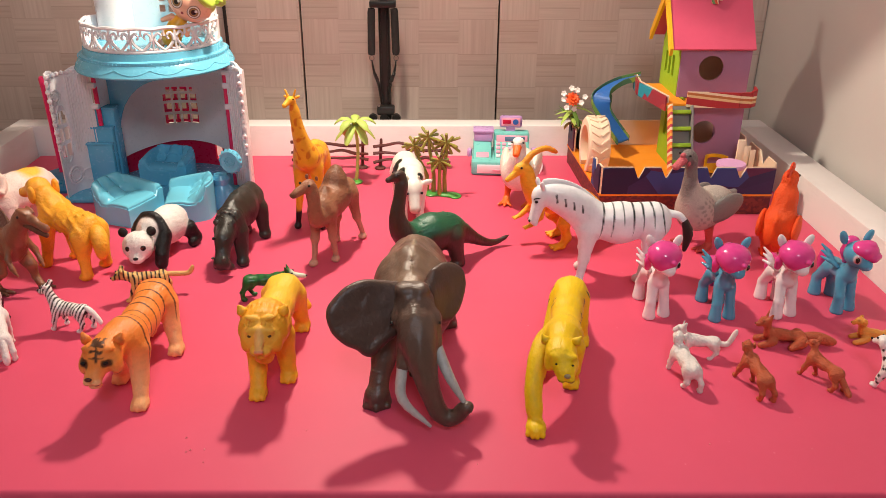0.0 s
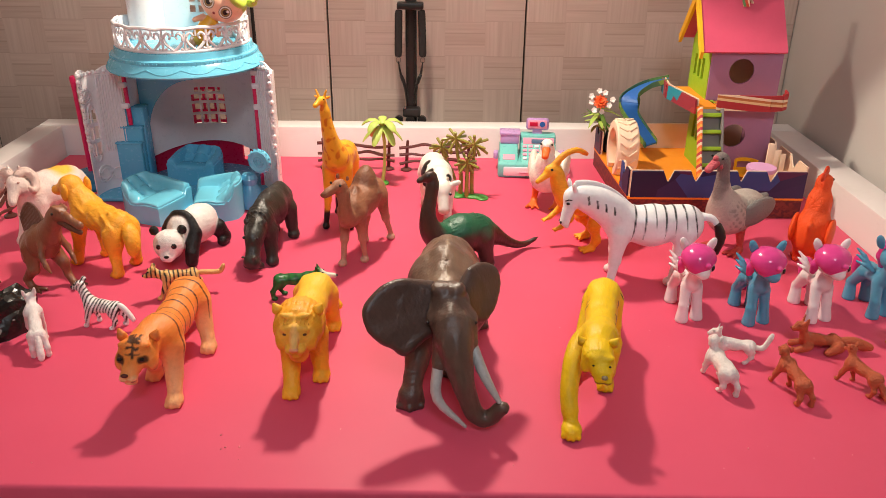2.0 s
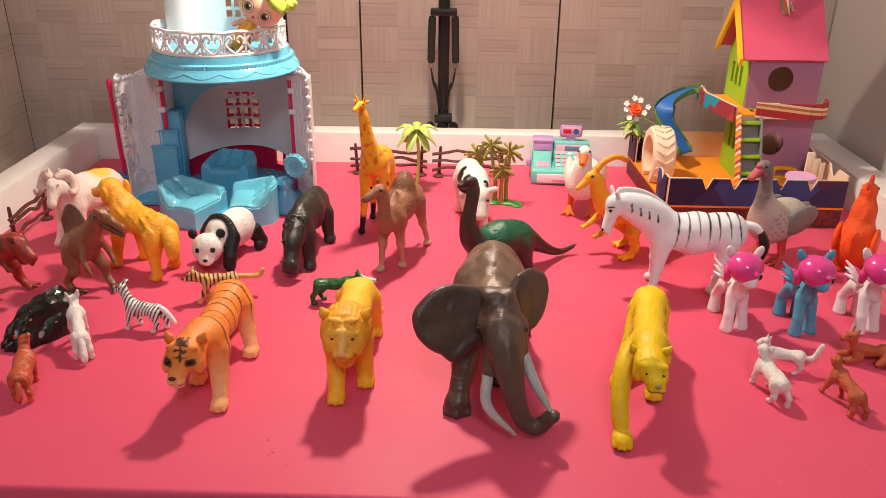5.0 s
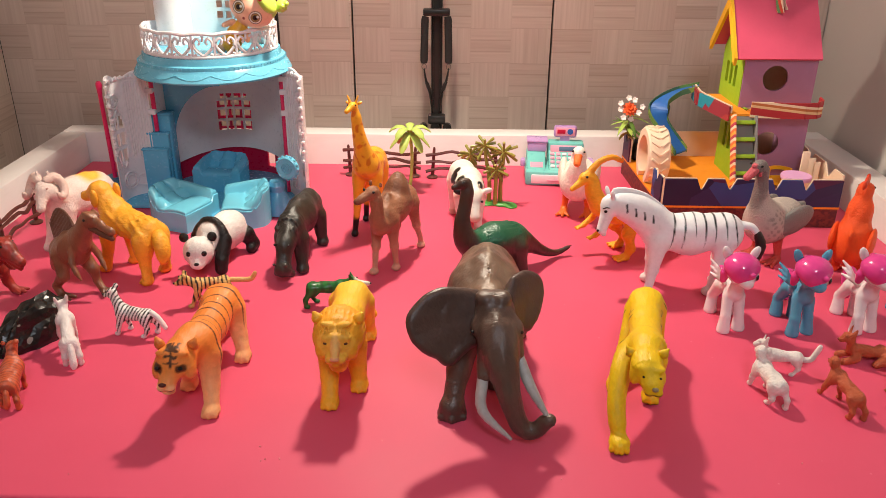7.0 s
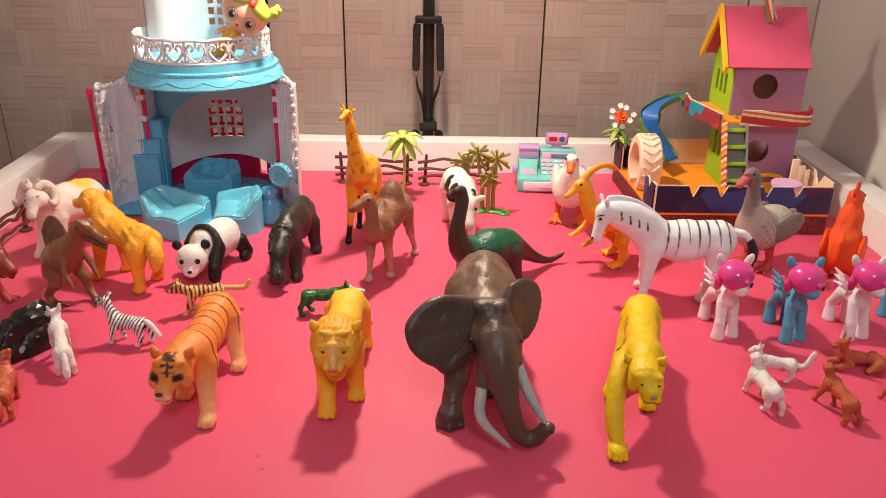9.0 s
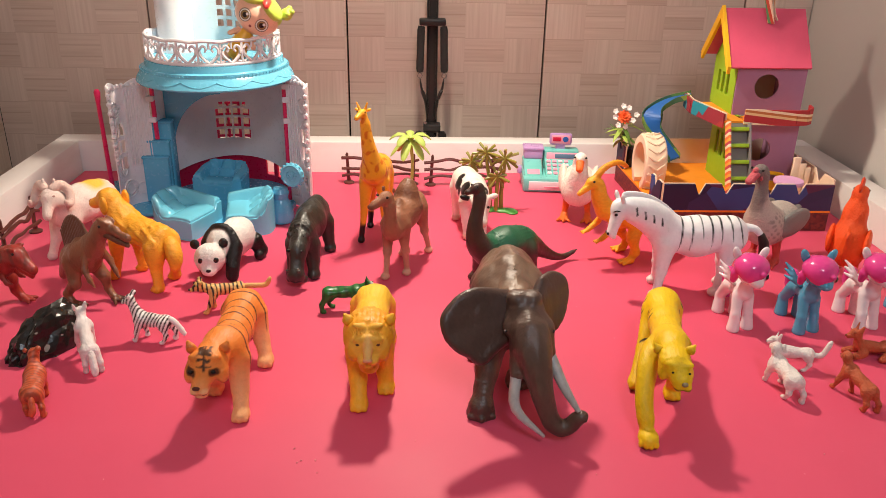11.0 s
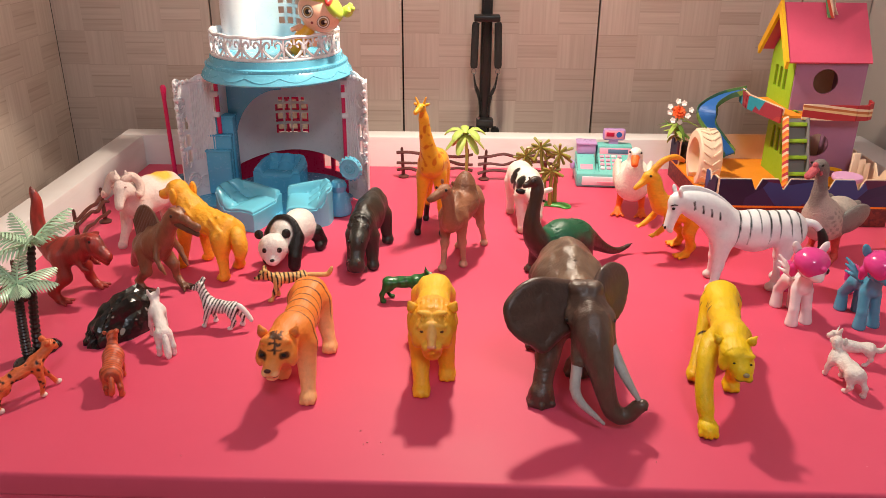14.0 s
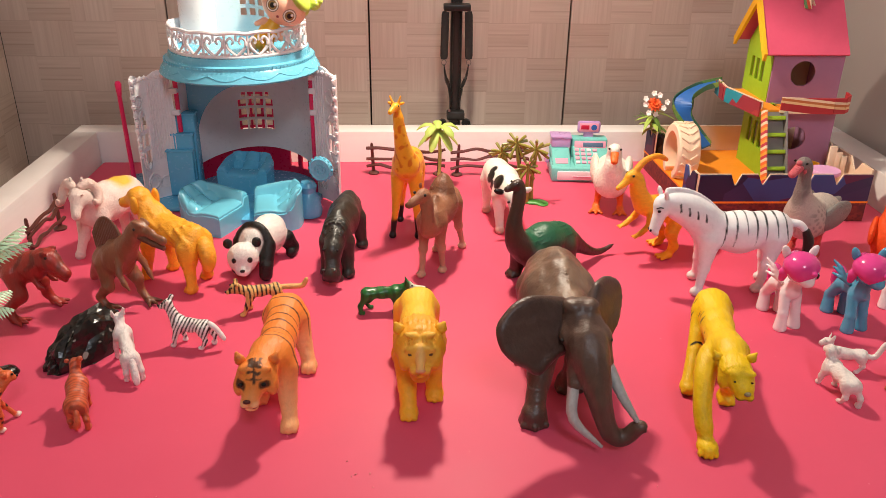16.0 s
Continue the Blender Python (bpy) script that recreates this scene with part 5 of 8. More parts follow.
def pony(x, y, yaw, coat, label, eye, swept=True):
    """A small pony with a big head, a glossy pink mane like a cap, little wings and a pink tail."""
    mane, w = srgb(222, 66, 144), coat
    c = Clay(0.0013, 0.005)
    c.tube([(-0.022, 0, 0.054, 0.0128), (0.012, 0, 0.055, 0.0122)], w)
    c.tube([(0.014, 0, 0.058, 0.0105), (0.022, 0, 0.078, 0.0090)], w)
    c.ball((0.026, 0, 0.094), (0.0200, 0.0200, 0.0190), w, 0.004)
    c.ball((0.042, 0.002, 0.084), (0.0090, 0.0092, 0.0080), w, 0.005)
    for s in (1, -1):
        c.ball((0.012, s * 0.0185, 0.1140), (0.0036, 0.0060, 0.0115), w, 0.002, (s * -24, 0, 0))
        c.ball((0.0135, s * 0.0188, 0.1150), (0.0030, 0.0036, 0.0078), np.array(w) * 0.86, 0.0006, (s * -24, 0, 0))
        c.ball((0.0400, s * 0.0120 + 0.001, 0.0935), (0.0034, 0.0050, 0.0070), WHITE, 0.0006, (0, 0, s * 32))
        c.ball((0.0416, s * 0.0128 + 0.001, 0.0930), (0.0022, 0.0042, 0.0058), eye, 0.0004, (0, 0, s * 32))
        c.ball((0.0430, s * 0.0134 + 0.001, 0.0928), (0.0014, 0.0032, 0.0044), INK, 0.0004, (0, 0, s * 32))
    c.on("mane", "glossy pink mane like a cap")
    if swept:
        c.ball((0.025, -0.001, 0.1010), (0.0230, 0.0235, 0.0180), mane, 0.001)
        c.ball((0.035, -0.003, 0.0970), (0.0145, 0.0175, 0.0165), mane, 0.004)
        c.ball((0.0500, 0.005, 0.0995), (0.0046, 0.0042, 0.0036), mane, 0.002)
        c.tube([(0.018, -0.019, 0.088, 0.0070), (0.014, -0.019, 0.076, 0.0045)], mane, 0.004)
    else:
        c.ball((0.034, 0.002, 0.1050), (0.0170, 0.0175, 0.0115), mane, 0.003)
        c.ball((0.036, 0.006, 0.1140), (0.0090, 0.0080, 0.0042), mane, 0.002)
        c.tube([(0.044, 0.000, 0.099, 0.0050), (0.047, 0.008, 0.097, 0.0055), (0.044, 0.016, 0.098, 0.0050)], mane, 0.004)
    c.tube([(0.006, 0, 0.102, 0.0110), (-0.001, 0, 0.086, 0.0080), (-0.004, 0.004, 0.068, 0.0040)], mane, 0.004)
    c.on()
    for s, fx in ((1, 0.014), (-1, 0.021)):
        c.tube([(0.012, s * 0.0075, 0.050, 0.0082), (fx, s * 0.0102, 0.024, 0.0068), (fx + 0.002, s * 0.0114, 0.003, 0.0092)], w, 0.003)
    for s, fx in ((1, -0.030), (-1, -0.036)):
        c.tube([(-0.022, s * 0.0075, 0.050, 0.0100), (fx - 0.003, s * 0.0102, 0.026, 0.0070), (fx, s * 0.0114, 0.003, 0.0094)], w, 0.003)
    for s in (1, -1):
        c.on("wing")
        for a in (0, 1, 2):
            c.tube([(0.002, s * 0.0115, 0.064, 0.0026), (-0.006 - 0.003 * a, s * 0.020, 0.070 + 0.006 * a, 0.0030), (-0.016 - 0.002 * a, s * 0.027, 0.072 + 0.009 * a, 0.0016)], w, 0.0012)
    c.on()
    c.tube(smooth_path([(-0.032, 0, 0.060, 0.005), (-0.044, 0, 0.062, 0.0075), (-0.050, 0.002, 0.044, 0.0080), (-0.046, 0.004, 0.022, 0.004)], 3), mane, 0.002, piece="tail", label="pink tail")
    c.figure("toy_pony", at(x, y, yaw), GLOSSY, label, "toy pony", "toy ponies in a row")


def ram():
    w, horn = srgb(242, 220, 210), srgb(238, 208, 196)
    c = Clay(0.0017, 0.0084, 0.0005)
    c.tube([(-0.048, 0, 0.090, 0.0300), (0, 0, 0.088, 0.0315), (0.030, 0, 0.088, 0.0290)], w)
    c.tube([(-0.030, 0, 0.106, 0.0170), (0.010, 0, 0.104, 0.0170)], w)
    c.tube([(0.036, 0.003, 0.098, 0.0230), (0.056, 0.012, 0.116, 0.0165)], w)
    turn = radians(30)

    def on_head(f, s, z):
        return (0.062 + f * math.cos(turn) - s * math.sin(turn), 0.010 + f * math.sin(turn) + s * math.cos(turn), 0.122 + z)
    c.ball(on_head(0, 0, 0), (0.0160, 0.0140, 0.0150), w, 0.006, (0, 0, 30))
    c.tube([(*on_head(0.006, 0, -0.005), 0.0118), (*on_head(0.022, 0, -0.024), 0.0082)], w, 0.005)
    c.ball(on_head(0.024, 0, -0.028), (0.0066, 0.0072, 0.0060), w, 0.003)
    for s in (1, -1):
        c.tube(smooth_path([(*on_head(-0.002, s * 0.006, 0.013), 0.0070), (*on_head(-0.012, s * 0.016, 0.016), 0.0076), (*on_head(-0.016, s * 0.026, 0.004), 0.0072), (*on_head(-0.008, s * 0.030, -0.010), 0.0062), (*on_head(0.005, s * 0.030, -0.012), 0.0048), (*on_head(0.012, s * 0.029, -0.004), 0.0030)], 3), horn, 0.002, piece="horn", label="curled pinkish horn")
        c.tube([(*on_head(-0.004, s * 0.007, 0.012), 0.0040), (*on_head(-0.006, s * 0.009, 0.026), 0.0026)], w, 0.003, piece="ear")
        c.ball(on_head(0.011, s * 0.0110, 0.004), (0.0026, 0.0020, 0.0016), srgb(196, 150, 138), 0.0008, piece="eye", label="closed pink eyelid")
    legs(c, [(0.050, -0.024), (0.040, 0.024), (-0.060, 0.024), (-0.050, -0.016)], [(0.032, -0.016, 0.075), (0.03, 0.016, 0.075), (-0.048, 0.016, 0.075), (-0.048, -0.016, 0.075)], w, (0.0165, 0.0092, 0.0074), (0.009, 0.0088, 0.0085), srgb(232, 206, 198), toe=0.002)
    c.tube([(-0.074, 0, 0.098, 0.007), (-0.088, 0, 0.08, 0.005)], w, piece="tail")

    def paint(p, col):
        return over(col, srgb(246, 196, 70), soft(p[:, 2], 0.110, 0.008) * soft(-np.hypot(p[:, 0] + 0.034, p[:, 1] * 0.8), -0.022, 0.014))

    c.figure("toy_ram", at(-0.692, 1.286, -118) @ Matrix.Diagonal((0.92, 0.95, 0.97, 1)), WOOL, "pinkish white plastic toy ram with curled horns and a yellow patch", "toy ram", paint=paint, rough=0.0006)


def golden_dog():
    o = srgb(248, 172, 48)
    c = Clay(0.0016, 0.0084, 0.0005)
    c.tube([(-0.056, 0, 0.076, 0.0225), (-0.01, 0, 0.082, 0.0205), (0.033, 0, 0.088, 0.0240)], o)
    c.tube([(0.038, 0, 0.100, 0.0205), (0.056, 0.002, 0.118, 0.0170)], o)
    c.ball((0.062, 0.004, 0.128), (0.0185, 0.0168, 0.0152), o, 0.005)
    c.tube([(0.074, 0.006, 0.123, 0.0110), (0.092, 0.010, 0.116, 0.0090)], o, 0.006)
    c.ball((0.0985, 0.011, 0.119), (0.0038, 0.0044, 0.0036), srgb(150, 92, 36), 0.001, piece="nose", label="brownish nose")
    c.balls((0.054, 0.0195, 0.120), (0.0085, 0.0048, 0.0145), o, 0.002, piece="ear")
    c.balls((0.0740, 0.0100, 0.1330), (0.0018, 0.0018, 0.0018), INK, 0.0008)
    for k in range(44):
        a, u = -2.0 + 4.0 * ((k * 7) % 11) / 10, 0.044 - 0.0098 * (k // 4)
        r = 0.0225 + 0.002 * math.sin(k * 1.7)
        zc = 0.094 if u > 0.02 else 0.080
        r -= 0.0022
        c.tube([(u, r * math.sin(a), zc + r * math.cos(a), 0.0024), (u - 0.014, r * math.sin(a + 0.12), zc - 0.005 + r * math.cos(a + 0.12), 0.0014)], o, 0.0045)
    legs(c, [(0.046, 0.022), (0.030, -0.020), (-0.068, 0.022), (-0.052, -0.022)], [(0.034, 0.016, 0.075), (0.034, -0.016, 0.075), (-0.056, 0.016, 0.068), (-0.056, -0.016, 0.068)], o, (0.0160, 0.0094, 0.0084), (0.0120, 0.0100, 0.0082))
    c.balls((-0.058, 0.015, 0.060), (0.019, 0.012, 0.022), o)
    c.tube(smooth_path([(-0.078, 0, 0.075, 0.010), (-0.092, 0.004, 0.058, 0.009), (-0.094, 0.006, 0.040, 0.006)], 3), o, piece="tail")
    c.figure("toy_dog", at(-0.562, 1.180, 150) @ Matrix.Diagonal((0.82, 1.08, 1, 1)), FUR, "golden yellow plastic toy retriever with wavy coat", "toy dog", rough=0.0006)


def sail_dinosaur():
    b, d = srgb(142, 90, 62), srgb(104, 62, 42)
    c = Clay(0.0017, 0.008, 0.0003)
    c.tube([(-0.022, 0, 0.058, 0.0225), (0.010, 0, 0.070, 0.0235), (0.032, 0, 0.084, 0.0180)], b)
    c.tube(smooth_path([(0.032, 0, 0.085, 0.0160), (0.046, 0, 0.098, 0.0118), (0.060, 0.002, 0.114, 0.0112)], 3), b, 0.006)
    c.ball((0.068, 0.003, 0.119), (0.0150, 0.0108, 0.0098), b, 0.005)
    c.tube([(0.074, 0.004, 0.117, 0.0088), (0.092, 0.006, 0.1135, 0.0062), (0.112, 0.008, 0.1085, 0.0052)], b, 0.004, 0.9)
    c.ball((0.114, 0.0085, 0.1075), (0.0058, 0.0060, 0.0046), b, 0.003)
    c.on("jaw")
    c.tube([(0.068, 0.003, 0.108, 0.0058), (0.092, 0.006, 0.1015, 0.0040), (0.112, 0.009, 0.0985, 0.0036)], d, 0.0015)
    c.on()
    for s in (1, -1):
        c.tube([(0.066, 0.003 + s * 0.0078, 0.1275, 0.0026), (0.082, 0.005 + s * 0.0062, 0.1235, 0.0020)], b, 0.002)
        c.ball((0.117, 0.0088 + s * 0.0030, 0.1112), (0.0012, 0.0011, 0.0010), d, 0.0006)
    c.balls((0.0755, 0.0105, 0.1215), (0.0022, 0.0018, 0.0020), INK, 0.0006)
    c.on("sail", "tall ribbed sail")
    for i in range(15):
        t = i / 14
        x = -0.040 + 0.062 * t
        h = 0.025 * math.sin(math.pi * (0.12 + 0.80 * t)) ** 0.8
        c.tube([(x, 0, 0.072 + 0.026 * t, 0.0036), (x - 0.008, 0, 0.082 + 0.022 * t + h, 0.0018)], d, 0.0016)
    c.on()
    c.tube(smooth_path([(-0.034, 0, 0.052, 0.0155), (-0.06, 0.004, 0.036, 0.0100), (-0.085, 0.012, 0.020, 0.006), (-0.11, 0.024, 0.010, 0.003)], 3), b, 0.006)
    for s, fx in ((1, 0.028), (-1, -0.010)):
        c.tube([(-0.008, s * 0.014, 0.058, 0.0150), (0.006 + fx * 0.4, s * 0.021, 0.034, 0.0088)], b, 0.006)
        c.tube([(0.006 + fx * 0.4, s * 0.021, 0.034, 0.0088), (fx - 0.012, s * 0.024, 0.016, 0.0058), (fx, s * 0.024, 0.006, 0.0062)], b, 0.003)
        for a in (-28, 0, 28):
            c.tube([(fx, s * 0.024, 0.005, 0.0050), (fx + 0.024 * math.cos(radians(a)), s * 0.024 + 0.024 * math.sin(radians(a)), 0.0034, 0.0026)], d, 0.0015)
        c.tube([(0.032, s * 0.014, 0.076, 0.0066), (0.038, s * 0.022, 0.060, 0.0050), (0.048, s * 0.022, 0.048, 0.0038), (0.056, s * 0.021, 0.040, 0.0016)], b, 0.003)
    c.figure("toy_dinosaur", at(-0.618, 1.100, -34) @ Matrix.Diagonal((0.86, 0.95, 1.13, 1)), HIDE, "brown toy dinosaur with a tall sail on its back", "toy dinosaur", rough=0.0006)


def red_dinosaur():
    r, d = srgb(164, 52, 42), srgb(80, 50, 40)
    c = Clay(0.0018, 0.0077, 0.0006)
    c.tube([(-0.020, 0, 0.070, 0.022), (0.018, 0, 0.074, 0.0225)], r)
    c.tube([(0.022, 0, 0.080, 0.018), (0.040, 0, 0.088, 0.0165)], r)
    c.ball((0.050, 0, 0.088), (0.020, 0.0165, 0.0165), r, 0.006)
    c.tube([(0.058, 0, 0.084, 0.0125), (0.080, -0.004, 0.072, 0.0085)], r, 0.005)
    c.tube([(0.056, 0, 0.072, 0.008), (0.076, -0.003, 0.062, 0.005)], r, 0.004)
    c.balls((0.050, 0.012, 0.101), (0.010, 0.004, 0.004), r, 0.004, (0, -15, 0))
    c.balls((0.056, 0.0125, 0.096), 0.0022, INK, 0.0008)
    c.tube(smooth_path([(-0.030, 0, 0.074, 0.018), (-0.048, 0.002, 0.090, 0.012), (-0.054, 0.006, 0.118, 0.009), (-0.052, 0.010, 0.142, 0.0065), (-0.058, 0.010, 0.163, 0.0025)], 3), r, 0.008)
    for s, fx, fy in ((1, 0.016, 0.034), (-1, -0.004, -0.036)):
        c.tube([(-0.006, s * 0.016, 0.066, 0.0165), (0.008, s * 0.026, 0.040, 0.0105), (fx - 0.010, fy, 0.018, 0.0075), (fx, fy, 0.007, 0.0075)], r, 0.007)
        for a in (-28, 0, 28):
            c.tube([(fx, fy, 0.006, 0.0058), (fx + 0.022 * math.cos(radians(a)), fy + 0.022 * math.sin(radians(a)), 0.004, 0.0032)], r, 0.003)
        c.tube([(0.026, s * 0.014, 0.066, 0.006), (0.038, s * 0.016, 0.052, 0.0042), (0.046, s * 0.015, 0.050, 0.0025)], r, 0.004)

    def paint(p, col):
        return over(col, d, 0.55 * soft(np.sin(p[:, 0] * 300 + 2 * wave_noise(p, 80, 3)), 0.5, 0.5) * soft(p[:, 2], 0.078, 0.01))

    c.figure("toy_dinosaur", at(-0.738, 1.078, -14) @ Matrix.Diagonal((0.88, 0.88, 1.0, 1)), HIDE, "red toy dinosaur with a raised tail and horned brow", "toy dinosaur", paint=paint)


# ---- the small figures ----
def mini(name, m, label, col, size=1.0, rear=0.0, head=(0.030, 0.0, 0.040), snout=0.0095, neck=0.008, ears="point", tail=(), lying=False, mat=FUR, paint=None, foot=None, fat=1.0, mane=None, step=0.0012, spread=0.004, category=None, group="small animal figures"):
    """A thumb-sized four-legged figure. rear tips its body up by that many metres; head is the head's centre."""
    c = Clay(step * max(size, 0.9), 0.0040 * size)
    s_ = size
    hip, chest = 0.027 * s_, (0.028 + rear) * s_
    if lying:
        hip, chest = 0.013 * s_, 0.017 * s_
    c.tube([(-0.020 * s_, 0, hip, 0.0070 * s_ * fat), (0, 0, (hip + chest) / 2, 0.0066 * s_ * fat), (0.018 * s_, 0, chest, 0.0074 * s_ * fat)], col)
    if not lying:
        c.balls((-0.019 * s_, 0.0052 * s_ * fat, hip - 0.003 * s_), (0.0082 * s_, 0.0046 * s_, 0.0092 * s_), col, 0.003)
        c.balls((0.0165 * s_, 0.0052 * s_ * fat, chest - 0.002 * s_), (0.0068 * s_, 0.0044 * s_, 0.0088 * s_), col, 0.003)
    hx, hy, hz = (v * s_ for v in head)
    c.tube([(0.019 * s_, 0, chest + 0.002 * s_, neck * 0.78 * s_), (hx, hy, hz, 0.0052 * s_)], mane or col)
    c.ball((hx, hy, hz), (0.0070 * s_, 0.0063 * s_, 0.0062 * s_), col, 0.003)
    c.tube([(hx + 0.003 * s_, hy, hz - 0.001 * s_, 0.0045 * s_), (hx + snout * s_, hy, hz - 0.004 * s_, 0.0030 * s_)], col, 0.002)
    dot = INK if paint else tuple(0.6 * v for v in col[:3])
    c.ball((hx + (snout + 0.0030) * s_, hy, hz - 0.003 * s_), 0.0014 * s_, dot, 0.0005, piece="nose", label="tiny black nose" if paint else "")
    for s in (1, -1):
        c.ball((hx + 0.005 * s_, hy + s * 0.0048 * s_, hz + 0.003 * s_), 0.0012 * s_, dot, 0.0005)
        if ears == "point":
            c.tube([(hx - 0.002 * s_, hy + s * 0.005 * s_, hz + 0.005 * s_, 0.0028 * s_), (hx - 0.004 * s_, hy + s * 0.0065 * s_, hz + 0.012 * s_, 0.0012 * s_)], col, 0.002)
        elif ears == "flop":
            c.ball((hx - 0.003 * s_, hy + s * 0.0075 * s_, hz), (0.0035 * s_, 0.002 * s_, 0.006 * s_), col, 0.002)
        else:
            c.ball((hx - 0.003 * s_, hy + s * 0.0065 * s_, hz + 0.0065 * s_), 0.0032 * s_, col, 0.002)
    f = foot or col
    if lying:
        for s in (1, -1):
            c.tube([(0.014 * s_, s * 0.008 * s_, 0.010 * s_, 0.0052 * s_), (0.030 * s_, s * 0.009 * s_, 0.004 * s_, 0.0042 * s_)], f)
            c.tube([(-0.020 * s_, s * 0.010 * s_, 0.011 * s_, 0.0075 * s_), (-0.006 * s_, s * 0.014 * s_, 0.004 * s_, 0.0042 * s_)], f)
    else:
        for fx, fy, tx, tz in ((0.024 + spread, 0.008, 0.016, chest / s_), (0.015, -0.008, 0.016, chest / s_), (-0.017 - spread, 0.008, -0.019, hip / s_), (-0.028, -0.008, -0.019, hip / s_)):
            fz = max(0.0, rear - 0.004) if tx > 0 and rear > 0.012 else 0.0
            c.tube([(tx * s_, fy * 0.7 * s_, tz * s_ - 0.001 * s_, 0.0050 * s_), (((tx + fx) / 2 + (0.002 if tx > 0 else -0.0045)) * s_, fy * s_, (tz * 0.46 + fz * 0.5) * s_, 0.0031 * s_), (fx * s_, fy * s_, (fz + 0.003) * s_, 0.0026 * s_)], col, 0.0025)
            c.ball(((fx + 0.002) * s_, fy * s_, (fz + 0.0028) * s_), (0.0040 * s_, 0.0034 * s_, 0.0028 * s_), f, 0.0012)
    if tail:
        c.tube(smooth_path([tuple(v * s_ for v in q) for q in tail], 3), col, 0.003, piece="tail")
    c.figure(name, m, mat, label, category or name.replace("_", " "), group, paint, 0.0011 if mat is WOOL else 0.0007)


def striped(period, width, low=0.012, slope=0.0, dark=INK):
    def paint(p, col):
        v = np.sin((p[:, 0] + slope * p[:, 2] + 0.0012 * wave_noise(p, 150, 3)) * 6.283 / period)
        return over(col, dark, soft(v, width, 0.25) * soft(p[:, 2], low, 0.004))
    return paint


def spotted(count, radius, seed, lo, hi):
    def paint(p, col):
        rng, m = np.random.default_rng(seed), np.zeros(len(p))
        for q in rng.uniform(lo, hi, (count, 3)):
            d = np.linalg.norm((p - q) * (1, 0.35, 1), axis=1)
            m = np.maximum(m, soft(-d, -radius * rng.uniform(0.7, 1.25), 0.0009) * (p[:, 1] * q[1] > 0))
        return over(col, INK, m)
    return paint


def rock():
    """A glossy black cave mound: a ridged lump of broken facets."""
    n = Nodes("glossy_black_rock_plastic_facets")
    v = n.coords()
    fleck = n.ramp(n.noise(v, 70.0, 1.0), 0.70, 0.715, 0.0, 0.75)
    n.bump(n.noise(v, 160.0, 4.0), 0.4, 0.0014)
    mat = n.set(0.27, n.mix(fleck, srgb(20, 17, 16), srgb(150, 146, 140)), 0.6)
    bm = bmesh.new()
    bmesh.ops.create_icosphere(bm, subdivisions=4, radius=1.0)
    rng = random.Random(12)
    for p in bm.verts:
        x, y, z = p.co
        ridge = noise.noise(Vector((x * 1.2, y * 4.6, z * 2.6)) + Vector((3, 1, 7)))
        lump = noise.noise(Vector((x * 3.4, y * 3.0, z * 3.0)))
        k = 1.0 + 0.15 * ridge + 0.08 * lump + rng.uniform(-0.022, 0.022)
        tall = 0.054 * (1.0 + 0.30 * x)
        p.co = Vector((x * 0.056 * k, y * 0.030 * k, max(z, -0.02) * tall * k))
    bmesh.ops.remove_doubles(bm, verts=bm.verts, dist=0.0008)
    ob = finish("toy_rock", bm, mat, smooth=False)
    ob.matrix_basis = at(-0.624, 0.970, 60, 0.0012)
    tagged(ob, "glossy black plastic toy rock mound with chipped flecks", "toy rock")


tiger(); lion(); elephant(); cheetah(); panda(); hippo(); camel(); giraffe(); long_neck_dinosaur(); cow()
waterbird("toy_duck", at(0.172, 1.448, -103), "white plastic toy duck with an orange beak and feet", srgb(240, 230, 218), srgb(238, 226, 212), srgb(242, 234, 224), srgb(240, 110, 40), srgb(226, 108, 40), 0.142, -0.012)
crested_dinosaur(); zebra()
waterbird("toy_goose", at(0.458, 1.254, -146), "grey plastic toy goose with a pink bill", srgb(190, 178, 168), srgb(132, 128, 124), srgb(126, 116, 112), srgb(196, 88, 98), srgb(190, 70, 60), 0.180, 0.004, True, WOOL)
hen()
PONY_WHITE, PONY_BLUE = srgb(238, 226, 228), srgb(84, 158, 190)
pony(0.324, 1.032, -90, PONY_WHITE, "glossy white plastic toy pony with a pink mane", srgb(150, 60, 120))
pony(0.416, 1.024, -90, PONY_BLUE, "glossy blue plastic toy pony with a pink mane", srgb(190, 60, 60))
pony(0.507, 1.032, -90, PONY_WHITE, "glossy white plastic toy pony with a pink mane", srgb(150, 60, 120))
pony(0.598, 1.046, -84, PONY_BLUE, "glossy blue plastic toy pony with its pink mane swept back", srgb(190, 60, 60), False)
ram(); golden_dog(); sail_dinosaur(); red_dinosaur(); rock()

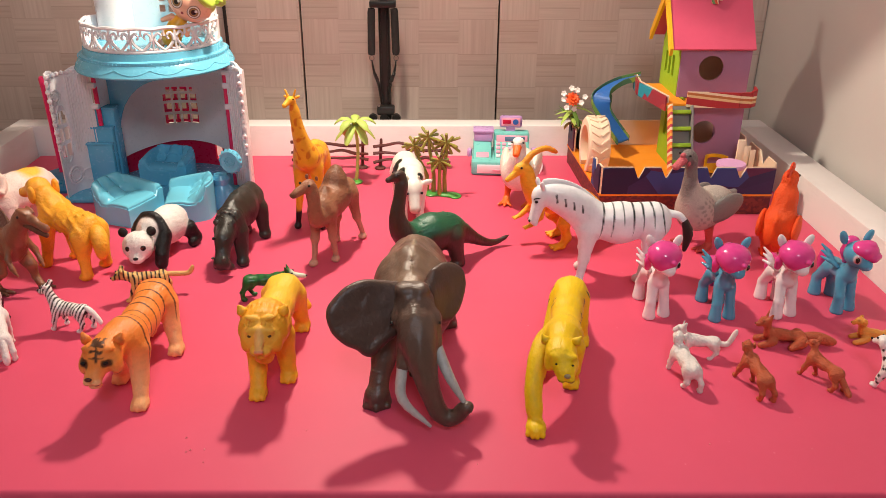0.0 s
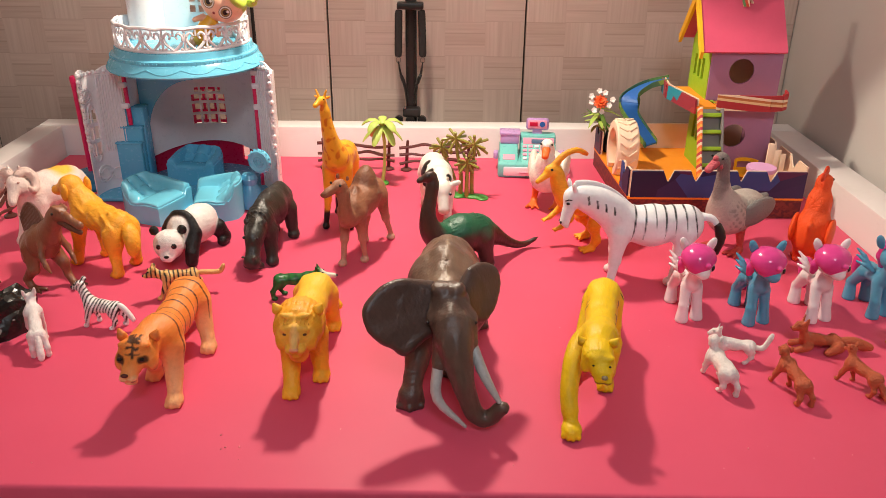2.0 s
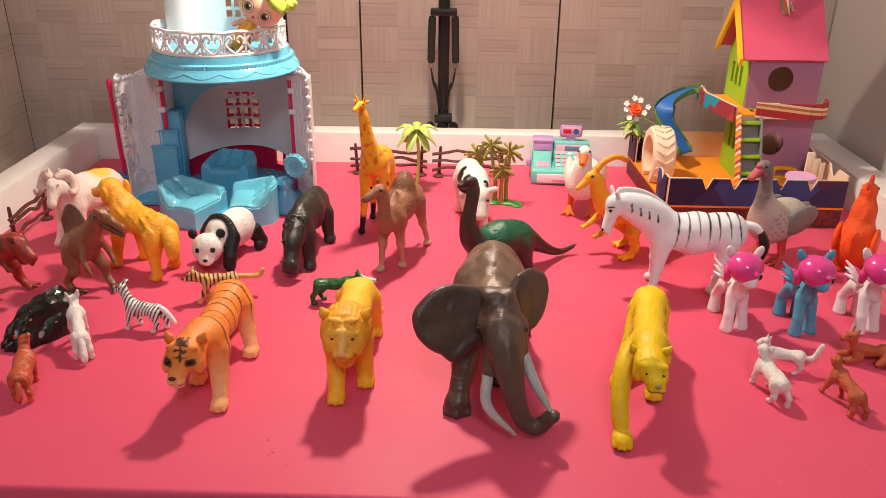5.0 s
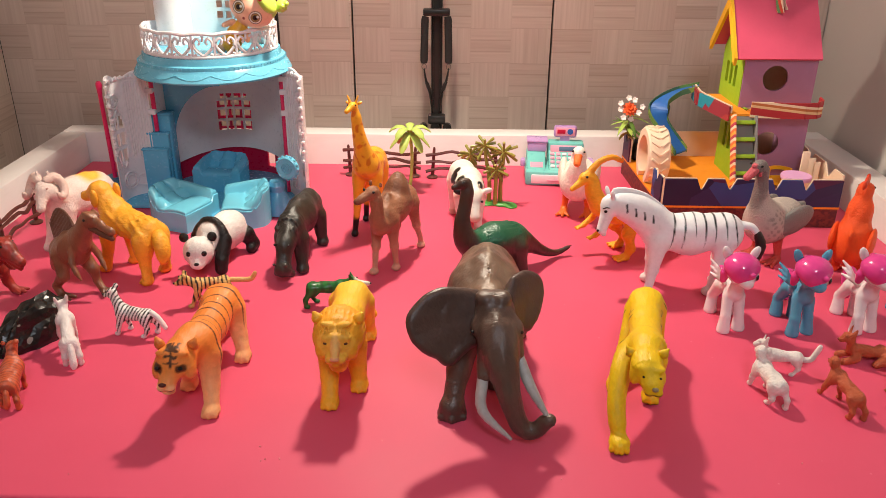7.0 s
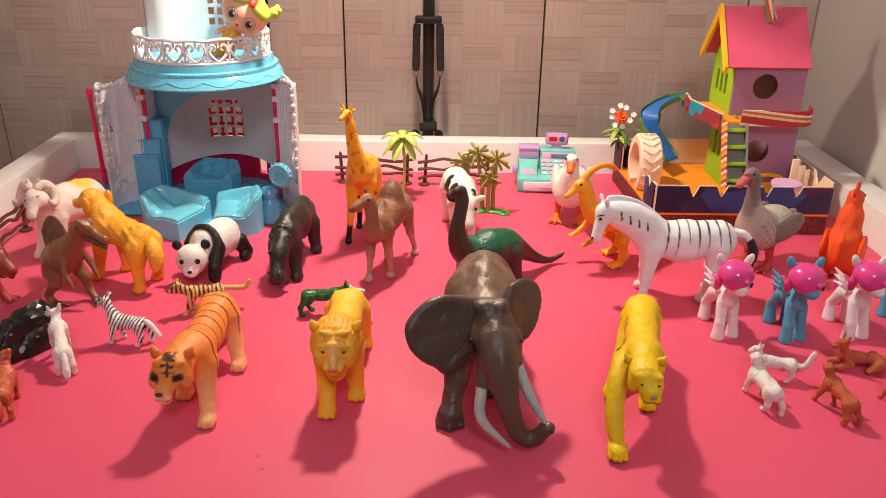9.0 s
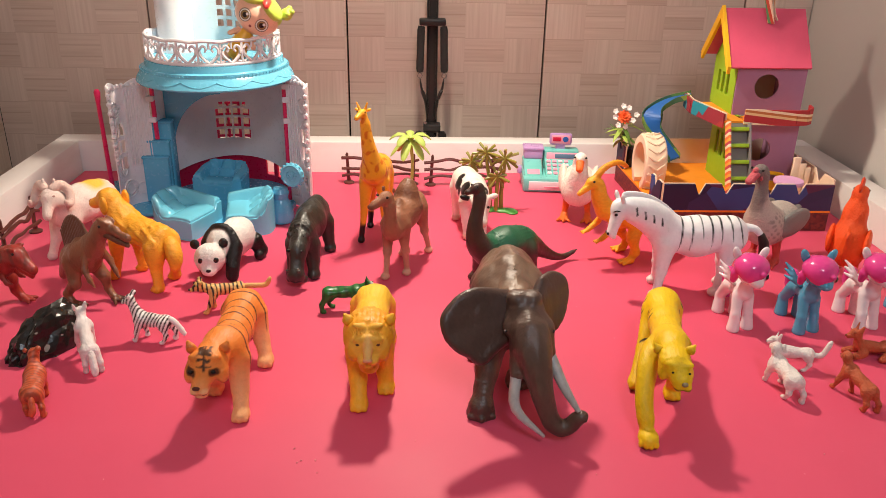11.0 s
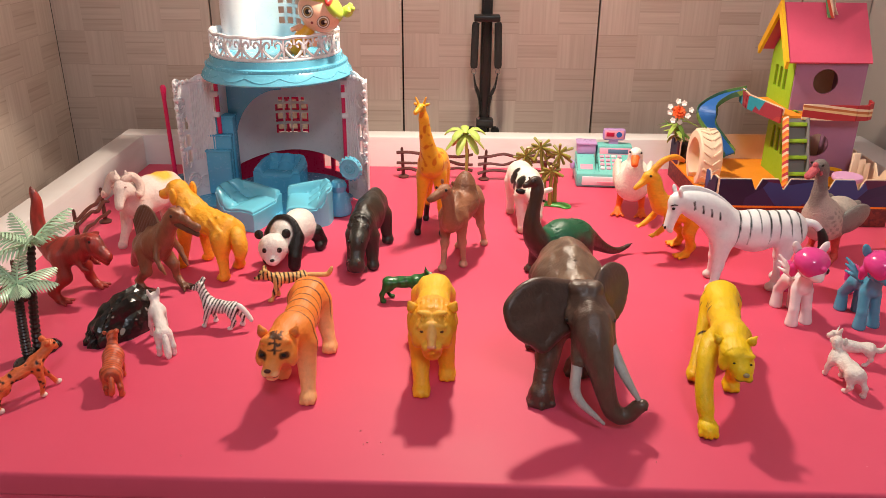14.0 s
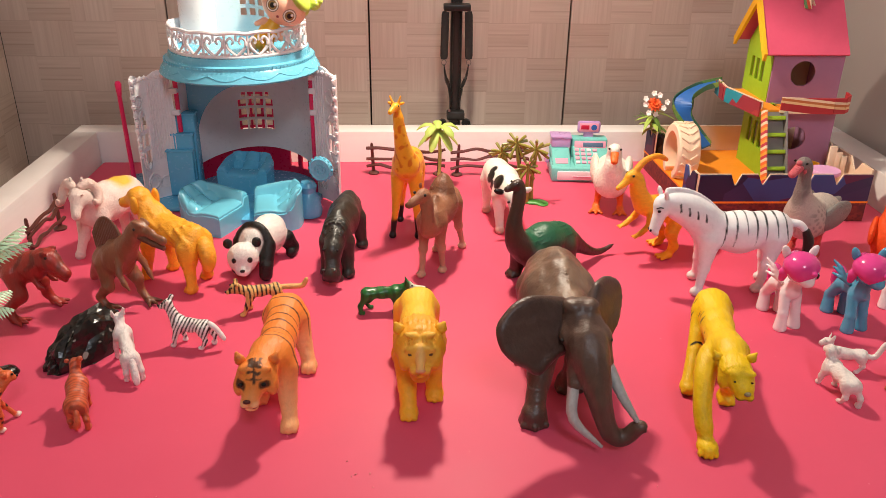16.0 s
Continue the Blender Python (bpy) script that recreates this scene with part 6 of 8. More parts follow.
mini("toy_tiger", at(-0.413, 1.078, 200) @ Matrix.Diagonal((0.92, 1, 1.06, 1)), "small yellow toy tiger with black stripes", srgb(226, 176, 104), 1.12, head=(0.036, 0, 0.036), ears="round", paint=striped(0.0066, 0.45, 0.010), tail=[(-0.026, 0, 0.028, 0.003), (-0.042, 0, 0.026, 0.0028), (-0.056, 0.002, 0.026, 0.0026), (-0.062, 0.003, 0.034, 0.0026)])
mini("toy_zebra", at(-0.490, 0.985, 168) @ Matrix.Diagonal((0.88, 1, 1.06, 1)), "small white toy zebra with black stripes", WHITE, 1.08, fat=1.2, head=(0.031, 0, 0.052), snout=0.011, neck=0.0105, ears="round", paint=striped(0.0056, 0.30, 0.006, 0.5), mat=SMOOTH, spread=0.0, tail=[(-0.027, 0, 0.032, 0.0028), (-0.036, 0, 0.026, 0.0028), (-0.046, 0, 0.014, 0.003)])
mini("toy_wolf", at(-0.556, 0.930, 118), "small white toy wolf leaning up on the black rock", srgb(236, 226, 222), 1.12, rear=0.012, head=(0.030, 0, 0.052), spread=0.006, tail=[(-0.026, 0, 0.026, 0.0035), (-0.036, 0, 0.014, 0.0035), (-0.040, 0, 0.006, 0.003)])
mini("toy_rhino", at(-0.583, 0.836, 108), "small terracotta toy rhinoceros with ribbed hide", srgb(206, 96, 58), 1.08, fat=1.5, neck=0.0105, ears="round", head=(0.032, 0, 0.046), mat=HIDE, paint=striped(0.0050, 0.25, 0.010, 0.1, srgb(166, 70, 42)), tail=[(-0.028, 0, 0.028, 0.0025), (-0.034, 0, 0.016, 0.0025), (-0.032, 0.002, 0.008, 0.003)])
mini("toy_leopard", at(-0.678, 0.800, 46), "small orange toy leopard with black spots and white paws", srgb(222, 108, 60), 1.15, head=(0.034, 0.004, 0.050), rear=0.009, ears="round", foot=srgb(238, 224, 214), spread=0.012, paint=spotted(220, 0.0021, 6, (-0.035, -0.02, 0.012), (0.035, 0.02, 0.05)), fat=0.9, snout=0.007, tail=[(-0.026, 0, 0.028, 0.0026), (-0.040, 0, 0.022, 0.0022), (-0.052, -0.003, 0.013, 0.0021), (-0.063, -0.004, 0.012, 0.0021), (-0.068, -0.003, 0.020, 0.0022)])


def green_paint(p, col):
    col = over(col, srgb(24, 56, 30), soft(np.sin(p[:, 0] * 560 + 2.0 * np.sin(p[:, 2] * 160)), 0.3, 0.4) * 0.55)
    return over(col, srgb(214, 220, 196), soft(p[:, 0], 0.040, 0.004))


mini("toy_dinosaur", at(-0.243, 1.072, 2), "small dark green toy dinosaur with a pale snout", srgb(38, 108, 48), 1.10, head=(0.034, 0, 0.036), snout=0.020, paint=green_paint, mat=SMOOTH, neck=0.0095, fat=1.1, spread=0.0)
mini("toy_cat", at(0.353, 0.908, 168), "small white toy cat with its tail up", srgb(240, 232, 226), 0.86, fat=1.25, lying=False, head=(0.030, 0, 0.046), tail=[(-0.026, 0, 0.026, 0.0035), (-0.038, 0, 0.026, 0.003), (-0.044, 0, 0.038, 0.003), (-0.048, 0, 0.050, 0.0028)], mat=WOOL, spread=0.0)
mini("toy_dog", at(0.317, 0.854, 98), "small white shaggy toy dog", srgb(238, 230, 224), 1.03, head=(0.026, 0, 0.046), ears="flop", fat=1.35, mat=WOOL, spread=0.0)
FOX = srgb(190, 92, 56)
mini("toy_fox", at(0.398, 0.832, 102), "small rust brown toy fox stepping up", FOX, 0.98, mat=WOOL, fat=1.15, snout=0.007, rear=0.006, head=(0.026, 0.002, 0.050), ears="flop", spread=0.006)
mini("toy_fox", at(0.487, 0.845, 118), "small rust brown toy fox looking round", FOX, 0.90, mat=WOOL, fat=1.15, snout=0.007, ears="round", rear=0.004, head=(0.026, -0.004, 0.049), tail=[(-0.026, 0, 0.024, 0.004), (-0.036, 0, 0.012, 0.0035), (-0.044, 0.002, 0.007, 0.003)])
mini("toy_fox", at(0.475, 0.934, 176), "small rust brown toy fox lying down with a bushy tail", FOX, 1.06, mat=WOOL, lying=True, head=(0.026, 0, 0.034), tail=[(-0.026, 0, 0.014, 0.005), (-0.042, 0, 0.012, 0.007), (-0.060, 0.002, 0.008, 0.005)])
mini("toy_dog", at(0.602, 0.938, 172), "small golden toy dog lying with its tail up", srgb(224, 150, 60), 0.92, lying=True, head=(0.026, 0, 0.036), ears="flop", tail=[(-0.026, 0, 0.014, 0.004), (-0.036, 0, 0.016, 0.004), (-0.040, 0, 0.026, 0.0038)])
mini("toy_dog", at(0.572, 0.815, 120), "small white toy dalmatian with black spots", srgb(240, 234, 230), 1.22, head=(0.030, 0, 0.049), ears="flop", paint=spotted(300, 0.0022, 9, (-0.035, -0.02, 0.008), (0.035, 0.02, 0.06)), mat=SMOOTH, spread=0.0)


# ---- the toy castle ----
CASTLE_BLUE = plastic("castle_sky_blue_plastic", srgb(114, 200, 228), 0.22, spec=0.5)
CASTLE_WHITE = plastic("castle_white_plastic", srgb(238, 233, 235), 0.30)
# bluish shade of the white upper wall, put into its base colour
CASTLE_SHADED = plastic("castle_white_shaded_blue", srgb(200, 218, 224), 0.30)
CASTLE_PINK = plastic("castle_magenta_plastic", srgb(226, 40, 98), 0.30)
# deeper blue parts; on the armchair inside it stands in for shade
CASTLE_DEEP = plastic("castle_deep_blue_plastic", srgb(98, 184, 220), 0.22, spec=0.5)
SOFA_BLUE = plastic("sofa_sky_blue_plastic", srgb(116, 204, 228), 0.13, spec=0.55)
CRIMSON = plastic("crimson_panel_plastic", srgb(200, 24, 66), 0.30)


def shell(bm, inner, outer, nu, nv, keep=lambda i, j: True):
    """A thick skin between two surfaces given as functions of u, v in 0..1; cells may be left out as openings."""
    vi = [[bm.verts.new(inner(i / nu, j / nv)) for j in range(nv + 1)] for i in range(nu + 1)]
    vo = [[bm.verts.new(outer(i / nu, j / nv)) for j in range(nv + 1)] for i in range(nu + 1)]
    on = lambda i, j: 0 <= i < nu and 0 <= j < nv and keep(i, j)
    for i in range(nu):
        for j in range(nv):
            if not on(i, j):
                continue
            bm.faces.new((vi[i][j], vi[i + 1][j], vi[i + 1][j + 1], vi[i][j + 1]))
            bm.faces.new((vo[i][j + 1], vo[i + 1][j + 1], vo[i + 1][j], vo[i][j]))
            for di, dj, a, b in ((-1, 0, (i, j + 1), (i, j)), (1, 0, (i + 1, j), (i + 1, j + 1)), (0, -1, (i, j), (i + 1, j)), (0, 1, (i + 1, j + 1), (i, j + 1))):
                if not on(i + di, j + dj):
                    bm.faces.new((vi[a[0]][a[1]], vo[a[0]][a[1]], vo[b[0]][b[1]], vi[b[0]][b[1]]))
    bmesh.ops.delete(bm, geom=[v for v in bm.verts if not v.link_faces], context="VERTS")


def bend(r, a0, a1, z0, z1):
    """A curved wall: u runs from angle a0 to a1 (degrees), v from z0 to z1, which may be functions of u."""
    def f(u, v):
        a = radians(a0 + (a1 - a0) * u)
        lo = z0(u) if callable(z0) else z0
        hi = z1(u) if callable(z1) else z1
        return (r * math.cos(a), r * math.sin(a), lo + (hi - lo) * v)
    return f


def spiral(cx, cz, r, turns, start, wire, put, flip=1, n=14):
    pts = []
    for i in range(n + 1):
        t = i / n
        a = start + flip * turns * 2 * math.pi * t
        rr = r * (1 - 0.75 * t)
        pts.append((*put(cx + rr * math.cos(a), cz + rr * math.sin(a)), wire))
    return pts


def castle():
    root = thing("toy_castle", Matrix.Translation((-0.503, 1.522, 0)), "white and sky blue toy castle with open doors and balcony", "toy castle")
    R = 0.122
    # lower back wall with its window
    bm = bmesh.new()
    nu, nv = 96, 40
    zlow = lambda u: 0.046 + 0.018 * math.sin(math.pi * u) ** 2
    hole = lambda i, j: not (40 <= i < 58 and 8 <= j < 24 and i not in (44, 49, 53) and j not in (12, 17, 21) and not (j >= 22 and (i < 42 or i >= 56)))
    shell(bm, bend(R, 4, 176, zlow, 0.252), bend(R + 0.004, 4, 176, zlow, 0.252), nu, nv, hole)
    part("back_wall", bm, CASTLE_WHITE, root)
    bm = bmesh.new()
    shell(bm, bend(R + 0.006, 0, 180, 0.004, 0.090), bend(R + 0.010, 0, 180, 0.004, 0.090), 40, 8, lambda i, j: not (j in (2, 3, 4) and i in (9, 10, 12, 13)))
    part("lower_wall", bm, CRIMSON, root, "crimson lower wall with small windows")
    lattice = bmesh.new()
    for i in range(4):
        a = radians(77.5 + 29 * i / 3)
        pipe(lattice, [((R + 0.010) * math.cos(a), (R + 0.010) * math.sin(a), 0.096, 0.0030), ((R + 0.010) * math.cos(a), (R + 0.010) * math.sin(a), 0.180, 0.0030)], 6)
    for z in (0.104, 0.126, 0.148, 0.172):
        pipe(lattice, [((R + 0.010) * math.cos(radians(a)), (R + 0.010) * math.sin(radians(a)), z, 0.0030) for a in range(73, 110, 4)], 6)
    part("window_lattice", lattice, CASTLE_PINK, root, "magenta window lattice")
    for s in (1, -1):
        bm = bmesh.new()
        pipe(bm, [(s * R, -0.002, 0.004 if s > 0 else 0.132, 0.0042), (s * R, -0.002, 0.252, 0.0042)], 10)
        post = part("hinge_post", bm, CASTLE_PINK, root, "magenta hinge post")
        for z in (0.17, 0.21, 0.235):
            bm = bmesh.new()
            box(bm, (s * (R + 0.003) - 0.007, -0.011, z - 0.005), (s * (R + 0.003) + 0.007, 0.004, z + 0.005), 0.002)
            part("hinge_bracket", bm, CASTLE_WHITE, post, "white hinge bracket")
    bm = bmesh.new()
    turned(bm, [(0.0, 0.001), (0.134, 0.001), (0.134, 0.009), (0.128, 0.012), (0.0, 0.012)], 48, a0=0, a1=360)
    box(bm, (-0.19, -0.075, 0.001), (-0.11, 0.01, 0.010), 0.003)
    part("floor_plate", bm, CASTLE_DEEP, root)
    # stairs against the left side and the curved panel over them
    for x0, x1, y0, y1, z1 in ((-0.150, -0.102, -0.020, -0.008, 0.102), (-0.148, -0.101, -0.0075, 0.006, 0.130), (-0.143, -0.098, 0.0065, 0.036, 0.164)):
        bm = bmesh.new()
        box(bm, (x0, y0, 0.012), (x1, y1, z1 - 0.002), 0.003)
        box(bm, (x0 - 0.001, y0 - 0.002, z1 - 0.004), (x1 + 0.002, y1 - 0.001, z1), 0.0015)
        part("step", bm, CASTLE_DEEP, root)
    bm = bmesh.new()
    arch = [(-0.114, 0.012), (-0.104, 0.012)]
    arch += [(-0.104 + 0.098 * (1 - math.cos(t)), 0.094 + 0.116 * math.sin(t)) for t in np.linspace(0, math.pi / 2, 16)]
    arch += [(-0.006, 0.25), (-0.114, 0.25)]
    slab(bm, arch, 0.004, pose(0, 0.041, 0, 90, 0, 0))
    part("stair_panel", bm, CASTLE_DEEP, root)
    # two doors swung open: curved panels with scrolled edges
    for s, chord, bulge, top in ((-1, (-0.050, -0.066), 0.018, 0.242), (1, (0.050, -0.102), 0.016, 0.252)):
        length = math.hypot(*chord)
        d = (chord[0] / length, chord[1] / length)
        nrm = (s * abs(d[1]), abs(d[0]))

        def skin(off, chord=chord, bulge=bulge, nrm=nrm, s=s, top=top):
            def f(u, v):
                b = bulge * math.sin(math.pi * u) + off
                wav = 0.006 * math.sin(u * 9.0) * (v > 0.99)
                return (s * (R + (0.007 if s < 0 else 0.003)) + chord[0] * u + nrm[0] * b, -0.004 + chord[1] * u + nrm[1] * b, 0.004 + (top - 0.004 + wav) * v)
            return f

        bm = bmesh.new()
        arched = lambda i, j: not (14 <= i < 21 and 10 <= j < 21 and (i - 14) % 4 != 3 and (j - 10) % 4 != 3 and not (j == 20 and i in (14, 20)))
        plain = lambda i, j: not (8 <= i < 17 and 12 <= j < 20 and (i - 8) % 3 != 2 and (j - 12) % 4 != 3)
        shell(bm, skin(0.0), skin(0.0035), 24, 30, arched if s < 0 else plain)
        door = part("door", bm, CASTLE_WHITE, root)
        f = skin(-0.0015)
        bm = bmesh.new()
        for k in range(26):
            v = 0.42 + 0.57 * k / 25
            p = Vector(f(1.0 - 0.05 * abs(math.sin(k * 1.1)), v))
            bmesh.ops.create_icosphere(bm, subdivisions=1, radius=0.0036 + 0.0018 * math.sin(k * 2.3), matrix=Matrix.Translation(p))
        for k in range(7):
            u = 0.14 + 0.12 * k
            p = Vector(f(u, 0.985))
            bmesh.ops.create_icosphere(bm, subdivisions=1, radius=0.0048, matrix=Matrix.Translation(p))
        part("scrolled_edge", bm, CASTLE_WHITE, door)
        for u in np.linspace(0.05, 0.46, 9) if s < 0 else (0.04, 0.09, 0.14, 0.19, 0.24):
            bm = bmesh.new()
            pipe(bm, [(*f(u, v), 0.0015) for v in (0.34 if s < 0 else 0.08, 0.5, 0.7, 0.95)], 6)
            part("flute", bm, CASTLE_WHITE, door)
        for u, v, r in ((0.62, 0.17, 0.017), (0.62, 0.17, 0.011), (0.30, 0.15, 0.012), (0.80, 0.82, 0.013), (0.80, 0.82, 0.007)) if s < 0 else ((0.55, 0.22, 0.016), (0.55, 0.22, 0.010), (0.42, 0.82, 0.014), (0.66, 0.82, 0.012)):
            bm = bmesh.new()
            pipe(bm, [(*f(u + r / length * math.cos(a), v + r / top * math.sin(a)), 0.0016) for a in np.linspace(0, 6.283, 17)], 5)
            part("medallion", bm, CASTLE_WHITE, door)
        mid_u, wide_u, high_v = (0.73, 0.18, 0.23) if s < 0 else (0.50, 0.22, 0.19)
        bm = bmesh.new()
        pipe(bm, [(*f(mid_u + wide_u * math.cos(a), 0.52 + high_v * math.sin(a)), 0.0020) for a in np.linspace(0, 6.283, 25)], 5)
        part("window_moulding", bm, CASTLE_WHITE, door)
    # ring, beads and garlands
    bm = bmesh.new()
    turned(bm, [(0.100, 0.250), (0.139, 0.250), (0.141, 0.253), (0.133, 0.268), (0.130, 0.271), (0.130, 0.277), (0.124, 0.279), (0.122, 0.290), (0.0, 0.290), (0.0, 0.284), (0.100, 0.284), (0.100, 0.250)], 72)
    ring = part("storey_ring", bm, CASTLE_BLUE, root)
    bm = bmesh.new()
    for i in range(110):
        a = 2 * math.pi * i / 110
        box(bm, (-0.0009, -0.0010, -0.0010), (0.0009, 0.0010, 0.0010), 0.0, pose(0.1315 * math.cos(a), 0.1315 * math.sin(a), 0.2745, 0, 0, math.degrees(a)))
    part("beading", bm, CASTLE_BLUE, ring)
    for i in range(14):
        bm = bmesh.new()
        pts = []
        for k in range(9):
            a = 2 * math.pi * (i + k / 8) / 14
            sag = math.sin(math.pi * k / 8)
            pts.append(((0.1345 + 0.004 * sag) * math.cos(a), (0.1345 + 0.004 * sag) * math.sin(a), 0.2655 - 0.008 * sag, 0.0009))
        pipe(bm, pts, 5)
        part("garland", bm, CASTLE_BLUE, ring)
    # balcony rail of scrolls
    rail = bmesh.new()
    r = 0.1175
    pipe(rail, [(r * math.cos(radians(a)), r * math.sin(radians(a)), 0.330 + 0.0025 * abs(math.sin(radians(a * 7.5))), 0.0032) for a in range(178, 363, 3)], 8)
    pipe(rail, [(r * math.cos(radians(a)), r * math.sin(radians(a)), 0.293, 0.0035) for a in range(178, 363, 4)], 8)
    balcony = part("balcony_rail", rail, CASTLE_WHITE, root)
    cells = 10
    for i in range(cells):
        a0 = 180 + 180 * (i + 0.5) / cells
        put = lambda x, z, a0=a0: ((r + 0.0005) * math.cos(radians(a0 + math.degrees(x / r))), (r + 0.0005) * math.sin(radians(a0 + math.degrees(x / r))), z)
        bm = bmesh.new()
        w = math.pi * r / cells / 2
        for s in (1, -1):
            pts = [(*put(0, 0.2955), 0.0024), (*put(s * w * 0.36, 0.3005), 0.0026), (*put(s * w * 0.76, 0.3090), 0.0028), (*put(s * w * 0.82, 0.3185), 0.0026), (*put(s * w * 0.50, 0.3245), 0.0024), (*put(s * w * 0.24, 0.3190), 0.0022), (*put(s * w * 0.40, 0.3140), 0.0020)]
            pipe(bm, smooth_path(pts, 4), 6)
            pipe(bm, [(*put(s * w * 0.86, 0.2965), 0.0024), (*put(s * w * 0.62, 0.2990), 0.0020)], 6)
        pipe(bm, [(*put(0, 0.3190), 0.0020), (*put(0, 0.3290), 0.0020)], 6)
        pipe(bm, [(*put(-w, 0.293), 0.0021), (*put(-w, 0.331), 0.0021)], 6)
        part("scroll_panel", bm, CASTLE_WHITE, balcony)
    for s in (1, -1):
        bm = bmesh.new()
        shell(bm, bend(0.115, 180 if s < 0 else 0, 152 if s < 0 else 28, 0.290, lambda u: 0.335 - 0.004 * u), bend(0.119, 180 if s < 0 else 0, 152 if s < 0 else 28, 0.290, lambda u: 0.335 - 0.004 * u), 8, 4)
        part("rail_end", bm, CASTLE_WHITE, root)
    # upper storey: curved wall with a window, columns and turrets
    bm = bmesh.new()
    top = lambda u: 0.398 + 0.034 * max(0.0, math.sin(math.pi * (u - 0.18) / 0.64)) if 0.18 < u < 0.82 else 0.398
    shell(bm, bend(0.094, 22, 158, 0.290, top), bend(0.098, 22, 158, 0.290, top), 40, 22, lambda i, j: not (14 <= i < 23 and 6 <= j < 16 and (i - 14) % 3 != 2 and (j - 6) % 3 != 2))
    part("upper_wall", bm, CASTLE_SHADED, root, "white curved wall with a lattice window, tinted blue for shade")
    bm = bmesh.new()
    f = bend(0.096, 22, 158, 0.290, top)
    pipe(bm, [(*f(u, 1.0), 0.0045) for u in np.linspace(0, 1, 41)], 8)
    part("arch_moulding", bm, CASTLE_WHITE, root)
    for x, y, r0, z0, z1, tip, big in ((-0.078, 0.040, 0.032, 0.290, 0.402, 0.457, False), (0.070, 0.080, 0.030, 0.290, 0.400, 0.452, False), (-0.002, 0.122, 0.036, 0.400, 0.440, 0.560, True)):
        bm = bmesh.new()
        turned(bm, [(0.0, z0), (r0, z0), (r0, z1 - 0.008), (r0 + 0.002, z1 - 0.006), (r0 + 0.002, z1), (0.0, z1)], 32, Matrix.Translation((x, y, 0)))
        part("tower", bm, CASTLE_WHITE, root)
        q = r0 + 0.002 if big else r0 * 0.80
        bm = bmesh.new()
        if big:
            prof = [(0.0, z1), (q + 0.004, z1), (q + 0.006, z1 + 0.008), (q + 0.003, z1 + 0.018), (q - 0.004, z1 + 0.024), (q - 0.014, z1 + 0.040), (q - 0.019, z1 + 0.052), (q - 0.024, tip - 0.04), (0.0, tip)]
        else:
            h = tip - z1
            prof = [(0.0, z1), (q * 0.95, z1), (q, z1 + 0.004), (q, z1 + 0.013), (q * 0.86, z1 + 0.015)] + [(q * 0.86 * (1 - t) + 0.0015 * (i % 2), z1 + 0.015 + (h - 0.015) * t) for i, t in enumerate(np.linspace(0.12, 0.9, 8))] + [(0.0, tip)]
        turned(bm, prof, 18, Matrix.Translation((x, y, 0)))
        turret = part("turret_roof", bm, CASTLE_BLUE, root)
        bm = bmesh.new()
        n = 14
        for i in range(n):
            a = 2 * math.pi * i / n
            rr = q + (0.004 if big else -0.001)
            box(bm, (-0.003, -0.0042, 0), (0.003, 0.0042, 0.005), 0.0008, pose(x + rr * math.cos(a), y + rr * math.sin(a), z1 + (0.012 if big else 0.012), 0, 0, math.degrees(a)))
        part("merlons", bm, CASTLE_BLUE, turret)
    bm = bmesh.new()
    put = lambda x, z: (x - 0.002, 0.081, z)
    for s in (1, -1):
        pipe(bm, spiral(s * 0.017, 0.434, 0.009, 1.2, math.pi / 2, 0.0028, put, -s), 7)
        pipe(bm, spiral(s * 0.032, 0.430, 0.006, 1.1, math.pi / 2, 0.0024, put, -s), 7)
        pipe(bm, smooth_path([(*put(0, 0.424), 0.003), (*put(s * 0.014, 0.426), 0.003), (*put(s * 0.034, 0.423), 0.0025)], 4), 7)
    for dx, dz, rr in ((0, 0.438, 0.008), (0, 0.448, 0.005), (0, 0.428, 0.006)):
        bmesh.ops.create_icosphere(bm, subdivisions=2, radius=rr, matrix=Matrix.Translation(put(dx, dz)))
    part("crest", bm, CASTLE_BLUE, root, "scrolled blue crest")
    # round emblem on the right door with its blue foot
    bm = bmesh.new()
    m = pose(0.146, -0.112, 0.098, 90, 0, -20)
    turned(bm, [(0.0, -0.004), (0.020, -0.004), (0.0215, -0.002), (0.0215, 0.006), (0.019, 0.008), (0.017, 0.0062), (0.0, 0.0062)], 28, m)
    for i in range(16):
        a = 2 * math.pi * i / 16
        bmesh.ops.create_icosphere(bm, subdivisions=1, radius=0.003, matrix=m @ Matrix.Translation((0.0215 * math.cos(a), 0.0215 * math.sin(a), 0.003)))
    for rr in (0.005, 0.010):
        pipe(bm, [(*(m @ Vector((rr * math.cos(a), rr * math.sin(a), 0.007))), 0.0012) for a in np.linspace(0, 6.283, 17)], 5)
    part("emblem", bm, CASTLE_BLUE, root)
    bm = bmesh.new()
    turned(bm, [(0.0, 0.002), (0.022, 0.002), (0.024, 0.014), (0.019, 0.036), (0.013, 0.046), (0.016, 0.058), (0.012, 0.066), (0.0, 0.068)], 20, Matrix.Translation((0.118, -0.092, 0)))
    part("pedestal", bm, CASTLE_DEEP, root)


castle()


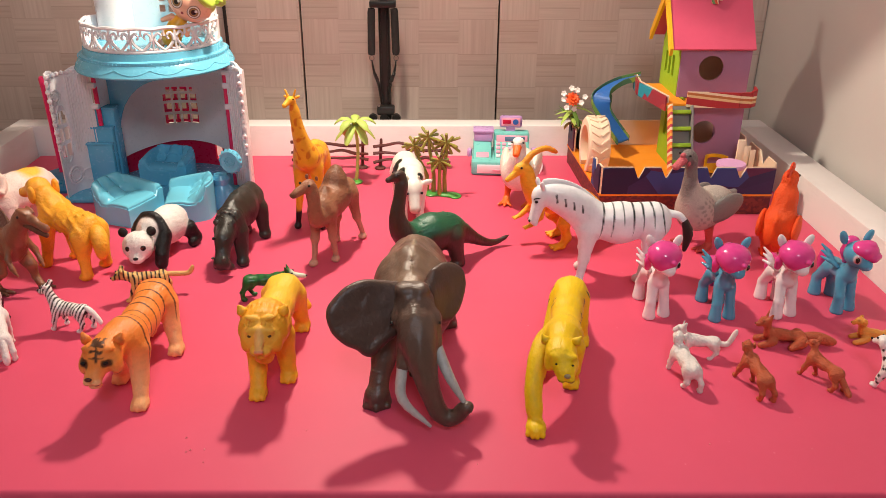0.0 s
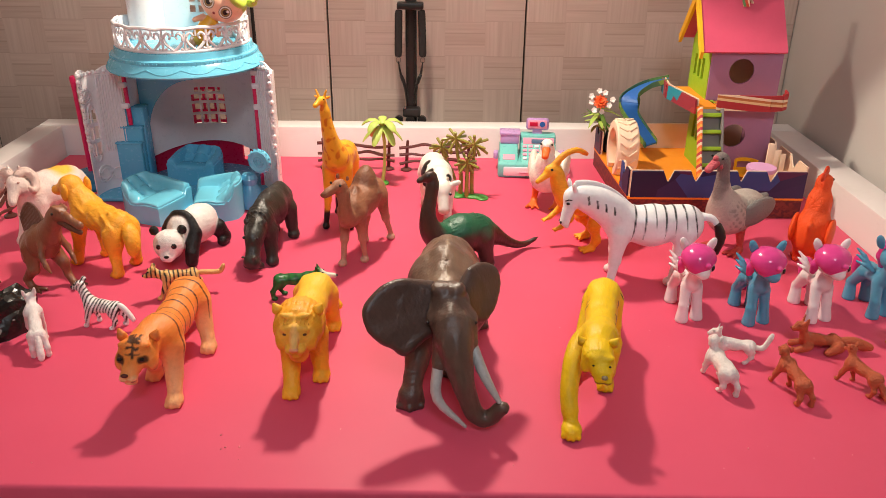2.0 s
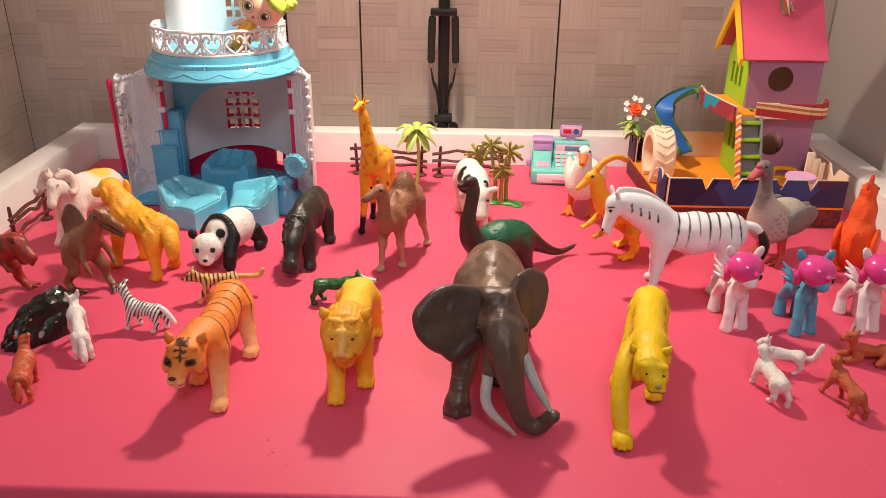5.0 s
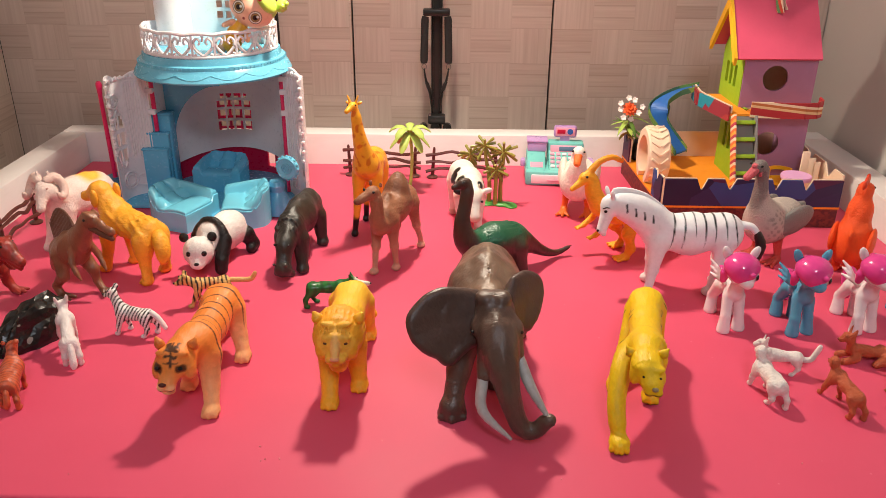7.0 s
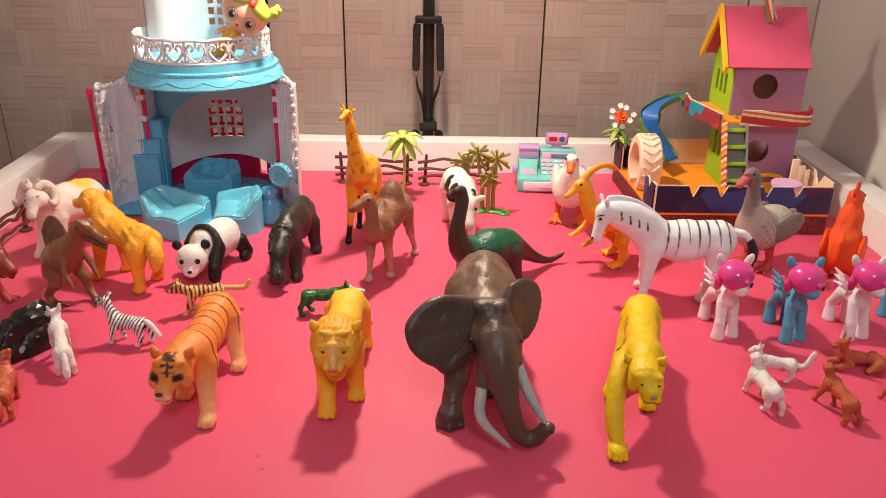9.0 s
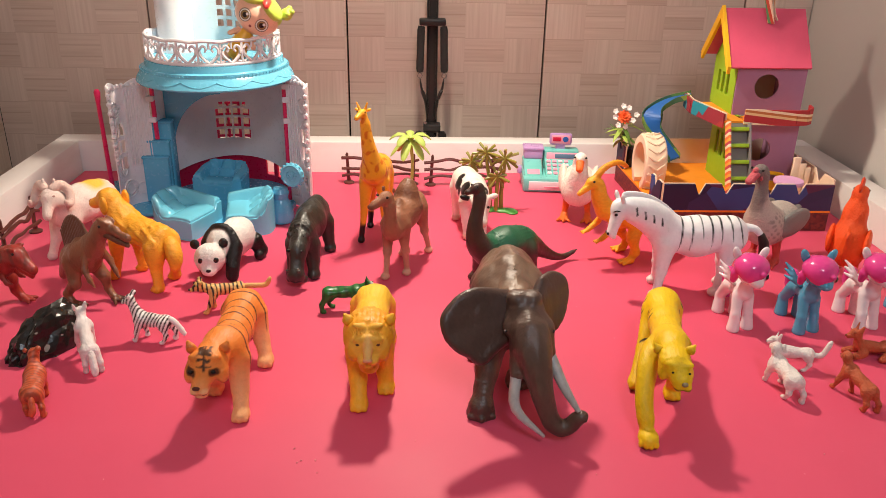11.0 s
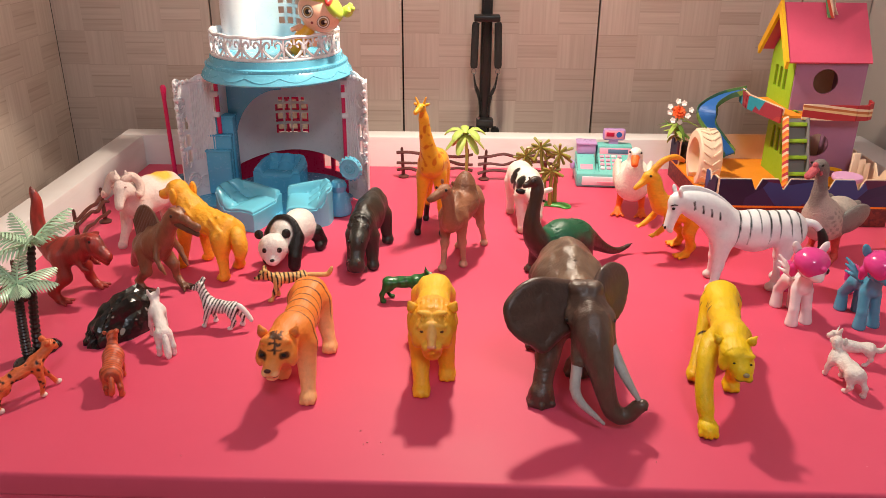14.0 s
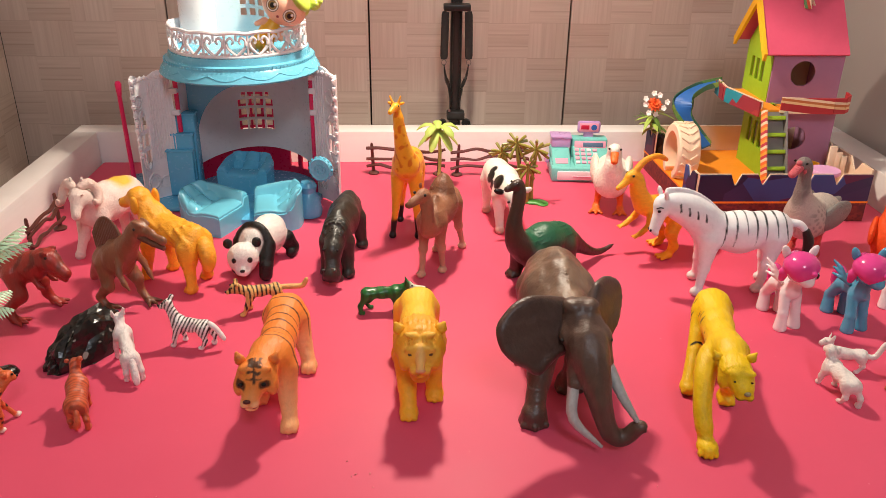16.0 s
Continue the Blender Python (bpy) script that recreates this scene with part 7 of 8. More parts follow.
def soft_seat(name, m, w, d, h, label, arms=(1, 1), mat=SOFA_BLUE):
    """A toy sofa moulded in one piece: upright skirt with a lip, puffed back in lobes, rolled arms, cushions. w across (y), d deep (x ahead)."""
    root = thing(name, m, label, "toy sofa" if w > 0.08 else "toy armchair", "castle furniture")
    seat, arm, n, roll = h * 0.54, h * 0.90, 64, 0.007
    ease = lambda v: (lambda k: k * k * (3 - 2 * k))(min(1.0, max(0.0, v)))

    def place(s, t, grow):
        k = 0.80 if s < 0 else 0.06
        return d / 2 * s * math.sqrt(1 - k * t * t / 2) * grow, w / 2 * t * math.sqrt(1 - k * s * s / 2) * grow

    def level(s, t):
        # long puffs run from the rim down to the flat seat, with a waist half way
        lobe = math.sqrt(abs(math.sin(1.5 * math.pi * (t + 1))))
        deep = (s + 1) / 2
        slope = min(1.0, deep / 0.48)
        z = seat + (h * 0.97 - seat) * (1 - slope) ** 1.35
        z += (0.0150 * lobe - 0.0096) * ease(deep / 0.10) * (1 - ease((deep - 0.38 - 0.06 * lobe) / 0.10)) * (1 - 0.75 * math.exp(-((deep - 0.25) / 0.030) ** 2))
        z += 0.0030 * math.sqrt(max(0.0, 1 - ((deep - 0.76) / 0.22) ** 2)) if deep > 0.54 else 0.0
        for on, t1 in zip(arms, (t, -t)):
            if on:
                a = (1 - t1) / 2
                z = max(z, seat + (arm - 0.16 * h * deep - seat) * (1 - ease((a - 0.13) / 0.09)))
        e = min((1 - abs(s)) * d / 2, (1 - abs(t)) * w / 2)
        q = 1 - min(1.0, e / roll)
        return z - (roll * 0.8 if z > seat + 0.006 else 0.003) * (1 - math.sqrt(1 - q * q))

    knots = [math.sin(math.pi / 2 * (2 * i / n - 1)) for i in range(n + 1)]
    bm = bmesh.new()
    top = [[bm.verts.new((*place(s, t, 0.965), level(s, t))) for t in knots] for s in knots]
    for i in range(n):
        for j in range(n):
            bm.faces.new((top[i][j], top[i + 1][j], top[i + 1][j + 1], top[i][j + 1]))
    rim = [(i, 0) for i in range(n)] + [(n, j) for j in range(n)] + [(i, n) for i in range(n, 0, -1)] + [(0, j) for j in range(n, 0, -1)]
    rings = [[top[i][j] for i, j in rim]]
    for grow, drop in ((0.965, 0.003), (1.0, 0.0035), (1.005, 0.0055), (1.0, 0.0075), (1.0, None)):
        ring = []
        for i, j in rim:
            x, y = place(knots[i], knots[j], grow)
            ring.append(bm.verts.new((x, y, 0.0 if drop is None else level(knots[i], knots[j]) - drop)))
        rings.append(ring)
    for p, q in zip(rings, rings[1:]):
        for k in range(len(rim)):
            k2 = (k + 1) % len(rim)
            bm.faces.new((p[k], q[k], q[k2], p[k2]))
    bm.faces.new(rings[-1])
    bmesh.ops.recalc_face_normals(bm, faces=bm.faces)
    part("body", bm, mat, root)


soft_seat("toy_sofa", at(-0.553, 1.391, -22), 0.094, 0.098, 0.074, "glossy sky blue toy sofa with a lobed back", (1, 0))
soft_seat("toy_sofa", at(-0.436, 1.402, 189), 0.098, 0.086, 0.074, "glossy sky blue toy love seat with a lobed back", (0, 1))
soft_seat("toy_armchair", at(-0.514, 1.548, -100, 0.0125), 0.100, 0.072, 0.067, "sky blue toy armchair inside the castle, deeper blue for shade", mat=CASTLE_DEEP)

# pink rod and a blue loose plate behind the castle
bm = bmesh.new()
pipe(bm, [(0, 0, 0.0, 0.0045), (0, 0, 0.012, 0.0045), (0.0, 0, 0.165, 0.004), (0.002, -0.002, 0.1885, 0.0062), (0.002, -0.003, 0.194, 0.004)], 10)
rod = tagged(finish("toy_rod", bm, CASTLE_PINK), "thin magenta plastic rod standing in the teal bowl", "toy rod")
rod.matrix_basis = pose(-0.743, 1.572, 0.020, 0, -1.0, 0)
bm = bmesh.new()
turned(bm, [(0.0, 0.0), (0.060, 0.0), (0.062, 0.006), (0.058, 0.016), (0.050, 0.020), (0.0, 0.020)], 36)
ob = tagged(finish("toy_bowl", bm, plastic("deep_teal_plastic", srgb(30, 120, 160), 0.3)), "shallow round teal plastic bowl lying behind the castle", "toy bowl")
ob.matrix_basis = pose(-0.722, 1.560, 0)


def doll():
    """A round-headed little doll leaning on the balcony."""
    skin_, hair, dress = srgb(246, 190, 160), srgb(190, 214, 84), srgb(246, 186, 60)
    c = Clay(0.0012, 0.003)
    c.ball((0, 0, 0.052), (0.034, 0.041, 0.033), skin_, 0.004)
    c.ball((-0.008, 0, 0.064), (0.034, 0.0425, 0.029), hair, 0.002)
    c.ball((0.012, 0.018, 0.079), (0.021, 0.024, 0.010), hair, 0.004, (-22, 12, 0))
    c.ball((0.012, -0.020, 0.079), (0.020, 0.022, 0.010), hair, 0.004, (22, 12, 0))
    c.ball((0.022, 0.006, 0.0845), (0.015, 0.0085, 0.0065), srgb(214, 62, 56), 0.001, (-20, 22, 0))
    for s in (1, -1):
        c.ball((-0.004, s * 0.043, 0.084), (0.012, 0.011, 0.012), hair, 0.003)
        for a in range(7):
            c.ball((-0.004 + 0.010 * math.cos(a * 0.9), s * (0.045 + 0.004 * math.sin(a * 2.0)), 0.086 + 0.010 * math.sin(a * 0.9)), 0.0052, hair, 0.0015)
        c.tube([(0.004, s * 0.016, 0.012, 0.0055), (0.020, s * 0.024, 0.002, 0.0045)], skin_, 0.002)
    c.tube([(0, 0, 0.020, 0.010), (0, 0, 0.0, 0.0165), (0.002, 0, -0.022, 0.018)], dress, 0.004)
    for s in (1, -1):
        c.tube([(0.002, s * 0.009, -0.022, 0.009), (0.006, s * 0.010, -0.044, 0.0075)], skin_, 0.003)
    
    def paint(p, col):
        """Plain round eyes and mouth."""
        x, y, z = p.T
        face = (x > 0.012) * (z < 0.062)
        for s in (1, -1):
            d = np.hypot(y - s * 0.0170, (z - 0.0470) * 0.92)
            for r, shade in ((0.0112, srgb(70, 46, 34)), (0.0100, srgb(250, 242, 230)), (0.0080, srgb(74, 50, 30)), (0.0070, srgb(168, 132, 74)), (0.0046, INK)):
                col = over(col, shade, soft(r - d, 0, 0.0012) * face)
            col = over(col, WHITE, soft(0.0024 - np.hypot(y - s * 0.0170 - 0.003, z - 0.0505), 0, 0.0008) * face)
        return over(col, srgb(150, 40, 44), soft(0.0026 - np.hypot(y, z - 0.0345), 0, 0.001) * face)

    data = c.mesh("toy_doll", paint, floor=False)
    data.materials.append(SMOOTH)
    ob = new("toy_doll", data)
    ob.matrix_basis = pose(-0.437, 1.458, 0.328, 0, 0, -88) @ pose(0, 0, 0, -34, 0, 0) @ Matrix.Scale(0.94, 4)
    tagged(ob, "small doll with lime green hair leaning on the balcony", "doll")


doll()

# ---- the toy ark house ----
FOAM_PURPLE = plastic("purple_foam_board", srgb(168, 118, 150), 0.65, bump=0.1)
FOAM_PINK = plastic("pink_foam_board", srgb(222, 84, 116), 0.6, bump=0.1)
FOAM_GREEN = plastic("lime_foam_board", srgb(150, 186, 34), 0.6, bump=0.1)
FOAM_YELLOW = plastic("yellow_foam_board", srgb(246, 188, 30), 0.55)
FOAM_ORANGE = plastic("orange_foam_board", srgb(244, 148, 34), 0.6, bump=0.1)
FOAM_CREAM = plastic("cream_foam_board", srgb(240, 214, 186), 0.6)
FOAM_GREY = plastic("grey_foam_board", srgb(128, 122, 120), 0.65)
FOAM_BLUE = plastic("blue_foam_board", srgb(40, 100, 176), 0.45)
FOAM_DARK = plastic("dark_interior_foam", srgb(120, 82, 62), 0.7)


def print_mat(name, colours, scale, size=0.0):
    """A printed board: irregular flat patches of a few inks."""
    n = Nodes(name)
    v = n.coords(scale)
    cells = n.add("ShaderNodeTexVoronoi", Scale=26.0)
    n.link(v, cells.inputs["Vector"])
    sep = n.add("ShaderNodeSeparateColor")
    n.link(cells.outputs["Color"], sep.inputs[0])
    ramp = n.add("ShaderNodeValToRGB")
    ramp.color_ramp.interpolation = "CONSTANT"
    while len(ramp.color_ramp.elements) < len(colours):
        ramp.color_ramp.elements.new(0.5)
    for i, (e, c) in enumerate(zip(ramp.color_ramp.elements, colours)):
        e.position, e.color = i / len(colours), (*c, 1)
    n.link(sep.outputs[0], ramp.inputs[0])
    fine = n.noise(n.coords(), 300.0)
    n.bump(fine, 0.15, 0.0005)
    return n.set(0.55, n.mix(0.0, ramp.outputs[0], (0, 0, 0)), 0.4)


def stripe_mat(name, colours, direction, period):
    n = Nodes(name)
    v = n.coords()
    sep = n.add("ShaderNodeVectorMath")
    sep.operation = "DOT_PRODUCT"
    n.link(v, sep.inputs[0])
    sep.inputs[1].default_value = direction
    f = n.math("FRACT", n.math("DIVIDE", n.math("ADD", sep.outputs["Value"], 10.0), period), 0)
    ramp = n.add("ShaderNodeValToRGB")
    ramp.color_ramp.interpolation = "CONSTANT"
    while len(ramp.color_ramp.elements) < len(colours):
        ramp.color_ramp.elements.new(0.5)
    for i, (e, c) in enumerate(zip(ramp.color_ramp.elements, colours)):
        e.position, e.color = i / len(colours), (*c, 1)
    n.link(f, ramp.inputs[0])
    return n.set(0.55, ramp.outputs[0], 0.4)


HULL_PRINT = print_mat("navy_printed_board", [srgb(48, 40, 78), srgb(58, 46, 84), srgb(60, 74, 130), srgb(44, 34, 66), srgb(92, 40, 72), srgb(54, 44, 80)], (0.5, 1, 0.9))
BAND_PRINT = print_mat("rust_printed_band", [srgb(118, 52, 46), srgb(104, 46, 44), srgb(128, 58, 50), srgb(96, 44, 46)], (7, 7, 9))
CANDY = stripe_mat("candy_striped_board", [srgb(236, 120, 60), srgb(240, 220, 190), srgb(190, 60, 80), srgb(236, 170, 70)], (0.0, 0.55, 0.84), 0.022)
RAIL_STRIPE = stripe_mat("red_and_cream_board", [srgb(176, 48, 52), srgb(176, 48, 52), srgb(176, 48, 52), srgb(228, 192, 140), srgb(190, 110, 60), srgb(236, 214, 180)], (0.10, 0, 0.995), 0.027)
PATCH = print_mat("red_and_teal_board", [srgb(150, 48, 60), srgb(40, 140, 160), srgb(150, 48, 60), srgb(170, 60, 60)], (1, 1, 1))


def wall_line(bm, a, b, z0, z1, thick, notches=()):
    """An upright board from plan point a to b, its top cut by V notches (place along it 0..1, half width, depth)."""
    length = math.hypot(b[0] - a[0], b[1] - a[1])
    out = [(0, z0), (length, z0), (length, z1)]
    for t, w, d in sorted(notches, reverse=True):
        out += [(length * t + w, z1), (length * t + w * 0.15, z1 - d), (length * t - w * 0.15, z1 - d), (length * t - w, z1)]
    out.append((0, z1))
    yaw = math.degrees(math.atan2(b[1] - a[1], b[0] - a[0]))
    slab(bm, out, thick, pose(a[0], a[1], 0, 0, 0, yaw) @ pose(0, 0, 0, 90, 0, 0))


def round_hole(cx, cz, r, x0, x1, z0, z1, n=32):
    """Outline of a rectangle and of a round hole, matched point by point."""
    outer, hole = [], []
    for i in range(n):
        a = 2 * math.pi * (i + 0.5) / n
        c, s = math.cos(a), math.sin(a)
        hole.append((cx + r * c, cz + r * s))
        kx = (x1 - cx) / c if c > 1e-6 else ((x0 - cx) / c if c < -1e-6 else 9)
        kz = (z1 - cz) / s if s > 1e-6 else ((z0 - cz) / s if s < -1e-6 else 9)
        k = min(kx, kz)
        outer.append((cx + k * c, cz + k * s))
    # pull the nearest points into the corners
    for px, pz in ((x0, z0), (x1, z0), (x1, z1), (x0, z1)):
        i = min(range(n), key=lambda q: (outer[q][0] - px) ** 2 + (outer[q][1] - pz) ** 2)
        outer[i] = (px, pz)
    return outer, hole


def ark():
    root = thing("toy_house", Matrix.Translation((0, 0, 0)), "colourful foam-board toy house on an ark-shaped base with a slide", "toy house")
    # plinth and orange floor
    plan = [(0.316, 1.392), (0.634, 1.390), (0.640, 1.692), (0.306, 1.692)]
    bm = bmesh.new()
    slab(bm, plan, 0.036)
    part("plinth", bm, BAND_PRINT, root, "rust red printed plinth")
    bm = bmesh.new()
    slab(bm, [(0.470 + (x - 0.470) * 1.008, 1.54 + (y - 1.54) * 1.008) for x, y in plan], 0.004, Matrix.Translation((0, 0, 0.036)))
    part("deck_floor", bm, FOAM_ORANGE, root, "orange foam floor")
    # fence boards with notches, each with a pale cut edge
    runs = (((0.318, 1.3935), (0.634, 1.3915), 0.090, ((0.21, 0.010, 0.020), (0.37, 0.011, 0.019), (0.63, 0.009, 0.019), (0.80, 0.010, 0.019)), HULL_PRINT),
            ((0.3135, 1.452), (0.3155, 1.397), 0.090, ((0.42, 0.012, 0.018),), HULL_PRINT),
            ((0.3075, 1.689), (0.3095, 1.640), 0.088, ((0.5, 0.010, 0.012),), HULL_PRINT),
            ((0.639, 1.688), (0.310, 1.688), 0.094, ((0.3, 0.008, 0.014), (0.72, 0.008, 0.014)), FOAM_CREAM),
            ((0.634, 1.396), (0.6385, 1.684), 0.098, ((0.2, 0.02, 0.020), (0.5, 0.016, 0.02)), FOAM_CREAM))
    for a, b, top, cuts, mat in runs:
        bm = bmesh.new()
        wall_line(bm, a, b, 0.040, top, 0.003, cuts)
        board = part("fence_board", bm, mat, root)
        if mat is not FOAM_CREAM:
            ln = math.hypot(b[0] - a[0], b[1] - a[1])
            dx, dy = (b[0] - a[0]) / ln, (b[1] - a[1]) / ln
            bm = bmesh.new()
            wall_line(bm, (a[0] - dy * 0.0032, a[1] + dx * 0.0032), (b[0] - dy * 0.0032, b[1] + dx * 0.0032), 0.040, top + 0.0012, 0.0032, cuts)
            part("inner_board", bm, FOAM_CREAM, board, "cream inner face of the fence board")
    bm = bmesh.new()
    for x, h in ((0.600, 0.118), (0.612, 0.106), (0.622, 0.098)):
        box(bm, (x - 0.010, 1.470, 0.040), (x + 0.004, 1.476, h), 0.001)
    part("side_rail", bm, FOAM_CREAM, root)
    # tower: lower and upper storeys
    for x0, x1, y0, y1, z0, z1, wz, r in ((0.487, 0.603, 1.503, 1.640, 0.040, 0.186, 0.124, 0.0225), (0.478, 0.612, 1.530, 1.652, 0.186, 0.281, 0.241, 0.0235)):
        bm = bmesh.new()
        cx = 0.5375 if z0 > 0.1 else 0.531
        o, h = round_hole(cx, wz, r, x0, x1, z0, z1)
        ring_board(bm, o, h, 0.004, pose(0, y0 + 0.004, 0, 90, 0, 0))
        part("front_wall", bm, FOAM_PURPLE, root, "dusky purple foam wall with a round window")
        bm = bmesh.new()
        box(bm, (x1 - 0.004, y0 + 0.0045, z0), (x1, y1, z1))
        part("side_wall", bm, FOAM_PURPLE, root)
        # rear wall added to shut out light, so the round window looks dark
        bm = bmesh.new()
        box(bm, (x0 + 0.0045, y1 - 0.004, z0), (x1 - 0.0045, y1, z1))
        part("rear_wall", bm, FOAM_CREAM, root, "cream foam rear wall seen through the round window")
        # green side with three tall windows
        bm = bmesh.new()
        span = y1 - y0 - 0.006
        edges = [0, 0.26, 0.38, 0.46, 0.58, 0.66, 0.78, 1.0]
        zl, zh = z0 + (0.030 if z0 > 0.1 else 0.050), z1 - (0.024 if z0 > 0.1 else 0.048)
        for k in range(0, 7, 2):
            box(bm, (x0 - 0.001, y0 + 0.005 + span * edges[k], zl), (x0 + 0.004, y0 + 0.005 + span * edges[k + 1], zh))
        box(bm, (x0 - 0.001, y0 + 0.005, z0), (x0 + 0.004, y0 + 0.005 + span, zl))
        box(bm, (x0 - 0.001, y0 + 0.005, zh), (x0 + 0.004, y0 + 0.005 + span, z1))
        if z0 > 0.1:
            slab(bm, [(y0 + 0.005, z1), (y0 + 0.005 + span, z1), ((y0 + y1) / 2, z1 + 0.074)], 0.005, Matrix(((0, 0, 1, x0 - 0.001), (1, 0, 0, 0), (0, 1, 0, 0), (0, 0, 0, 1))))
        part("green_wall", bm, FOAM_GREEN, root, "lime green foam wall with tall slots")
    # roof: two pink slopes, yellow gable boards
    ridge = (1.590, 0.372)
    for ye, ze in ((1.522, 0.276), (1.664, 0.280)):
        bm = bmesh.new()
        dy, dz = ye - ridge[0], ze - ridge[1]
        ln = math.hypot(dy, dz)
        ny, nz = abs(dz) / ln * (1 if dy > 0 else -1), abs(dy) / ln
        quad = [(ridge[0], ridge[1]), (ye, ze), (ye + ny * 0.005, ze + nz * 0.005), (ridge[0], ridge[1] + 0.007)]
        slab(bm, quad, 0.156, Matrix(((0, 0, 1, 0.4575), (1, 0, 0, 0), (0, 1, 0, 0), (0, 0, 0, 1))))
        part("roof_slope", bm, FOAM_PINK, root, "pink foam roof slope")
        bm = bmesh.new()
        quad = [(ridge[0], ridge[1] - 0.012), (ye - (0.002 if dy < 0 else -0.002), ze - 0.010), (ye + ny * 0.007, ze + nz * 0.007), (ridge[0], ridge[1] + 0.012)]
        slab(bm, quad, 0.006, Matrix(((0, 0, 1, 0.4510), (1, 0, 0, 0), (0, 1, 0, 0), (0, 0, 0, 1))))
        part("gable_board", bm, FOAM_YELLOW, root, "yellow gable board")
    # ribbon loop on the roof
    bm = bmesh.new()
    loop = smooth_path([(0.540, 1.566, 0.354), (0.537, 1.566, 0.366), (0.530, 1.570, 0.396), (0.523, 1.570, 0.430), (0.526, 1.572, 0.462), (0.532, 1.574, 0.466), (0.537, 1.575, 0.440), (0.537, 1.574, 0.400), (0.540, 1.570, 0.376), (0.547, 1.568, 0.360)], 5)
    side, rings = Vector((0.62, -0.78, 0)) * 0.0070, []
    for i, p in enumerate(loop):
        d = Vector(loop[min(i + 1, len(loop) - 1)]) - Vector(loop[max(i - 1, 0)])
        nrm = d.cross(side).normalized() * 0.0008
        rings.append([bm.verts.new(Vector(p) + e * side + o * nrm) for e, o in ((-1, -1), (1, -1), (1, 1), (-1, 1))])
    for f, g in zip(rings, rings[1:]):
        for j in range(4):
            bm.faces.new((f[j], f[(j + 1) % 4], g[(j + 1) % 4], g[j]))
    bm.faces.new(rings[0])
    bm.faces.new(rings[-1])
    part("ribbon_loop", bm, stripe_mat("striped_ribbon", [srgb(222, 170, 130), srgb(96, 150, 100), srgb(196, 80, 60), srgb(232, 206, 180)], (0.55, -0.75, 0.36), 0.022), root, "striped ribbon hanging loop")
    # landing on the left with patterned rails, and the balcony in front
    bm = bmesh.new()
    slab(bm, [(0.424, 1.640), (0.424, 1.600), (0.447, 1.480), (0.484, 1.480), (0.4765, 1.640)], 0.004, Matrix.Translation((0, 0, 0.182)))
    part("landing", bm, FOAM_ORANGE, root, "orange foam landing")
    for a, b in (((0.423, 1.600), (0.446, 1.481)), ((0.430, 1.662), (0.423, 1.602))):
        bm = bmesh.new()
        wall_line(bm, a, b, 0.172, 0.199, 0.0035)
        board = part("landing_rail", bm, PATCH, root)
        bm = bmesh.new()
        ln = math.hypot(b[0] - a[0], b[1] - a[1])
        dx, dy = (b[0] - a[0]) / ln, (b[1] - a[1]) / ln
        wall_line(bm, (a[0] - dy * 0.0037, a[1] + dx * 0.0037), (b[0] - dy * 0.0037, b[1] + dx * 0.0037), 0.187, 0.2002, 0.002)
        part("rail_lining", bm, FOAM_CREAM, board)
    bm = bmesh.new()
    slab(bm, [(0.486, 1.482), (0.582, 1.476), (0.609, 1.488), (0.614, 1.520), (0.486, 1.520)], 0.004, Matrix.Translation((0, 0, 0.182)))
    part("balcony_floor", bm, FOAM_ORANGE, root)
    pts = [(0.482, 1.480), (0.535, 1.475), (0.578, 1.472), (0.600, 1.476), (0.613, 1.488), (0.618, 1.512)]
    for k, (a, b) in enumerate(zip(pts, pts[1:])):
        bm = bmesh.new()
        wall_line(bm, a, b, 0.180, 0.209 + 0.002 * (k > 2), 0.0035)
        part("balcony_board", bm, RAIL_STRIPE, root)
    # ladder: grey boards, green rungs, candy striped cheek
    foot, head = Vector((0.470, 1.418, 0.040)), Vector((0.466, 1.478, 0.182))
    slope = math.degrees(math.atan2(head.z - foot.z, head.y - foot.y))
    m = Matrix.Translation(foot) @ pose(0, 0, 0, slope, 0, 0)
    ln = (head - foot).length
    bm = bmesh.new()
    box(bm, (-0.017, 0.0, -0.004), (0.019, ln, -0.001), 0.0, m)
    part("ladder_back", bm, FOAM_GREY, root, "grey foam ladder board")
    bm = bmesh.new()
    box(bm, (0.0195, 0.0, -0.004), (0.0235, ln, 0.010), 0.001, m)
    part("ladder_cheek", bm, FOAM_GREY, root)
    bm = bmesh.new()
    box(bm, (-0.0215, -0.002, -0.006), (-0.0175, ln + 0.002, 0.016), 0.001, m)
    part("ladder_cheek", bm, CANDY, root, "candy striped ladder cheek")
    for k in range(5):
        bm = bmesh.new()
        y = ln * (0.10 + 0.2 * k)
        box(bm, (-0.017, y, -0.001), (0.019, y + 0.007, 0.010), 0.001, m)
        part("rung", bm, FOAM_GREEN, root, "green foam rung")
    # slide: a curved trough
    path = smooth_path([(0.438, 1.656, 0.195), (0.400, 1.666, 0.182), (0.367, 1.662, 0.160), (0.364, 1.648, 0.132), (0.382, 1.628, 0.102), (0.404, 1.604, 0.074)], 5)
    def strip(e0, e1, z0, z1):
        """A long bar along the slide between two offsets across it and two heights over its bed."""
        body, rings = bmesh.new(), []
        for i in range(len(path)):
            p = Vector(path[i])
            d = Vector(path[min(i + 1, len(path) - 1)]) - Vector(path[max(i - 1, 0)])
            nn = Vector((-d.y, d.x, 0)).normalized()
            rings.append([body.verts.new(p + o * nn + Vector((0, 0, h))) for o, h in ((e0, z0), (e1, z0), (e1, z1), (e0, z1))])
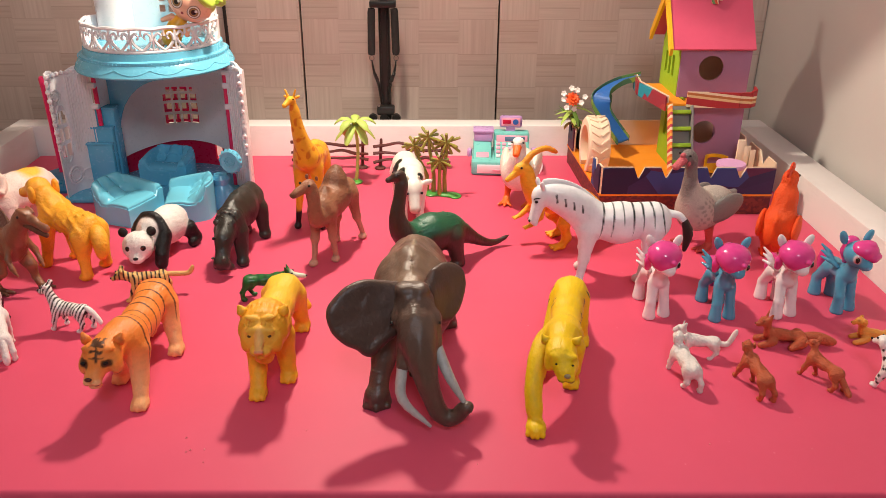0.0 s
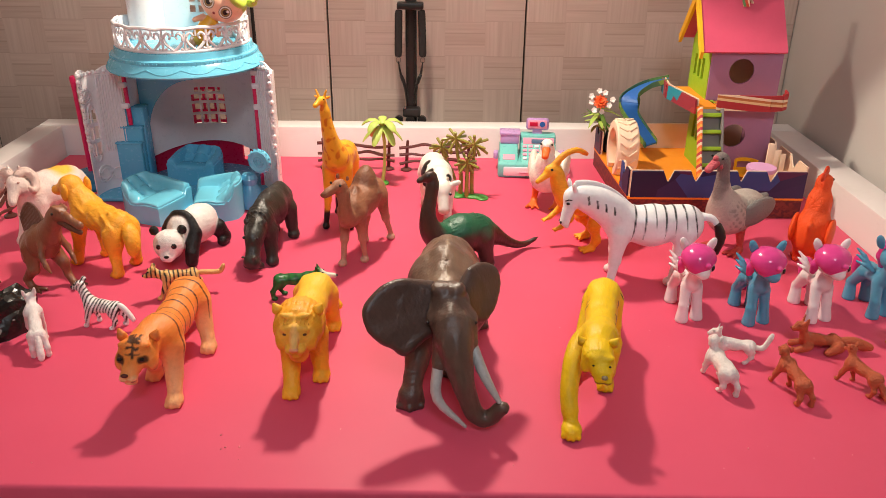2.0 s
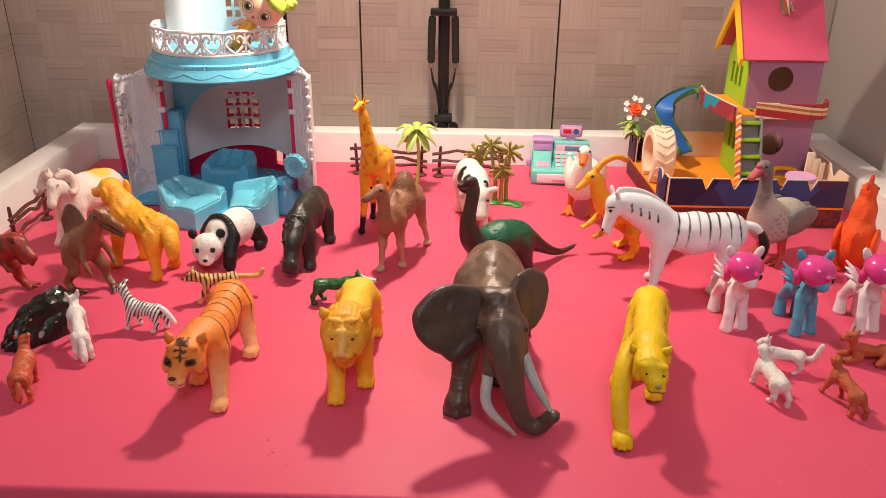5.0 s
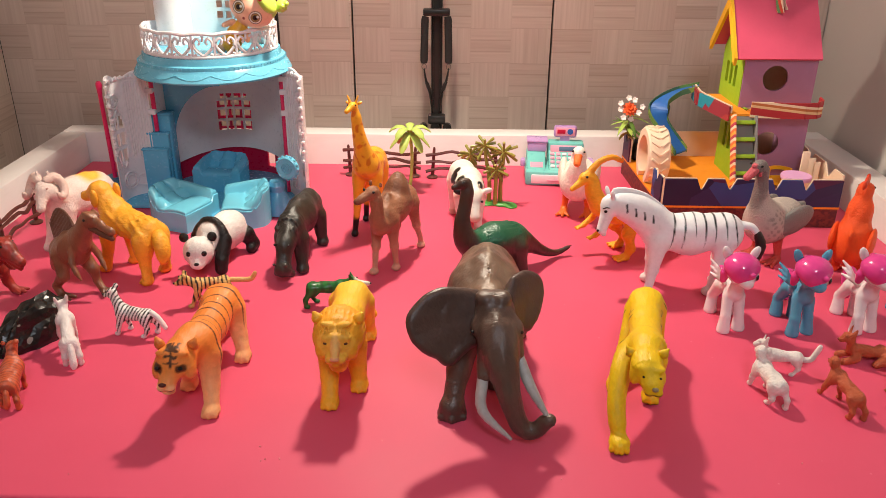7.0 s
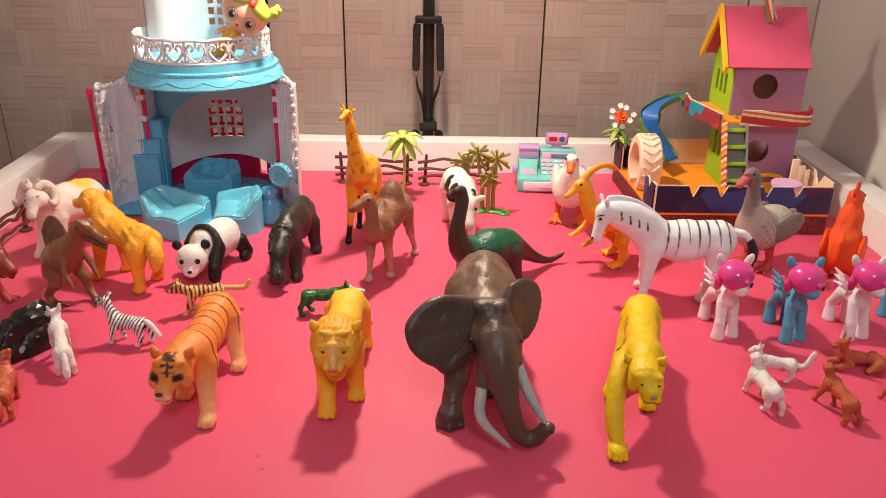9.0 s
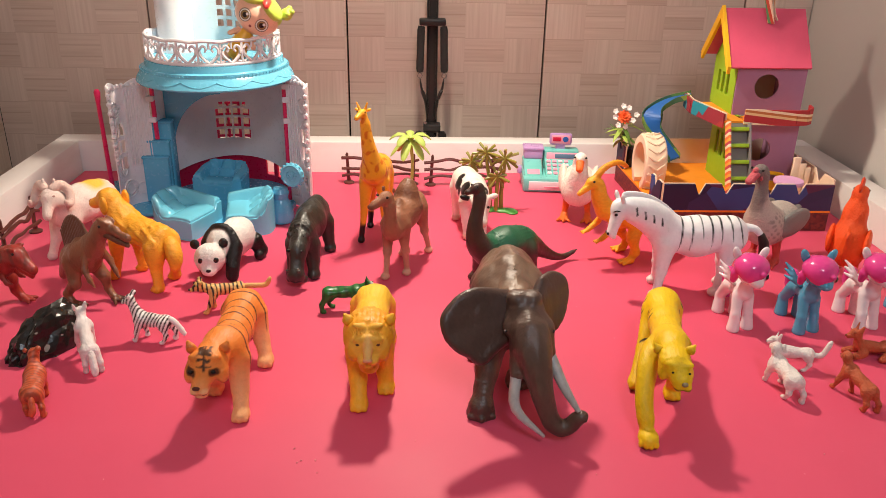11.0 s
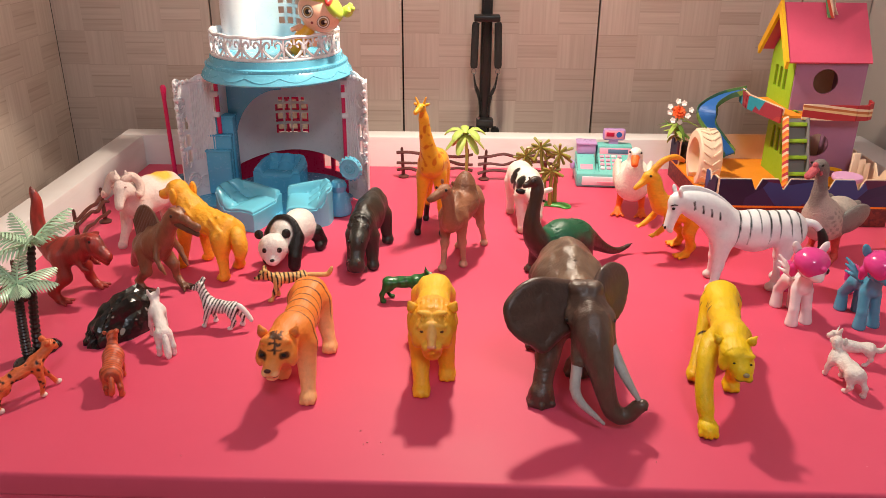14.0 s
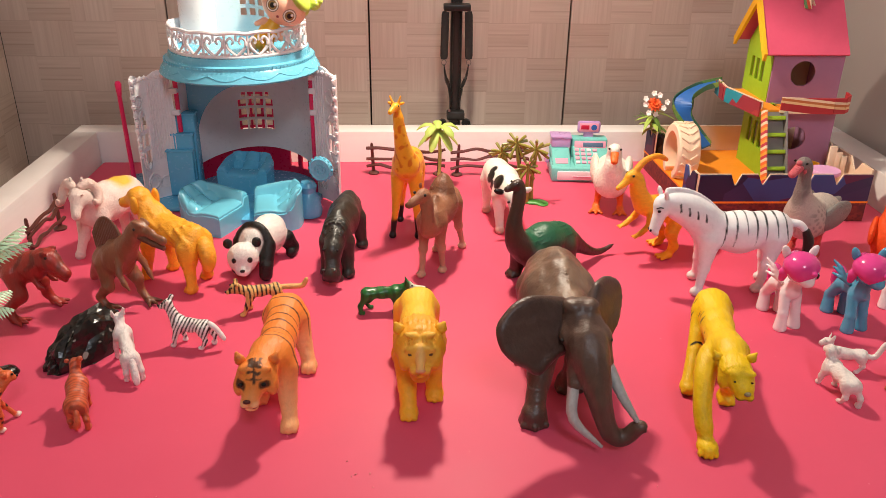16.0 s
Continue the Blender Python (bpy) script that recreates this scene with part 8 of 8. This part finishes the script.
        for f, g in zip(rings, rings[1:]):
            for j in range(4):
                body.faces.new((f[j], f[(j + 1) % 4], g[(j + 1) % 4], g[j]))
        body.faces.new(rings[0])
        body.faces.new(rings[-1])
        return body

    trough = strip(-0.0190, 0.0190, -0.0015, 0.0015)
    walls = [strip(0.0192, 0.0215, -0.004, 0.007), strip(-0.0215, -0.0192, -0.004, 0.007)]
    part("slide_bed", trough, FOAM_BLUE, root, "blue slide bed")
    side_mat = print_mat("green_patched_slide_side", [srgb(92, 128, 64), srgb(60, 96, 70), srgb(120, 140, 60), srgb(70, 100, 60)], (1, 1, 1))
    for w in walls:
        part("slide_side", w, side_mat, root, "green printed slide side")
    # the white tyre-like arch with raised treads
    m = pose(0.331, 1.540, 0.040, 0, 0, 2) @ pose(0, 0, 0, 90, 0, 90)
    bm = bmesh.new()
    prof = [(0.040, -0.021), (0.053, -0.021), (0.0555, -0.018), (0.0555, 0.018), (0.053, 0.021), (0.040, 0.021), (0.040, -0.021)]
    mm = m @ Matrix.Translation((0, 0.046, 0))
    turned(bm, prof, 40, mm @ Matrix.Diagonal((0.84, 1.02, 1, 1)), -62, 242)
    arch = part("tyre_arch", bm, FOAM_CREAM, root, "white tyre-like arch with raised treads")
    bm = bmesh.new()
    for k in range(17):
        a = -50 + 280 * k / 16
        for s in (1, -1):
            t = mm @ Matrix.Diagonal((0.84, 1.02, 1, 1)) @ pose(0, 0, 0, 0, 0, a) @ Matrix.Translation((0.0555, 0, s * 0.009)) @ pose(0, 0, 0, s * 38, 0, 0)
            box(bm, (-0.001, -0.0022, -0.009), (0.0026, 0.0022, 0.009), 0.0008, t)
    part("treads", bm, FOAM_CREAM, arch)
    # a chair and a table on the deck
    bm = bmesh.new()
    shell(bm, bend(0.020, 10, 170, 0.0, 0.026), bend(0.023, 10, 170, 0.0, 0.026), 16, 4, lambda i, j: not (4 <= i < 12 and j in (1, 2)))
    turned(bm, [(0.0, 0.0), (0.021, 0.0), (0.021, 0.005), (0.0, 0.005)], 20)
    chair = finish("toy_chair", bm, FOAM_YELLOW)
    chair.matrix_basis = pose(0.553, 1.468, 0.059)
    tagged(chair, "yellow foam toy chair with a curved back", "toy chair")
    bm = bmesh.new()
    turned(bm, [(0.0, 0.0), (0.018, 0.0), (0.018, 0.0195), (0.0, 0.0195)], 20)
    sub = finish("toy_stool", bm, FOAM_DARK)
    sub.matrix_basis = pose(0.553, 1.468, 0.0392)
    tagged(sub, "brown foam block under the toy chair", "toy stool")
    table = thing("toy_table", at(0.566, 1.430, 0, 0.0392), "lilac foam toy table with a round top", "toy table")
    bm = bmesh.new()
    turned(bm, [(0.0, 0.0), (0.009, 0.0), (0.009, 0.040), (0.0, 0.040)], 14)
    part("foot", bm, FOAM_YELLOW, table, "yellow foam foot")
    bm = bmesh.new()
    turned(bm, [(0.0, 0.040), (0.026, 0.040), (0.027, 0.042), (0.027, 0.046), (0.026, 0.048), (0.0, 0.048)], 28)
    part("top", bm, plastic("lilac_foam", srgb(226, 170, 214), 0.6), table)


ark()

# ---- cash register ----
TEAL = plastic("mint_teal_plastic", srgb(120, 204, 196), 0.3)
LILAC = plastic("lilac_plastic", srgb(200, 160, 214), 0.3)
ROSE = plastic("rose_plastic", srgb(240, 168, 190), 0.35)
PAPER_WHITE = plastic("pale_card", srgb(238, 226, 232), 0.5)


def cash_register():
    root = thing("toy_cash_register", at(0.156, 1.655, -4), "mint green toy cash register with pink keys and lilac trays", "toy cash register")
    P = lambda name, lo, hi, mat, bev=0.003, label="", m=None, parent=None: part(name, (lambda b: (box(b, lo, hi, bev, m), b)[1])(bmesh.new()), mat, parent or root, label)
    P("base", (-0.062, -0.056, 0.0), (0.062, 0.050, 0.030), TEAL, 0.005)
    drawer = P("drawer", (-0.050, -0.0585, 0.005), (0.052, -0.050, 0.024), PAPER_WHITE, 0.002, "pale pink cash drawer")
    P("drawer_handle", (-0.018, -0.0610, 0.012), (0.020, -0.0586, 0.0145), ROSE, 0.0008, "", None, drawer)
    tilt = pose(0.0, -0.012, 0.036, 24, 0, 0)
    P("left_desk", (-0.059, -0.038, -0.006), (-0.020, 0.030, 0.006), TEAL, 0.004, "", tilt)
    P("label_plate", (-0.052, -0.022, 0.0055), (-0.026, -0.006, 0.0070), ROSE, 0.0005, "pink label plate", tilt)
    P("key_desk", (-0.014, -0.038, -0.006), (0.060, 0.034, 0.008), TEAL, 0.004, "", tilt)
    for i in range(4):
        for j in range(4):
            bm = bmesh.new()
            m = tilt @ Matrix.Translation((-0.006 + 0.0125 * i, -0.020 + 0.0125 * j, 0.008))
            box(bm, (-0.0045, -0.0036, -0.001), (0.0045, 0.0036, 0.0030), 0.0012, m)
            part("key", bm, ROSE if (i + j) % 5 else PAPER_WHITE, root)
    P("head", (-0.016, 0.014, 0.030), (0.060, 0.046, 0.072), TEAL, 0.005)
    face = pose(0.0, 0.0125, 0.060, 72, 0, 0)
    P("display", (-0.010, -0.008, -0.001), (0.056, 0.007, 0.002), ROSE, 0.001, "pink display strip", face)
    P("display_bar", (0.008, -0.005, 0.002), (0.050, 0.004, 0.0032), plastic("slate_blue_print", srgb(84, 112, 140), 0.4), 0.0005, "dark display window", face)
    P("rear_box", (-0.060, 0.006, 0.030), (-0.020, 0.046, 0.052), TEAL, 0.005)
    tray = P("tray", (-0.058, 0.012, 0.052), (-0.018, 0.046, 0.074), LILAC, 0.003, "lilac tray")
    P("tray_rim", (-0.060, 0.010, 0.072), (-0.016, 0.048, 0.077), LILAC, 0.0015, "", None, tray)
    P("sign_post", (0.010, 0.028, 0.070), (0.030, 0.036, 0.082), LILAC, 0.001)
    sign = P("sign", (-0.004, 0.026, 0.080), (0.044, 0.034, 0.106), LILAC, 0.005, "lilac sign with bars")
    P("sign_face", (0.000, 0.0245, 0.084), (0.040, 0.0262, 0.102), ROSE, 0.001, "", None, sign)
    P("print_bar", (0.003, 0.0236, 0.089), (0.020, 0.0246, 0.098), CRIMSON, 0.0004, "red printed bar", None, sign)
    bm = bmesh.new()
    turned(bm, [(0.0, 0.0), (0.006, 0.0), (0.006, 0.001), (0.0, 0.001)], 16, pose(0.030, 0.0245, 0.0935, 90, 0, 0))
    part("print_dot", bm, FOAM_BLUE, sign, "blue printed dot")
    P("scanner", (0.064, -0.030, 0.020), (0.080, 0.006, 0.046), LILAC, 0.005, "lilac hand scanner at the side")
    P("side_knob", (-0.072, -0.010, 0.024), (-0.062, 0.012, 0.040), LILAC, 0.004, "lilac side knob")
    bm = bmesh.new()
    pipe(bm, smooth_path([(0.070, -0.020, 0.036, 0.0022), (0.080, -0.034, 0.034, 0.0022), (0.086, -0.044, 0.018, 0.0022), (0.080, -0.050, 0.004, 0.0022)], 6), 7)
    part("cord", bm, PAPER_WHITE, root, "pale cord")


cash_register()

# ---- plants ----
LEAF = plastic("leaf_green_plastic", srgb(164, 188, 84), 0.45)
LEAF_DARK = plastic("silk_leaf_green", srgb(96, 128, 52), 0.5)


def petal_mesh(bm, m, length, width, droop, thick=0.0008, n=6):
    """One pointed leaf along x, drooping, folded a little along its rib."""
    top, low = [], []
    for i in range(n + 1):
        t = i / n
        w = width * math.sin(math.pi * min(1, 0.12 + 0.88 * t)) ** 0.8 * (1 if t < 1 else 0.05)
        x, z = length * t * (1 - 0.12 * droop * t), -droop * length * t * t
        row = [(x, -w, z - w * 0.25), (x, 0, z), (x, w, z - w * 0.25)]
        top.append([bm.verts.new(m @ Vector(p)) for p in row])
        low.append([bm.verts.new(m @ (Vector(p) - Vector((0, 0, thick)))) for p in row])
    for i in range(n):
        for j in range(2):
            bm.faces.new((top[i][j], top[i + 1][j], top[i + 1][j + 1], top[i][j + 1]))
            bm.faces.new((low[i][j + 1], low[i + 1][j + 1], low[i + 1][j], low[i][j]))
        for j in (0, 2):
            bm.faces.new((top[i][j], low[i][j], low[i + 1][j], top[i + 1][j]))
    bm.faces.new((top[-1][0], top[-1][1], top[-1][2], low[-1][2], low[-1][1], low[-1][0]))
    bm.faces.new((top[0][2], top[0][1], top[0][0], low[0][0], low[0][1], low[0][2]))


def broad_palm():
    """Light green moulded palm with one slim curved trunk and lobed fronds."""
    root = thing("toy_palm", at(-0.147, 1.560, 0), "light green plastic toy palm on a small round base", "toy palm tree")
    mat = plastic("yellow_green_plastic", srgb(178, 200, 96), 0.5)
    bm = bmesh.new()
    turned(bm, [(0.0, 0.0), (0.013, 0.0), (0.014, 0.003), (0.010, 0.006), (0.0, 0.007)], 16)
    part("base", bm, plastic("grass_green_plastic", srgb(84, 170, 60), 0.35), root, "grass green base")
    bm = bmesh.new()
    pipe(bm, smooth_path([(0, 0, 0.004, 0.0040), (0.004, 0, 0.03, 0.0034), (0.006, 0.004, 0.075, 0.0032), (0.002, 0.004, 0.119, 0.0036)], 6), 9)
    part("trunk", bm, mat, root)
    for i in range(11):
        upper = i < 5
        a = 72 * i + 20 if upper else 60 * i + 8
        bm = bmesh.new()
        m = pose(0.002, 0.004, 0.120 if upper else 0.116, 0, 0, a)
        rise, fall, ln = (0.052, 0.054, 0.042) if upper else (0.018, 0.044, 0.038)
        spine = [(ln * q, 0.0, rise * q - fall * q * q, wide) for q, wide in ((0.0, 0.0040), (0.2, 0.0058), (0.4, 0.0080), (0.6, 0.0092), (0.8, 0.0086), (0.93, 0.0060), (1.0, 0.0020))]
        pipe(bm, spine, 10)
        for v in bm.verts:
            mid = rise * v.co.x / ln - fall * (v.co.x / ln) ** 2
            v.co.z = mid + (v.co.z - mid) * 0.34 - 16.0 * v.co.y ** 2
        bm.transform(m)
        part("frond", bm, mat, root)


def star_palms():
    """A clump of thin olive palms with star-like crowns on one green base."""
    root = thing("toy_palm_clump", at(0.020, 1.492, -14), "clump of thin olive green plastic palms on a green base", "toy palm tree")
    mat = plastic("olive_green_plastic", srgb(150, 144, 62), 0.4)
    c = Clay(0.002, 0.006)
    for i in range(9):
        c.ball((-0.030 + 0.0082 * i, 0.004 * math.sin(i * 2.1), 0.0), (0.012, 0.011 + 0.003 * math.sin(i), 0.005), srgb(74, 150, 60))
    data = c.mesh("base")
    data.materials.append(SMOOTH)
    base = new("base", data)
    base.parent = root
    tagged(base, "green moulded ground base")
    for x, y, h, lx, ly, r in ((-0.010, 0, 0.116, -0.020, 0.0, 0.027), (0.012, 0.004, 0.107, 0.016, 0.0, 0.029), (-0.024, 0.002, 0.096, -0.049, 0.004, 0.025), (0.004, -0.006, 0.072, 0.004, -0.006, 0.024)):
        bm = bmesh.new()
        pipe(bm, smooth_path([(x, y, 0.002, 0.0046), (x * 0.8 + lx * 0.1, y, h * 0.4, 0.0040), (x * 0.2 + lx * 0.8, ly, h * 0.8, 0.0034), (lx, ly, h, 0.0034)], 6), 8)
        trunk = part("trunk", bm, mat, root)
        for k in range(11):
            a = radians(-62 + 30.4 * k + 5 * math.sin(k * 1.7 + h * 90))
            ln = r * (0.92 + 0.12 * math.sin(k * 3.1 + x * 400))
            ux, uy, uz = math.cos(a), 0.45 * math.sin(k * 2.3), math.sin(a)
            bm = bmesh.new()
            pipe(bm, [(lx + ux * ln * q, ly + uy * ln * q, h + uz * ln * 0.86 * q - 0.004 * q * q, wide) for q, wide in ((0.0, 0.0016), (0.35, 0.0022), (0.75, 0.0029), (0.97, 0.0027), (1.0, 0.0014))], 7)
            part("frond", bm, mat, trunk)


def feather_palm():
    """Two ringed dark trunks on a black base, with mint-coloured feathery fronds."""
    root = thing("toy_palm", at(-0.716, 0.900, 0), "toy palm with two dark trunks and mint green feathery fronds", "toy palm tree")
    brown, mint = plastic("dark_brown_trunk_plastic", srgb(48, 32, 28), 0.35), plastic("pearly_mint_plastic", srgb(186, 220, 186), 0.22, spec=0.6)
    c = Clay(0.002, 0.008)
    for x, y, r in ((0.0, -0.022, 0.014), (0.004, -0.004, 0.012), (0.006, 0.014, 0.016), (0.012, 0.026, 0.012)):
        c.ball((x, y, 0.0), (r * 1.1, r, 0.010), srgb(26, 24, 22))
    data = c.mesh("base", rough=0.0008)
    data.materials.append(ROCKY)
    base = new("base", data)
    base.parent = root
    rng = random.Random(5)
    for (x, y, tx, ty, h, n, size) in ((0.004, 0.006, 0.021, 0.012, 0.152, 8, 0.055), (-0.002, -0.010, 0.010, -0.018, 0.112, 8, 0.050)):
        bm = bmesh.new()
        rings = 22
        pts = []
        for i in range(rings * 2 + 1):
            t = i / (rings * 2)
            pts.append((x + (tx - x) * t ** 1.5, y + (ty - y) * t ** 1.5, 0.004 + (h - 0.004) * t, (0.0070 if i % 2 else 0.0050) * (1 - 0.2 * t)))
        pipe(bm, pts, 9)
        trunk = part("trunk", bm, brown, root)
        for k in range(n):
            a = 360 * k / n + rng.uniform(-14, 14)
            lift = rng.uniform(18, 62)
            ln = size * rng.uniform(0.88, 1.12)
            m = pose(tx, ty, h, 0, 0, a) @ pose(0, 0, 0, 0, -lift, 0)
            bm = bmesh.new()
            rib = [(ln * t, 0, -0.45 * ln * t * t + 0.004 * t, 0.0016 * (1.2 - t)) for t in np.linspace(0, 1, 9)]
            pipe(bm, [(*(m @ Vector(p[:3])), p[3]) for p in rib], 5)
            for i in range(1, 12):
                t = i / 11
                p = Vector((ln * t, 0, -0.45 * ln * t * t + 0.004 * t))
                for s in (1, -1):
                    wl = 0.021 * math.sin(math.pi * (0.12 + 0.83 * t)) ** 0.7
                    petal_mesh(bm, m @ Matrix.Translation(p) @ pose(0, 0, 0, 0, 22 + 18 * t, s * 58), wl, 0.0016, 0.35, 0.0006, 3)
            part("frond", bm, mint, trunk)


def flower_vase():
    root = thing("flower_vase", at(0.328, 1.662, 0, 0.0402), "dark vase with an orange flower, white blossoms and leaves", "flower vase")
    bm = bmesh.new()
    turned(bm, [(0.0, 0.0), (0.009, 0.0), (0.011, 0.008), (0.011, 0.024), (0.008, 0.038), (0.007, 0.044), (0.006, 0.044), (0.006, 0.038), (0.0, 0.038)], 20)
    part("vase", bm, print_mat("dark_mottled_glaze", [srgb(30, 28, 40), srgb(60, 56, 70), srgb(26, 24, 30), srgb(150, 140, 140)], (2, 2, 2)), root)
    rng = random.Random(8)
    for k in range(16):
        a, lift = 360 * k / 16 * 2.4, rng.uniform(-25, 70)
        bm = bmesh.new()
        petal_mesh(bm, pose(-0.026, -0.008, 0.056 + 0.0028 * k, 0, 0, a) @ pose(0, 0, 0, 0, -lift, 0), rng.uniform(0.034, 0.052), 0.0050, 0.45, 0.0006, 5)
        part("leaf", bm, LEAF if k % 3 else LEAF_DARK, root)
    bm = bmesh.new()
    pipe(bm, smooth_path([(0, 0, 0.03, 0.0020), (-0.008, -0.002, 0.055, 0.0019), (-0.024, -0.010, 0.085, 0.0018), (-0.028, -0.014, 0.110, 0.0018)], 4), 6)
    part("stem", bm, LEAF_DARK, root)
    orange = plastic("orange_silk_petals", srgb(238, 96, 40), 0.6, grain=0.15)
    bm = bmesh.new()
    for ring, n, r, lift in ((0, 12, 0.0165, 8), (1, 10, 0.013, 34), (2, 7, 0.009, 62)):
        for k in range(n):
            petal_mesh(bm, pose(-0.028, -0.018, 0.112, 52, 0, 0) @ pose(0, 0, 0.001 * ring, 0, 0, 360 * k / n + 13 * ring) @ pose(0, 0, 0, 0, -lift, 0), r, 0.0042, 0.15, 0.0006, 4)
    part("flower", bm, orange, root, "orange flower")
    white = plastic("white_silk_petals", srgb(246, 240, 234), 0.6)
    for k in range(8):
        a = 2 * math.pi * k / 8 + 0.2
        bm = bmesh.new()
        c = (-0.028 + rng.uniform(0.015, 0.026) * math.cos(a), -0.022 + rng.uniform(-0.004, 0.006), 0.114 + rng.uniform(0.013, 0.026) * math.sin(a))
        for q in range(5):
            petal_mesh(bm, pose(*c, 70, 0, 0) @ pose(0, 0, 0, 0, 0, 72 * q + 20 * k) @ pose(0, 0, 0, 0, -22, 0), 0.0066, 0.0030, 0.1, 0.0006, 4)
        part("blossom", bm, white, root, "small white blossom")


broad_palm(); star_palms(); feather_palm(); flower_vase()

# ---- rustic fences ----
BARK = plastic("brown_bark_plastic", srgb(94, 48, 40), 0.4, bump=0.5, grain=0.15)


def fence(m, length, posts, label, seed, ext=0.014):
    """A little rustic fence: crooked rails on leaning posts with small feet."""
    root = thing("toy_fence", m, label, "toy fence", "rustic toy fences")
    rng = random.Random(seed)
    for px in posts:
        bm = bmesh.new()
        lean = rng.uniform(-0.004, 0.004)
        pipe(bm, [(px, 0, 0.0, 0.0045), (px + lean * 0.3, 0, 0.02, 0.0036), (px + lean * 0.7, 0, 0.045, 0.0034), (px + lean, 0, 0.064, 0.0030), (px + lean * 1.1, 0, 0.067, 0.0018)], 7)
        post = part("post", bm, BARK, root)
        bm = bmesh.new()
        turned(bm, [(0.0, 0.0), (0.011, 0.0), (0.0115, 0.003), (0.007, 0.006), (0.0, 0.007)], 12, Matrix.Translation((px, 0, 0)))
        part("foot", bm, BARK, post)
    for k, z in enumerate((0.020, 0.037, 0.054)):
        bm = bmesh.new()
        pts = []
        n = 7
        for i in range(n):
            t = i / (n - 1)
            pts.append((-ext + (length + 2 * ext) * t, -0.0045 + rng.uniform(-0.001, 0.001), z + rng.uniform(-0.0055, 0.0055), 0.0031 + rng.uniform(-0.0005, 0.0006)))
        pipe(bm, smooth_path(pts, 3), 7)
        part("rail", bm, BARK, root)


fence(at(-0.276, 1.657, -3), 0.136, (0.0, 0.136), "brown plastic rustic toy fence before the back board", 1)
fence(at(-0.102, 1.645, 1), 0.136, (0.0, 0.130), "brown plastic rustic toy fence before the back board", 2)
fence(at(-0.809, 0.777, 90), 0.112, (0.0, 0.112), "brown plastic rustic toy fence along the side board", 3)
fence(at(-0.811, 0.940, 90), 0.118, (0.0, 0.118), "brown plastic rustic toy fence along the side board", 4)
fence(at(-0.813, 1.262, 90), 0.112, (0.0, 0.112), "brown plastic rustic toy fence along the side board", 5)


def crumbs():
    """A few pale crumbs lying on the cover near its front edge."""
    rng = random.Random(5)
    bm = bmesh.new()
    for x, y in ((-0.272, 0.748), (-0.262, 0.727), (-0.247, 0.728), (-0.243, 0.707), (-0.266, 0.724), (0.05, 0.70), (0.31, 0.73), (-0.14, 0.76), (0.42, 0.72), (-0.46, 0.70)):
        m = pose(x, y, 0.0006, rng.uniform(0, 90), rng.uniform(0, 90), 0) @ Matrix.Diagonal((1, 1.6, 0.8, 1))
        bmesh.ops.create_icosphere(bm, subdivisions=1, radius=rng.uniform(0.0006, 0.0011), matrix=m)
    tagged(finish("crumbs", bm, plastic("pale_crumb", srgb(240, 140, 146), 0.7)), "tiny pale crumbs scattered on the pink cover", "crumbs", kind="stuff")


crumbs()
